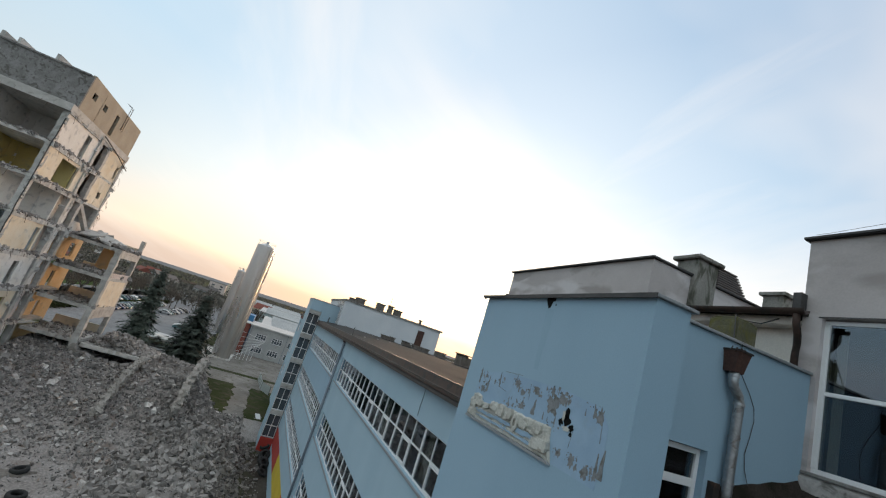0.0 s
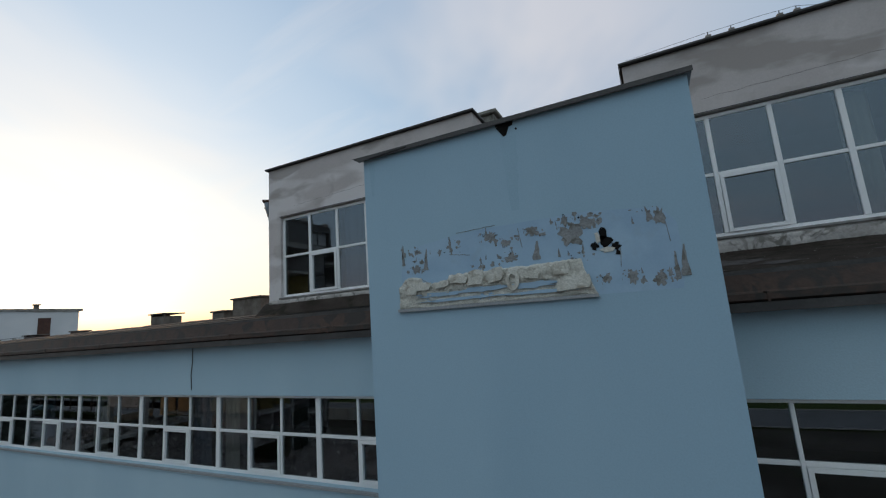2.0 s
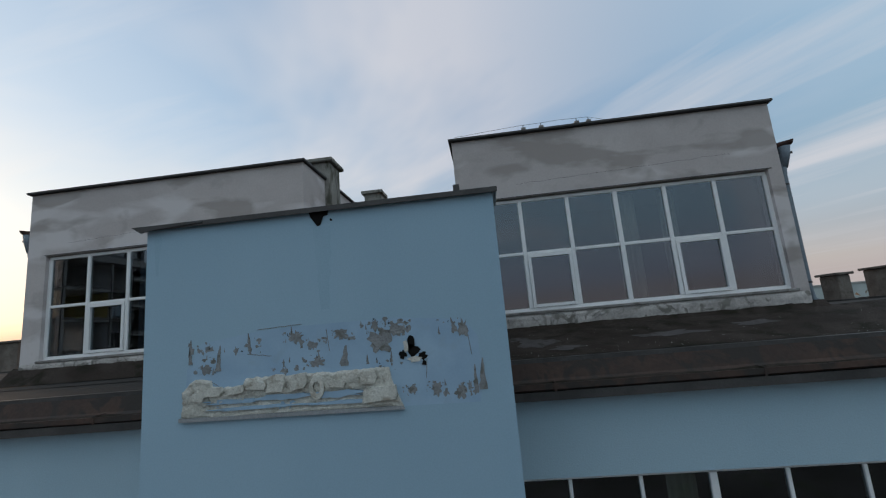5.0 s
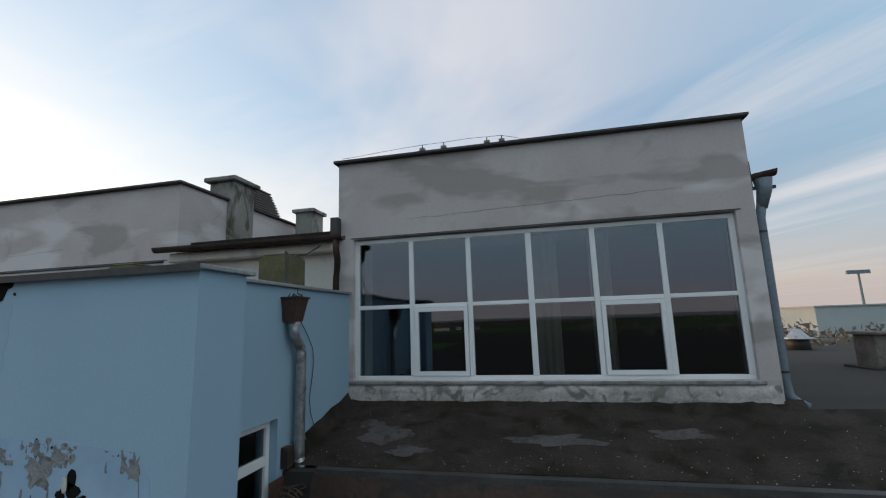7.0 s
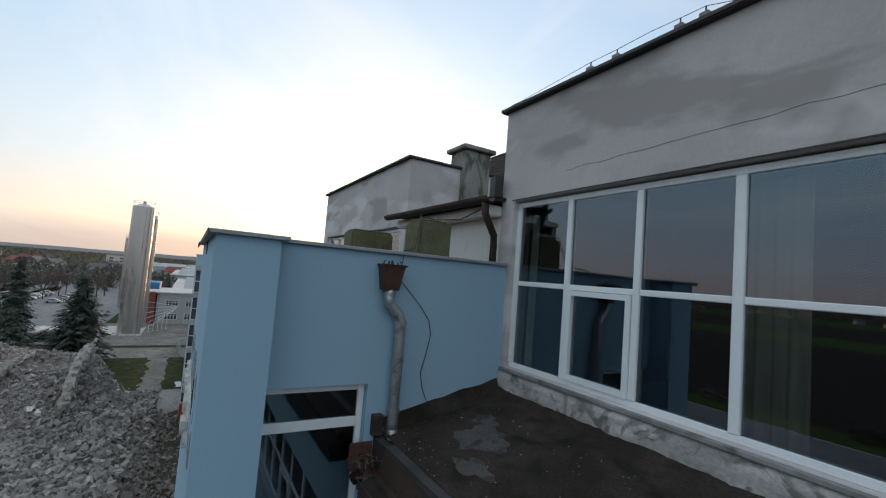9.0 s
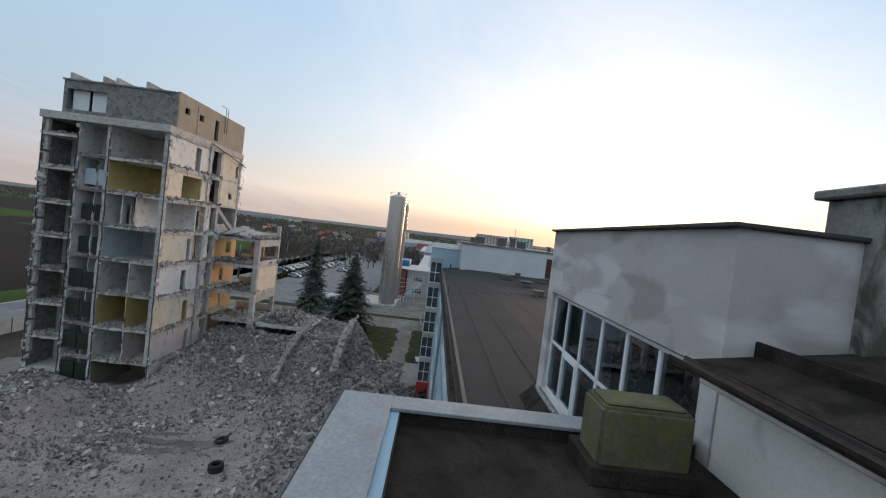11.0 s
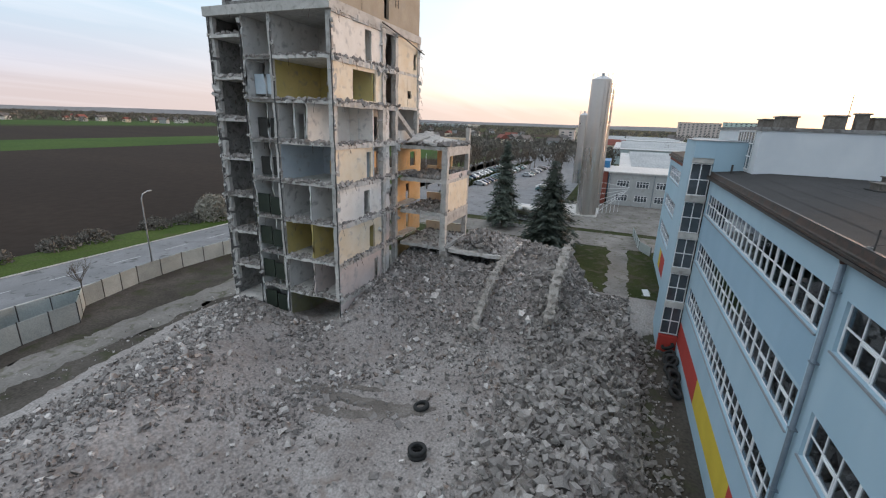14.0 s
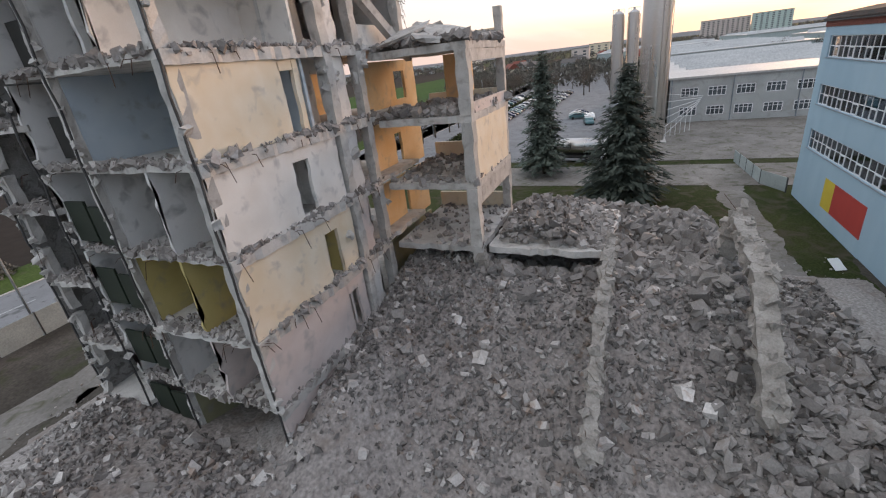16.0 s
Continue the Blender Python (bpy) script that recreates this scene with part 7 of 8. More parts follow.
# debris lying on the floors
pts, sz = [], []
rd = np.random.RandomState(77)
for z in LEV[:-1]:
    for k in range(210):
        pts.append((BX1 + 0.06 - abs(rd.normal(0, 0.6)), rd.uniform(-31.7, -26.5), z + 0.04 - 0.05 * (k % 5 == 0)))
        sz.append(0.07 + 0.30 * rd.rand() ** 3)
    for k in range(260):
        pts.append((rd.uniform(-50, -40), C - abs(rd.normal(0, 0.22)) + 0.12, z + 0.05 - 0.22 * rd.rand() * (k % 3 == 0)))
        sz.append(0.07 + 0.32 * rd.rand() ** 3)
    for k in range(110):
        pts.append((BX1 - 0.25 - abs(rd.normal(0, 0.3)) + 0.2, rd.uniform(-34.5, -31.9), z + 0.03))
        sz.append(0.07 + 0.24 * rd.rand() ** 3)
for z in (5.1, 8.2, 11.35, 14.45, 17.55, 20.7, 23.75):
    for k in range(130):
        pts.append((BX1 + 0.1 - abs(rd.normal(0, 0.8)), rd.uniform(-37.5, -34.9), z + 0.06))
        sz.append(0.1 + 0.3 * rd.rand() ** 2)
for z, n, big in ((9.3, 260, 0.35), (12.5, 340, 0.45), (15.6, 1000, 0.42), (5.95, 160, 0.3)):
    for k in range(n):
        pts.append((rd.uniform(WX0 + 0.2, WX1), rd.uniform(BY1, WY), z + 0.06 + 0.25 * rd.rand() * (z > 12)))
        sz.append(0.1 + big * rd.rand() ** 2)
for k in range(1100):
    a, b = rd.rand(), rd.rand()
    pts.append((-57 + 5.5 * a, -21 + 5.6 * b, 5.65 + 1.2 * rd.rand() * math.sin(math.pi * min(1, b + 0.15))))
    sz.append(0.12 + 0.40 * rd.rand() ** 2)
stones("floor_debris", np.array(pts), np.array(sz), SLAB, "broken concrete littering the open floors", 78)
# bent reinforcing bars sticking out of the torn edges
rb = thing("bent_rebars", "rusty reinforcing bars sticking out of torn floor edges", "rebar", group="")
for k in range(90):
    z = rj.choice(LEV[1:]) - 0.15
    if k % 2:
        p = Vector((rj.uniform(-49, BX1), C + 0.05, z))
        d = Vector((rj.uniform(-0.3, 0.3), rj.uniform(0.15, 0.5), 0))
    else:
        p = Vector((BX1 + 0.02, rj.uniform(BY0 + 0.5, C), z))
        d = Vector((rj.uniform(0.15, 0.5), rj.uniform(-0.3, 0.3), 0))
    if k % 5 == 0:
        p = Vector((-54.2 + rj.uniform(-0.1, 0.3), C + 0.02, rj.uniform(17, 25)))
        d = Vector((-rj.uniform(0.2, 0.6), rj.uniform(0.1, 0.4), 0))
    part("rebar", tube(bm_new(), [p, p + d * 0.6, p + d + Vector((0, 0, -rj.uniform(0.1, 0.9)))], 0.014, 4), REBAR, rb)

# tyres
def tyre(x, y, z, turn, tilt, label):
    t = thing("tyre", label, "tyre", (x, y, z), "old tyres")
    t.matrix_basis = pose(x, y, z, tilt, 0, turn)
    bm = bm_new()
    n, prof = 26, [(0.30, -0.11), (0.36, -0.14), (0.47, -0.13), (0.52, -0.09), (0.53, 0), (0.52, 0.09), (0.47, 0.13), (0.36, 0.14), (0.30, 0.11), (0.33, 0.0)]
    rings = [[bm.verts.new((r * math.cos(2 * math.pi * i / n), r * math.sin(2 * math.pi * i / n), h)) for r, h in prof] for i in range(n)]
    for i in range(n):
        for k in range(len(prof)):
            bm.faces.new((rings[i][k], rings[(i + 1) % n][k], rings[(i + 1) % n][(k + 1) % len(prof)], rings[i][(k + 1) % len(prof)]))
    part("carcass", bm, RUBBER, t, "", True)
    return t


tyre(-30.2, -14.8, on(-30.2, -14.8)[2] + 0.14, 0, 4, "worn black truck tyre lying on the rubble")
tyre(-30.2, -14.8, on(-30.2, -14.8)[2] + 0.42, 40, 3, "worn black truck tyre lying on another tyre")
tyre(-34.0, -16.3, on(-34.0, -16.3)[2] + 0.14, 10, 14, "dusty truck tyre half sunk in the rubble")
for k in range(9):
    x = -50.4 + 0.85 * k
    tyre(x, -0.62 + 0.1 * (k % 2), max(G + 0.15, on(x, -0.7)[2]) + 0.18 + (0.35 if k % 3 == 0 else 0), 20 * k, 25 + 9 * (k % 4), "black tyre dumped along the blue wall")
bd = thing("white_board", "white board lying in the grass by the wall", "board", (-64.2, -1.7, G + 0.30))
part("panel", boxes((-0.5, 0.5, -0.35, 0.35, 0, 0.04)), WHITE_PAINT, bd).matrix_basis = pose(0, 0, 0, 0, 28, 20)

# ================= site fence, lamps, trees =================
def fence_run(pts, label, h=2.0, step=2.5):
    f = thing("site_fence", label, "fence")
    for a, b in zip(pts, pts[1:]):
        a, b = Vector(a), Vector(b)
        n = max(1, round((b - a).length / step))
        ang = math.degrees(math.atan2(b.y - a.y, b.x - a.x))
        for i in range(n):
            p = a.lerp(b, i / n)
            w = (b - a).length / n
            part("panel", boxes((0.04, w - 0.04, -0.02, 0.02, 0.08, h)), FENCE, f).matrix_basis = pose(p.x, p.y, G, 0, 0, ang)
            part("post", boxes((-0.04, 0.04, -0.05, 0.05, 0, h + 0.06)), DARK_METAL, f).matrix_basis = pose(p.x, p.y, G, 0, 0, ang)
    return f


fence_run([(-18.0, -46.5), (-28.6, -49.2), (-33.0, -49.6), (-35.3, -52.9), (-41.5, -54.4), (-47.3, -54.9), (-56, -54.4), (-70, -54.6), (-83, -55)], "grey-green sheet metal site fence")
fence_run([(-35.3, -53.0), (-30.5, -53.6), (-24.0, -52.6), (-15, -50.5)], "pale grey site fence along the verge", 1.8)
fence_run([(-81.3, -0.4), (-84.5, -1.9), (-94.5, -2.6)], "white panel fence at the factory corner", 1.5)


def street_lamp(x, y, h, turn, label):
    s = thing("street_lamp", label, "street lamp", (x, y, G), "street lamps", turn=turn)
    part("pole", tube(bm_new(), [(0, 0, 0), (0, 0, h * 0.5), (0, 0, h - 0.6), (0.25, 0, h - 0.1), (1.1, 0, h + 0.08)], 0.09, 10, r2=0.05), GALV, s, "", True)
    part("head", bevelled(0.03, (1.05, 1.75, -0.13, 0.13, h + 0.02, h + 0.14)), COPING, s)
    return s


street_lamp(-45.0, -57.0, 9.4, 200, "tall galvanised street lamp beside the road")
for k, x in enumerate((-85, -125, -165, 5)):
    street_lamp(x, -57.0, 9.4, 200, "tall galvanised street lamp beside the road")
street_lamp(-95.0, -16.5, 8.0, 180, "slim lamp post beside the service street")


def branch_mesh(bm, p, d, length, r, depth, rr):
    pts = [p]
    q = p.copy()
    for i in range(3):
        d = (d + Vector((rr.uniform(-0.2, 0.2), rr.uniform(-0.2, 0.2), rr.uniform(-0.05, 0.2)))).normalized()
        q = q + d * length / 3
        pts.append(q.copy())
    tube(bm, pts, r, 5 if depth else 4, False, r * 0.5)
    if depth:
        for k in range(3 + (depth > 1)):
            t = rr.uniform(0.35, 1.0)
            base = pts[min(2, int(t * 3))].lerp(pts[min(3, int(t * 3) + 1)], t * 3 % 1)
            nd = (d + Vector((rr.uniform(-1, 1), rr.uniform(-1, 1), rr.uniform(0.0, 0.7)))).normalized()
            branch_mesh(bm, base, nd, length * rr.uniform(0.45, 0.7), r * 0.5, depth - 1, rr)


def bare_tree(h, seed, label, leaf=None):
    rr = random.Random(seed)
    t = thing("bare_tree", label, "tree", group="bare trees")
    bm = bm_new()
    tube(bm, [(0, 0, -0.2), (0.05, 0, h * 0.2), (0, 0.06, h * 0.38)], h * 0.022, 8, False, h * 0.015)
    part("trunk", bm, BARK, t)
    bm = bm_new()
    for k in range(7):
        z = h * rr.uniform(0.25, 0.40)
        a = rr.uniform(0, 6.28)
        branch_mesh(bm, Vector((0, 0, z)), Vector((math.cos(a) * 0.7, math.sin(a) * 0.7, 0.8)).normalized(), h * rr.uniform(0.3, 0.45), h * 0.010, 3, rr)
    part("crown", bm, leaf or TWIG, t)
    return t


def spruce(h, r0, seed, label):
    rr = random.Random(seed)
    t = thing("spruce", label, "tree", group="spruces")
    part("trunk", tube(bm_new(), [(0, 0, -0.2), (0, 0, h * 0.98)], h * 0.018, 8, True, 0.03), BARK, t)
    verts, faces = [], []
    whorls = int(h * 3.1)
    for w in range(whorls):
        z = h * (0.10 + 0.89 * w / whorls)
        rad = r0 * (1 - (z / h)) ** 0.74 * rr.uniform(0.72, 1.10) + 0.12
        n = 8 + int(rad * 2.2)
        off = rr.uniform(0, 6.28)
        for k in range(n):
            a = off + 6.283 * k / n + rr.uniform(-0.25, 0.25)
            if rr.random() < 0.22:
                continue
            ln = rad * rr.uniform(0.55, 1.12) * (0.92 + 0.28 * noise.noise((math.cos(a) * 1.4, math.sin(a) * 1.4 + seed, z * 0.45)))
            droop = -0.22 + 0.25 * (z / h)
            m = 4
            for i in range(m):
                s = (i + 0.6) / m
                c = Vector((math.cos(a) * ln * s, math.sin(a) * ln * s, z + ln * droop * s * s * 1.6 + 0.05))
                for q in range(7):
                    u = Vector((rr.uniform(-1, 1), rr.uniform(-1, 1), rr.uniform(-0.55, 0.35))) * (0.14 + 0.10 * rad)
                    e = Vector((math.cos(a), math.sin(a), -0.35)) * (0.22 + 0.12 * rad) * rr.uniform(0.6, 1.2)
                    sd = Vector((-math.sin(a), math.cos(a), rr.uniform(-0.5, 0.5))) * (0.07 + 0.03 * rad)
                    b = len(verts)
                    o = c + u
                    verts += [o - sd, o + sd, o + e]
                    faces.append((b, b + 1, b + 2))
    ob = from_arrays("crown", [tuple(v) for v in verts], faces, NEEDLE)
    ob.parent = t
    return t


s1_ = spruce(15.8, 4.1, 4, "tall dark green spruce with drooping boughs")
s1_.matrix_basis = pose(-90.0, -25.4, G)
s2_ = spruce(13.8, 5.6, 8, "dark bluish green spruce beside the rubble")
s2_.matrix_basis = pose(-78.3, -15.2, G)

tr = [bare_tree(8, 61, "leafless tree with a fine brown crown"), bare_tree(8, 62, "leafless tree with a wide brown crown"), bare_tree(8, 63, "leafless tree with an upright crown")]
rt = random.Random(71)
spots = [(-97 - 6.5 * k + rt.uniform(-1, 1), -55.5 + rt.uniform(-1, 1)) for k in range(16)] + [(-98 - 9 * k, -69.8 + rt.uniform(-1, 1)) for k in range(14)] + [(-205 + rt.uniform(-25, 25), rt.uniform(-90, -20)) for k in range(26)] + [(-260 + rt.uniform(-50, 40), rt.uniform(-20, 60)) for k in range(22)] + [(40 + 6 * k, 45 + rt.uniform(-8, 8)) for k in range(14)] + [(55 + rt.uniform(0, 30), 30 + rt.uniform(-10, 30)) for k in range(10)]
for k, (x, y) in enumerate(spots):
    m = pose(x, y, G, 0, 0, rt.uniform(0, 360)) @ Matrix.Scale(rt.uniform(0.7, 1.3), 4)
    if k < 3:
        tr[k].matrix_basis = m
    else:
        o = copy_thing(tr[k % 3], Matrix())
        o.matrix_basis = m
sm = copy_thing(tr[1], Matrix())
sm.matrix_basis = pose(-37.5, -57.2, G, 0, 0, 40) @ Matrix.Scale(0.45, 4)


def bush(x, y, r, h, n, mat, label, seed):
    rr = np.random.RandomState(seed)
    t = thing("bush", label, "bush", (x, y, G))
    verts, faces = [], []
    for k in range(n):
        u = rr.normal(size=3)
        u /= np.linalg.norm(u)
        c = np.array([u[0] * r, u[1] * r, abs(u[2]) * h]) * rr.uniform(0.35, 1.0) ** 0.5
        d = rr.normal(size=(3, 3)) * 0.16
        b = len(verts)
        verts += [tuple(c + d[i]) for i in range(3)]
        faces.append((b, b + 1, b + 2))
    ob = from_arrays("crown", verts, faces, mat)
    ob.parent = t
    bm = bm_new()
    r3 = random.Random(seed)
    for k in range(9):
        a = r3.uniform(0, 6.28)
        branch_mesh(bm, Vector((0, 0, 0)), Vector((math.cos(a) * 0.7, math.sin(a) * 0.7, 0.9)).normalized(), h * 0.6, 0.05, 2, r3)
    part("stem", bm, TWIG, t)
    return t


bush(-68.5, -73.8, 3.6, 4.6, 3600, BLOSSOM, "large pale blossoming bush beyond the road", 5)
for k in range(9):
    bush(-36 - 7.5 * k + rt.uniform(-2, 2) + (20 if k % 3 == 0 else 0), -75.8 + rt.uniform(-0.6, 0.6), 2.6, 1.8, 700, SCRUB, "low leafless scrub along the verge", 30 + k)
hedge = thing("hedge", "clipped green hedge along the car park", "hedge")
pts = np.random.RandomState(4)
vv, ff = [], []
for k in range(5000):
    c = np.array([pts.uniform(-230, -112), -48.0 + pts.uniform(-0.8, 0.8), G + pts.uniform(0, 1.1)])
    d = pts.normal(size=(3, 3)) * 0.3
    vv += [tuple(c + d[i]) for i in range(3)]
    ff.append((3 * k, 3 * k + 1, 3 * k + 2))
ob = from_arrays("leaves", vv, ff, GRASS)
ob.parent = hedge

# ================= silos, factory, cars =================
def silo(x, y, r, h, label):
    s = thing("silo", label, "silo", (x, y, G), "steel silos")
    bm = bm_new()
    n = 56
    zs = [0, h]
    rings = [[bm.verts.new((r * s_ * math.cos(6.2832 * k / n), r * s_ * math.sin(6.2832 * k / n), z)) for k in range(n)] for i, z in enumerate(zs) for s_ in (1.0,)]
    for p, q in zip(rings, rings[1:]):
        for k in range(n):
            bm.faces.new((p[k], p[(k + 1) % n], q[(k + 1) % n], q[k]))
    part("shell", bm, STEEL, s, "", True)
    part("roof", tube(bm_new(), [(0, 0, h - 0.02), (0, 0, h + 0.7)], r, n, True, r * 0.25), STEEL, s)
    for k in range(1, int(h / 2.4)):
        part("seam", tube(bm_new(), [((r + 0.004) * math.cos(a), (r + 0.004) * math.sin(a), 2.4 * k) for a in np.linspace(0, 6.2832, 41)], 0.018, 4, False), STEEL, s)
    part("inlet", tube(bm_new(), [(0, 0, h + 0.6), (0, 0, h + 1.2)], 0.3, 10), GALV, s)
    rail = part("guard_rail", tube(bm_new(), [(r * 0.98 * math.cos(a), r * 0.98 * math.sin(a), h + 1.05) for a in np.linspace(0, 6.2832, 25)], 0.03, 5, False), GALV, s)
    for a in np.linspace(0, 6.2832, 13)[:-1]:
        part("stanchion", tube(bm_new(), [(r * 0.98 * math.cos(a), r * 0.98 * math.sin(a), h - 0.05), (r * 0.98 * math.cos(a), r * 0.98 * math.sin(a), h + 1.05)], 0.025, 5), GALV, rail)
    for a in (0.35, 0.75, 1.15):
        part("standpipe", tube(bm_new(), [((r + 0.12) * math.cos(a), (r + 0.12) * math.sin(a), 0), ((r + 0.12) * math.cos(a), (r + 0.12) * math.sin(a), h - 0.4)], 0.07, 6), STEEL, s)
    return s


silo(-110.0, -11.9, 2.1, 27.6, "tall shining steel silo with a railed top")
silo(-119.5, -11.2, 1.6, 26.5, "slim steel silo behind the tall one")
silo(-166.0, -19.1, 1.5, 22.0, "slim grey steel silo")
silo(-166.0, -15.4, 1.5, 22.0, "slim grey steel silo")
struct("silo_plinth", boxes((-121, -107.6, -18.5, -9.5, G, G + 0.25)), CONCRETE, "concrete plinth under the silos", "plinth")
sf = thing("steel_stairs", "white tubular steel frame between silo and factory", "steel frame")
for k in range(6):
    part("strut", tube(bm_new(), [(-111.5 - 0.8 * k, -9.6, G + 0.6 + 1.2 * k), (-119 - 0.5 * k, -4.4 + 0.2 * k, G + 4.2 + 0.2 * k)], 0.04, 6), WHITE_PAINT, sf)
    part("strut", tube(bm_new(), [(-112.5 - k, -9.4 + 0.8 * k, G), (-112.5 - k, -9.4 + 0.8 * k, G + 1.6 + 0.5 * k)], 0.04, 6), WHITE_PAINT, sf)


def far_windows(parent, x, y0, y1, z0, z1, n, axis="x", wfrac=0.62, mullions=3, sign=1):
    """A row of framed windows on a wall in the plane of one x or y."""
    for i in range(n):
        a = y0 + (y1 - y0) * (i + 0.5 - wfrac / 2) / n
        b = y0 + (y1 - y0) * (i + 0.5 + wfrac / 2) / n

        def bx(u0, u1, v0, v1, w0, w1):
            lo, hi = sorted((x + sign * u0, x + sign * u1))
            return (lo, hi, v0, v1, w0, w1) if axis == "x" else (v0, v1, lo, hi, w0, w1)
        w = part("window", boxes(bx(0.004, 0.02, a, b, z0, z1)), FAR_GLASS, parent)
        rows = [bx(0.021, 0.06, a, b, z0 - 0.04, z0 + 0.05), bx(0.021, 0.06, a, b, z1 - 0.05, z1 + 0.04), bx(0.022, 0.055, a + 0.002, b - 0.002, (z0 + 2 * z1) / 3 - 0.035, (z0 + 2 * z1) / 3 + 0.035)]
        rows += [bx(0.0215, 0.058, a + (b - a) * k / mullions - 0.05, a + (b - a) * k / mullions + 0.05, z0, z1) for k in range(mullions + 1)]
        part("frame", boxes(*rows), WHITE_PAINT, w)


fac = thing("factory_office", "grey two-storey factory office with white windows", "building")
part("wall", boxes((-145, -127, -8.3, 70, G - 0.1, 7.2)), GREY_RENDER, fac)
part("roof", boxes((-145.3, -126.6, -8.6, 70.3, 7.202, 7.55)), ROOF_METAL, fac)
far_windows(fac, -127.0, -7.2, 68, 4.0, 5.5, 17, wfrac=0.62, mullions=4)
far_windows(fac, -127.0, -7.2, 68, 0.6, 2.1, 17, wfrac=0.62, mullions=4)
for k in range(8):
    part("downpipe", tube(bm_new(), [(-126.9, -8.0 + 9.9 * k, G), (-126.9, -8.0 + 9.9 * k, 7.2)], 0.07, 6), PIPE_GREY, fac)
rbx = thing("red_shed", "dull red clad plant shed beside the silos", "shed")
part("wall", boxes((-136, -127.5, -13.5, -8.7, G - 0.1, 7.4)), BRICK_RED, rbx)
part("roof", boxes((-136.2, -127.3, -13.7, -8.65, 7.402, 7.6)), ROOF_METAL, rbx)
blu = thing("blue_tank", "blue plant container behind the red shed", "plant")
part("body", boxes((-150, -139, -12.5, -8.7, G, 9.2)), surf("plant_blue", (0.03, 0.16, 0.34), (0.05, 0.22, 0.42), 0.4, 0.6, 0.1, 5), blu)


def hall(x0, x1, y0, y1, h, label, skylights=0, wins=0, face="x"):
    b = thing("factory_hall", label, "building", group="factory halls")
    part("wall", boxes((x0, x1, y0, y1, G - 0.1, h)), HALL_WALL, b)
    part("roof", boxes((x0 - 0.4, x1 + 0.4, y0 - 0.4, y1 + 0.4, h + 0.002, h + 0.4)), ROOF_METAL, b)
    for k in range(skylights):
        xx = x0 + (x1 - x0) * (k + 0.5) / skylights
        bm = bm_new()
        vs = [bm.verts.new(p) for p in ((xx - 1.4, y0 + 3, h + 0.402), (xx + 1.4, y0 + 3, h + 0.402), (xx, y0 + 3, h + 1.7), (xx - 1.4, y1 - 3, h + 0.402), (xx + 1.4, y1 - 3, h + 0.402), (xx, y1 - 3, h + 1.7))]
        for f in ((0, 1, 2), (3, 5, 4), (1, 4, 5, 2), (0, 2, 5, 3), (0, 3, 4, 1)):
            bm.faces.new([vs[i] for i in f])
        part("skylight", bm, ROOF_METAL, b)
    if wins:
        far_windows(b, x1, y0 + 1, y1 - 1, h * 0.42, h * 0.72, wins, wfrac=0.6, mullions=5)
    return b


hall(-215, -152, 48, 190, 6.4, "long low factory hall with a pale metal roof", 0, 26)
hall(-330, -230, 60, 330, 8.5, "wide pale factory hall with a bright roof", 4, 40)
hall(-240, -150, -6, 44, 6.0, "low factory hall with glazed roof ridges", 5, 8)
hall(-380, -260, -10, 52, 7.0, "low factory hall with glazed roof ridges", 6, 0)
hall(-560, -440, 60, 220, 9.0, "wide factory hall with a light roof", 4, 0)
hall(-520, -400, -40, 40, 8.0, "wide factory hall with a light roof", 3, 0)
hall(-1530, -1400, -720, -480, 10.0, "long white greenhouse hall in the distance", 0, 0)


def car_mesh(parent, mat):
    bm = bm_new()
    prism(bm, [(-2.1, 0.3), (2.1, 0.3), (2.12, 0.62), (1.95, 0.82), (1.15, 0.92), (0.55, 1.38), (-0.95, 1.42), (-1.75, 0.98), (-2.12, 0.9)], -0.85, 0.85)
    bmesh.ops.bevel(bm, geom=bm.edges[:], offset=0.07, segments=1, affect="EDGES")
    part("body", bm, mat, parent)
    for y in (-0.862, 0.852):
        bm = bm_new()
        prism(bm, [(0.95, 0.95), (0.50, 1.30), (-0.90, 1.33), (-1.45, 1.0)], y, y + 0.01)
        part("side_window", bm, FAR_GLASS, parent)
    for x in (-1.3, 1.3):
        for y in (-0.88, 0.70):
            w = part("wheel", tube(bm_new(), [(x, y, 0.31), (x, y + 0.18, 0.31)], 0.31, 14), RUBBER, parent)


paint = {}
for nm, c in (("silver", (0.42, 0.43, 0.44)), ("white", (0.66, 0.66, 0.65)), ("black", (0.03, 0.03, 0.032)), ("dark blue", (0.03, 0.05, 0.10)), ("teal", (0.08, 0.16, 0.17))):
    mt = surf(nm.replace(" ", "_") + "_car_paint", c, tuple(v * 1.1 for v in c), 0.5, 0.3, 0.0, 5, metal=0.3, fine_mix=0.02)
    cthing = thing("car", f"{nm} parked car on the asphalt", "car", group="parked cars")
    car_mesh(cthing, mt)
    paint[nm] = cthing
rcar = random.Random(13)
kinds = list(paint)
used = set()
slots = [(-131 - 3.2 * k, -23.2 + 0.0 * k, 12) for k in range(3)] + [(-146 + 2.9 * k, -26.5, 100) for k in range(3)] + [(-140 - 3.0 * k, -45.5, 92) for k in range(22)] + [(-150 - 3.0 * k, -53.0, 92) for k in range(18)] + [(-172 - 3.1 * k, -37, 92) for k in range(12)]
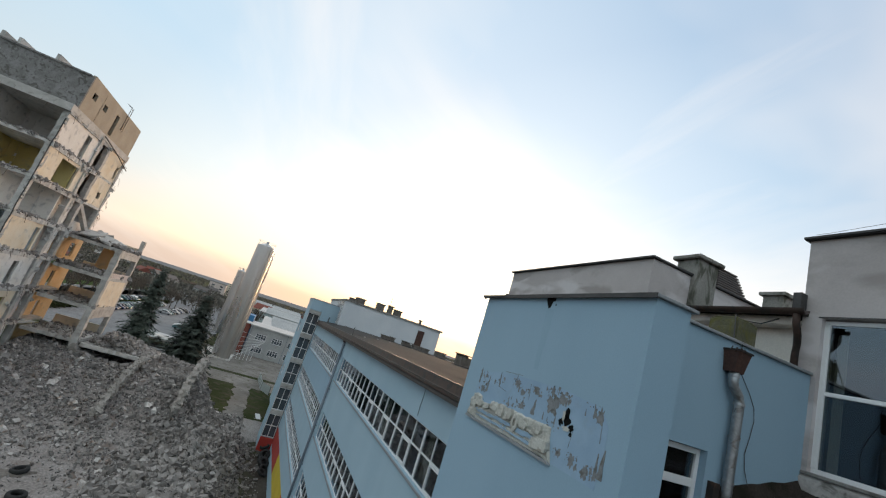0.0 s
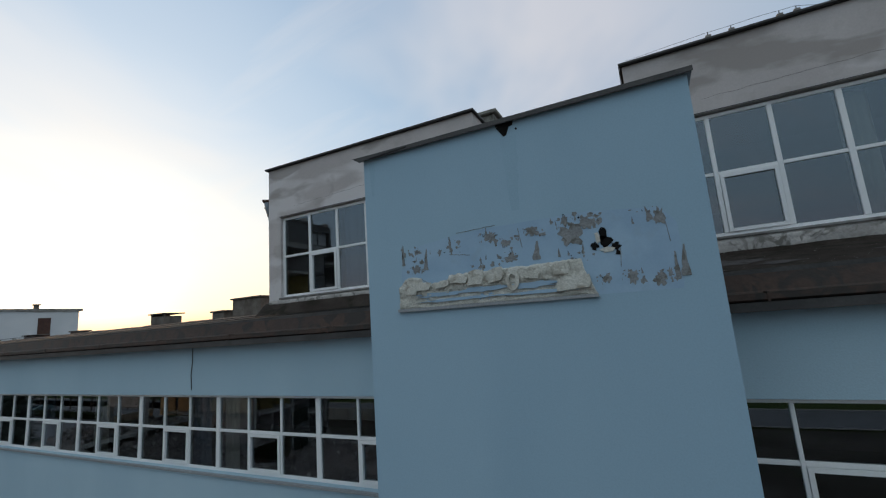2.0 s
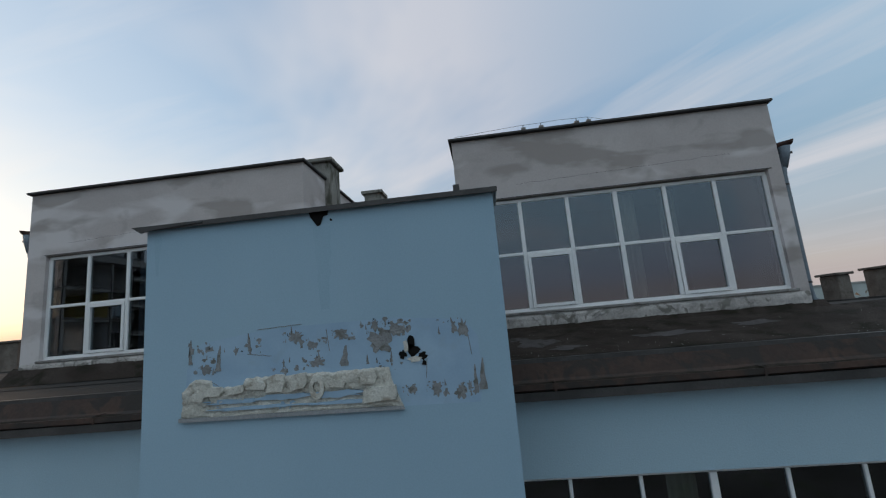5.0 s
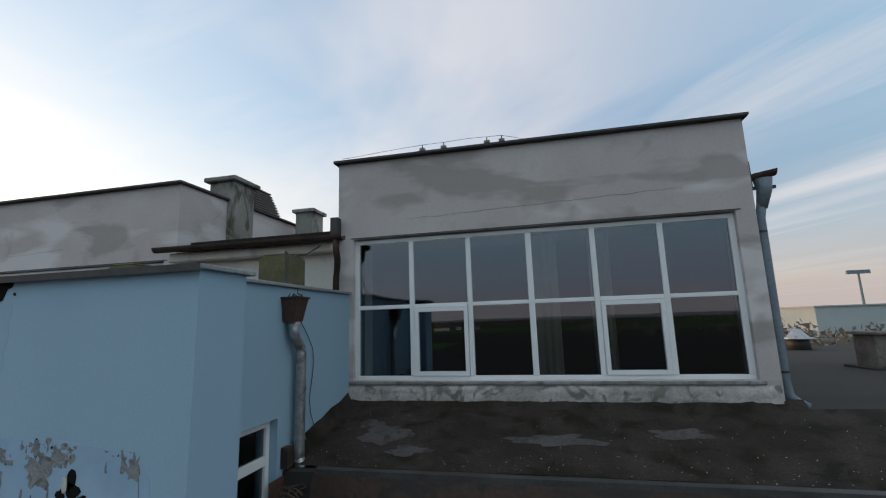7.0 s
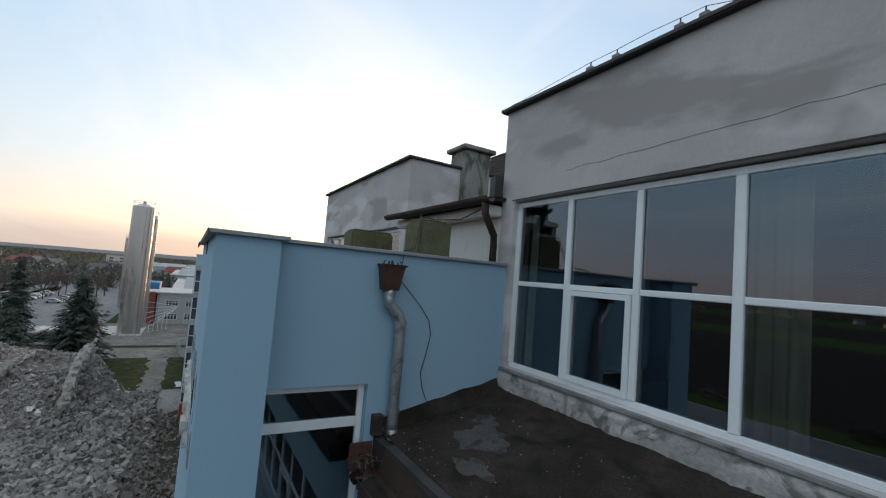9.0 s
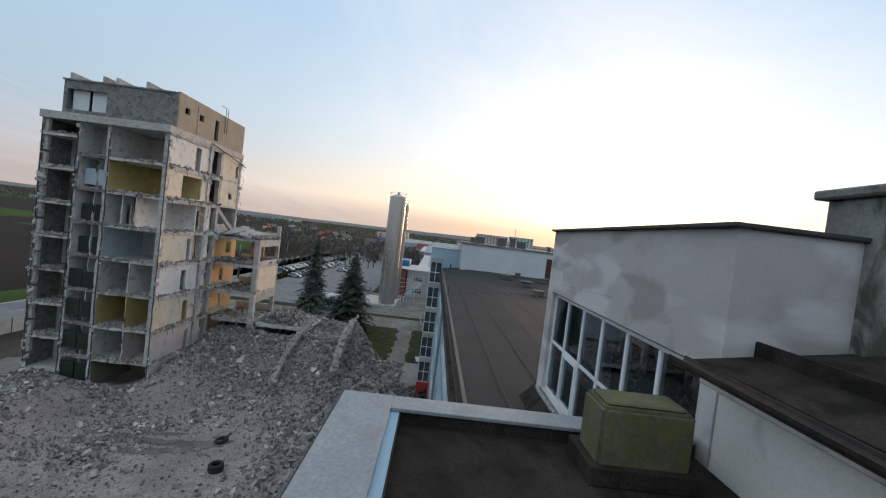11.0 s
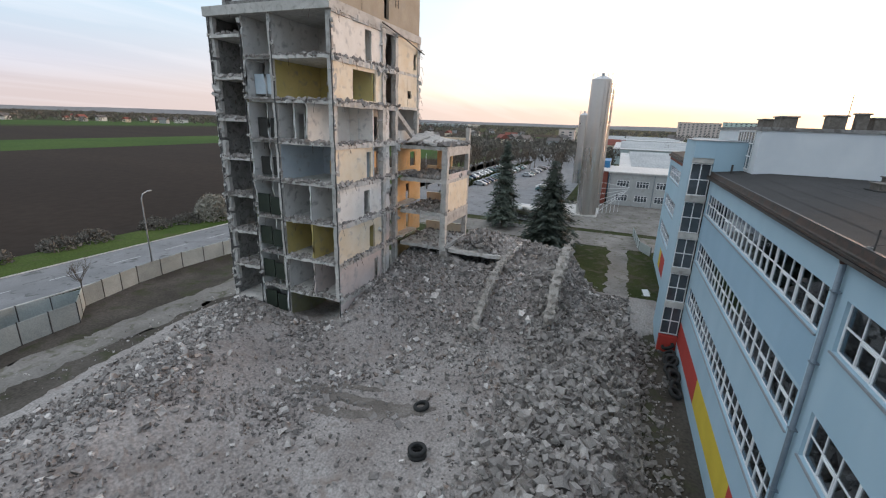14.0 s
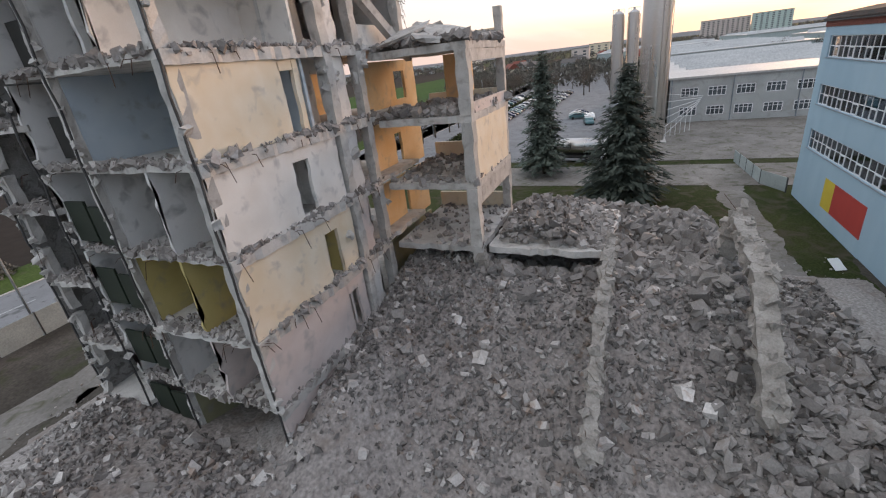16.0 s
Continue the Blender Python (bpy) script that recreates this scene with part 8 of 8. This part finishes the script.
for k, (x, y, a) in enumerate(slots):
    if k > 8 and rcar.random() < 0.25:
        continue
    nm = ("teal", "silver", "white", "dark blue", "silver")[k] if k < 5 else rcar.choice(kinds)
    m = pose(x + rcar.uniform(-0.2, 0.2), y + rcar.uniform(-0.3, 0.3), G + 0.03, 0, 0, a + rcar.uniform(-2, 2))
    if nm in used:
        copy_thing(paint[nm], m)
    else:
        paint[nm].matrix_basis = m
        used.add(nm)
for nm in kinds:
    if nm not in used:
        paint[nm].matrix_basis = pose(-190 - 4 * len(nm), -45.5, G + 0.03, 0, 0, 90)
tk = thing("tank_lorry", "silver tank lorry parked behind the spruce", "lorry", (-97.0, -22.5, G + 0.03), turn=80)
part("tank", tube(bm_new(), [(-4.6, 0, 2.2), (4.0, 0, 2.2)], 1.15, 18), STEEL, tk, "", True)
part("cab", bevelled(0.15, (4.3, 6.4, -1.2, 1.2, 0.6, 3.0)), WHITE_PAINT, tk)
part("chassis", boxes((-4.8, 6.2, -0.9, 0.9, 0.6, 1.05)), DARK_METAL, tk)
for x in (-4.0, -2.8, 2.6, 5.3):
    for y in (-1.2, 0.85):
        part("wheel", tube(bm_new(), [(x, y, 0.5), (x, y + 0.35, 0.5)], 0.5, 14), RUBBER, tk)

# ================= houses and woods in the distance =================
def house(seed):
    r = random.Random(seed)
    h = thing("house", r.choice(["small rendered house with a pitched roof", "village house with a tiled gable roof"]), "house", group="village houses")
    w, d, z = r.uniform(8, 13), r.uniform(7, 10), r.uniform(3.2, 6)
    part("wall", boxes((-w / 2, w / 2, -d / 2, d / 2, 0, z)), (WHITEWASH, CREAM, GREY_RENDER)[seed % 3], h)
    bm = bm_new()
    vs = [bm.verts.new(p) for p in ((-w / 2 - 0.5, -d / 2 - 0.5, z), (w / 2 + 0.5, -d / 2 - 0.5, z), (w / 2 + 0.5, d / 2 + 0.5, z), (-w / 2 - 0.5, d / 2 + 0.5, z), (-w / 2 - 0.5, 0, z + d * 0.42), (w / 2 + 0.5, 0, z + d * 0.42))]
    for f in ((0, 1, 5, 4), (2, 3, 4, 5), (0, 4, 3), (1, 2, 5), (3, 2, 1, 0)):
        bm.faces.new([vs[i] for i in f])
    part("roof", bm, (LOUVRE, BRICK_RED, LOUVRE)[seed % 3], h)
    for k in range(3):
        x = -w / 2 + w * (k + 0.5) / 3
        part("window", boxes((x - 0.6, x + 0.6, d / 2 + 0.004, d / 2 + 0.05, 1.0, 2.3)), FAR_GLASS, h)
    return h


proto = [house(90 + k) for k in range(6)]
rh = random.Random(17)
for k in range(96):
    if k < 64:
        a = radians(rh.uniform(112, 172))
        dist = rh.uniform(760, 1250)
    else:
        a = radians(rh.uniform(84, 112))
        dist = rh.uniform(330, 900)
    x, y = -math.sin(a) * dist, math.cos(a) * dist
    m = pose(x, y, G, 0, 0, rh.uniform(0, 180)) @ Matrix.Scale(rh.uniform(0.7, 1.1), 4)
    if k < 6:
        proto[k].matrix_basis = m
    else:
        copy_thing(proto[k % 6], Matrix()).matrix_basis = m


def apartment(x, y0, y1, h, mat, label):
    b = thing("apartment_block", label, "building", (x, 0, G), "distant apartment blocks")
    part("wall", boxes((-14, 0, y0, y1, 0, h)), mat, b)
    part("roof", boxes((-14.3, 0.3, y0 - 0.3, y1 + 0.3, h + 0.002, h + 0.7)), CONCRETE_DARK, b)
    n = int((y1 - y0) / 7)
    for s in range(int(h / 3)):
        for i in range(n):
            y = y0 + (y1 - y0) * (i + 0.5) / n
            part("window", boxes((0.004, 0.08, y - 1.6, y + 1.6, 1.1 + 3 * s, 2.6 + 3 * s)), FAR_GLASS, b)
    return b


APT_RED = surf("salmon_render", (0.60, 0.50, 0.46), (0.66, 0.56, 0.51), 0.05, 0.95, 0.0, 1)
APT_GREEN = surf("pale_green_render", (0.52, 0.62, 0.58), (0.58, 0.68, 0.63), 0.05, 0.95, 0.0, 1)
apartment(-1000, 92, 165, 32, APT_RED, "salmon apartment block on the horizon")
apartment(-990, 167, 222, 34, APT_GREEN, "pale green apartment block on the horizon")
apartment(-700, -72, -46, 17, CREAM, "pale apartment block behind the silos")
apartment(-560, -78, -60, 14, APT_RED, "low apartment block beyond the car park")


def wood(name, n, amin, amax, dmin, dmax, smin, smax, seed, label, mat=SCRUB, sprays=34, spread=0.085):
    """Leafless crowns made of many small twiggy sprays."""
    r = np.random.RandomState(seed)
    a, d = np.radians(r.uniform(amin, amax, n)), dmin + (dmax - dmin) * r.uniform(0, 1, n) ** 0.8
    s = r.uniform(smin, smax, n)
    c = np.stack([-np.sin(a) * d, np.cos(a) * d, np.full(n, G)], -1)
    u = r.normal(size=(n, sprays, 3))
    u /= np.linalg.norm(u, axis=2)[:, :, None]
    u *= (r.uniform(0.1, 1, (n, sprays)) ** 0.5)[:, :, None]
    p = c[:, None] + (u * np.array([0.5, 0.5, 0.46]) + np.array([0, 0, 0.5])) * s[:, None, None]
    v = p[:, :, None] + r.normal(size=(n, sprays, 3, 3)) * (spread * s[:, None, None, None]) * np.array([1, 1, 1.3])
    v[..., 2] = np.maximum(v[..., 2], G)
    m = n * sprays
    ob = from_arrays(name, v.reshape(-1, 3).tolist(), np.arange(3 * m).reshape(m, 3).tolist(), mat)
    return tagged(ob, label, "woodland", "", "stuff")


wood("wood_far_left", 3200, 108, 180, 760, 2600, 6, 14, 101, "leafless woods and gardens along the horizon")
wood("wood_far_mid", 2200, 40, 110, 420, 2400, 5, 12, 103, "brown leafless woodland behind the town")
wood("wood_near_mid", 700, 92, 112, 230, 520, 4, 8, 105, "bare trees and scrub beyond the car park")
wood("wood_right", 900, -90, 40, 250, 1800, 5, 11, 107, "leafless trees behind the factory")
wood("wood_east", 1000, -80, -5, 110, 300, 7, 13, 111, "leafless trees behind the factory yard", sprays=70, spread=0.045)
wood("wood_yard_edge", 130, -75, -8, 62, 110, 9, 17, 113, "tall bare trees and undergrowth at the edge of the yard", sprays=420, spread=0.022)
hall(84, 130, 150, 172, 17.2, "white hall beyond the trees behind the yard")
mast = thing("floodlight_mast", "tall grey floodlight mast behind the trees", "mast", (103, 160, G))
part("pole", tube(bm_new(), [(0, 0, 0), (0, 0, 28)], 0.55, 8, r2=0.3), PIPE_GREY, mast)
part("crossbar", boxes((-3.2, 3.2, -0.4, 0.4, 28.002, 29.2)), PIPE_GREY, mast)
wood("wood_back", 900, 180, 270, 300, 2000, 5, 11, 109, "leafless trees across the fields")
# a low rise closing the horizon, distance haze put into its colour
bm = bm_new()
n = 240
ra = [bm.verts.new((4300 * math.sin(6.2832 * k / n), 4300 * math.cos(6.2832 * k / n), G - 3)) for k in range(n)]
rb_ = [bm.verts.new((4450 * math.sin(6.2832 * k / n), 4450 * math.cos(6.2832 * k / n), 26 + 22 * noise.noise((k * 0.08, 0, 0)) + 5 * noise.noise((k * 0.6, 3, 0)))) for k in range(n)]
for k in range(n):
    bm.faces.new((ra[k], ra[(k + 1) % n], rb_[(k + 1) % n], rb_[k]))
struct("backdrop", bm, FAR_RISE, "low wooded rise along the horizon", "backdrop")
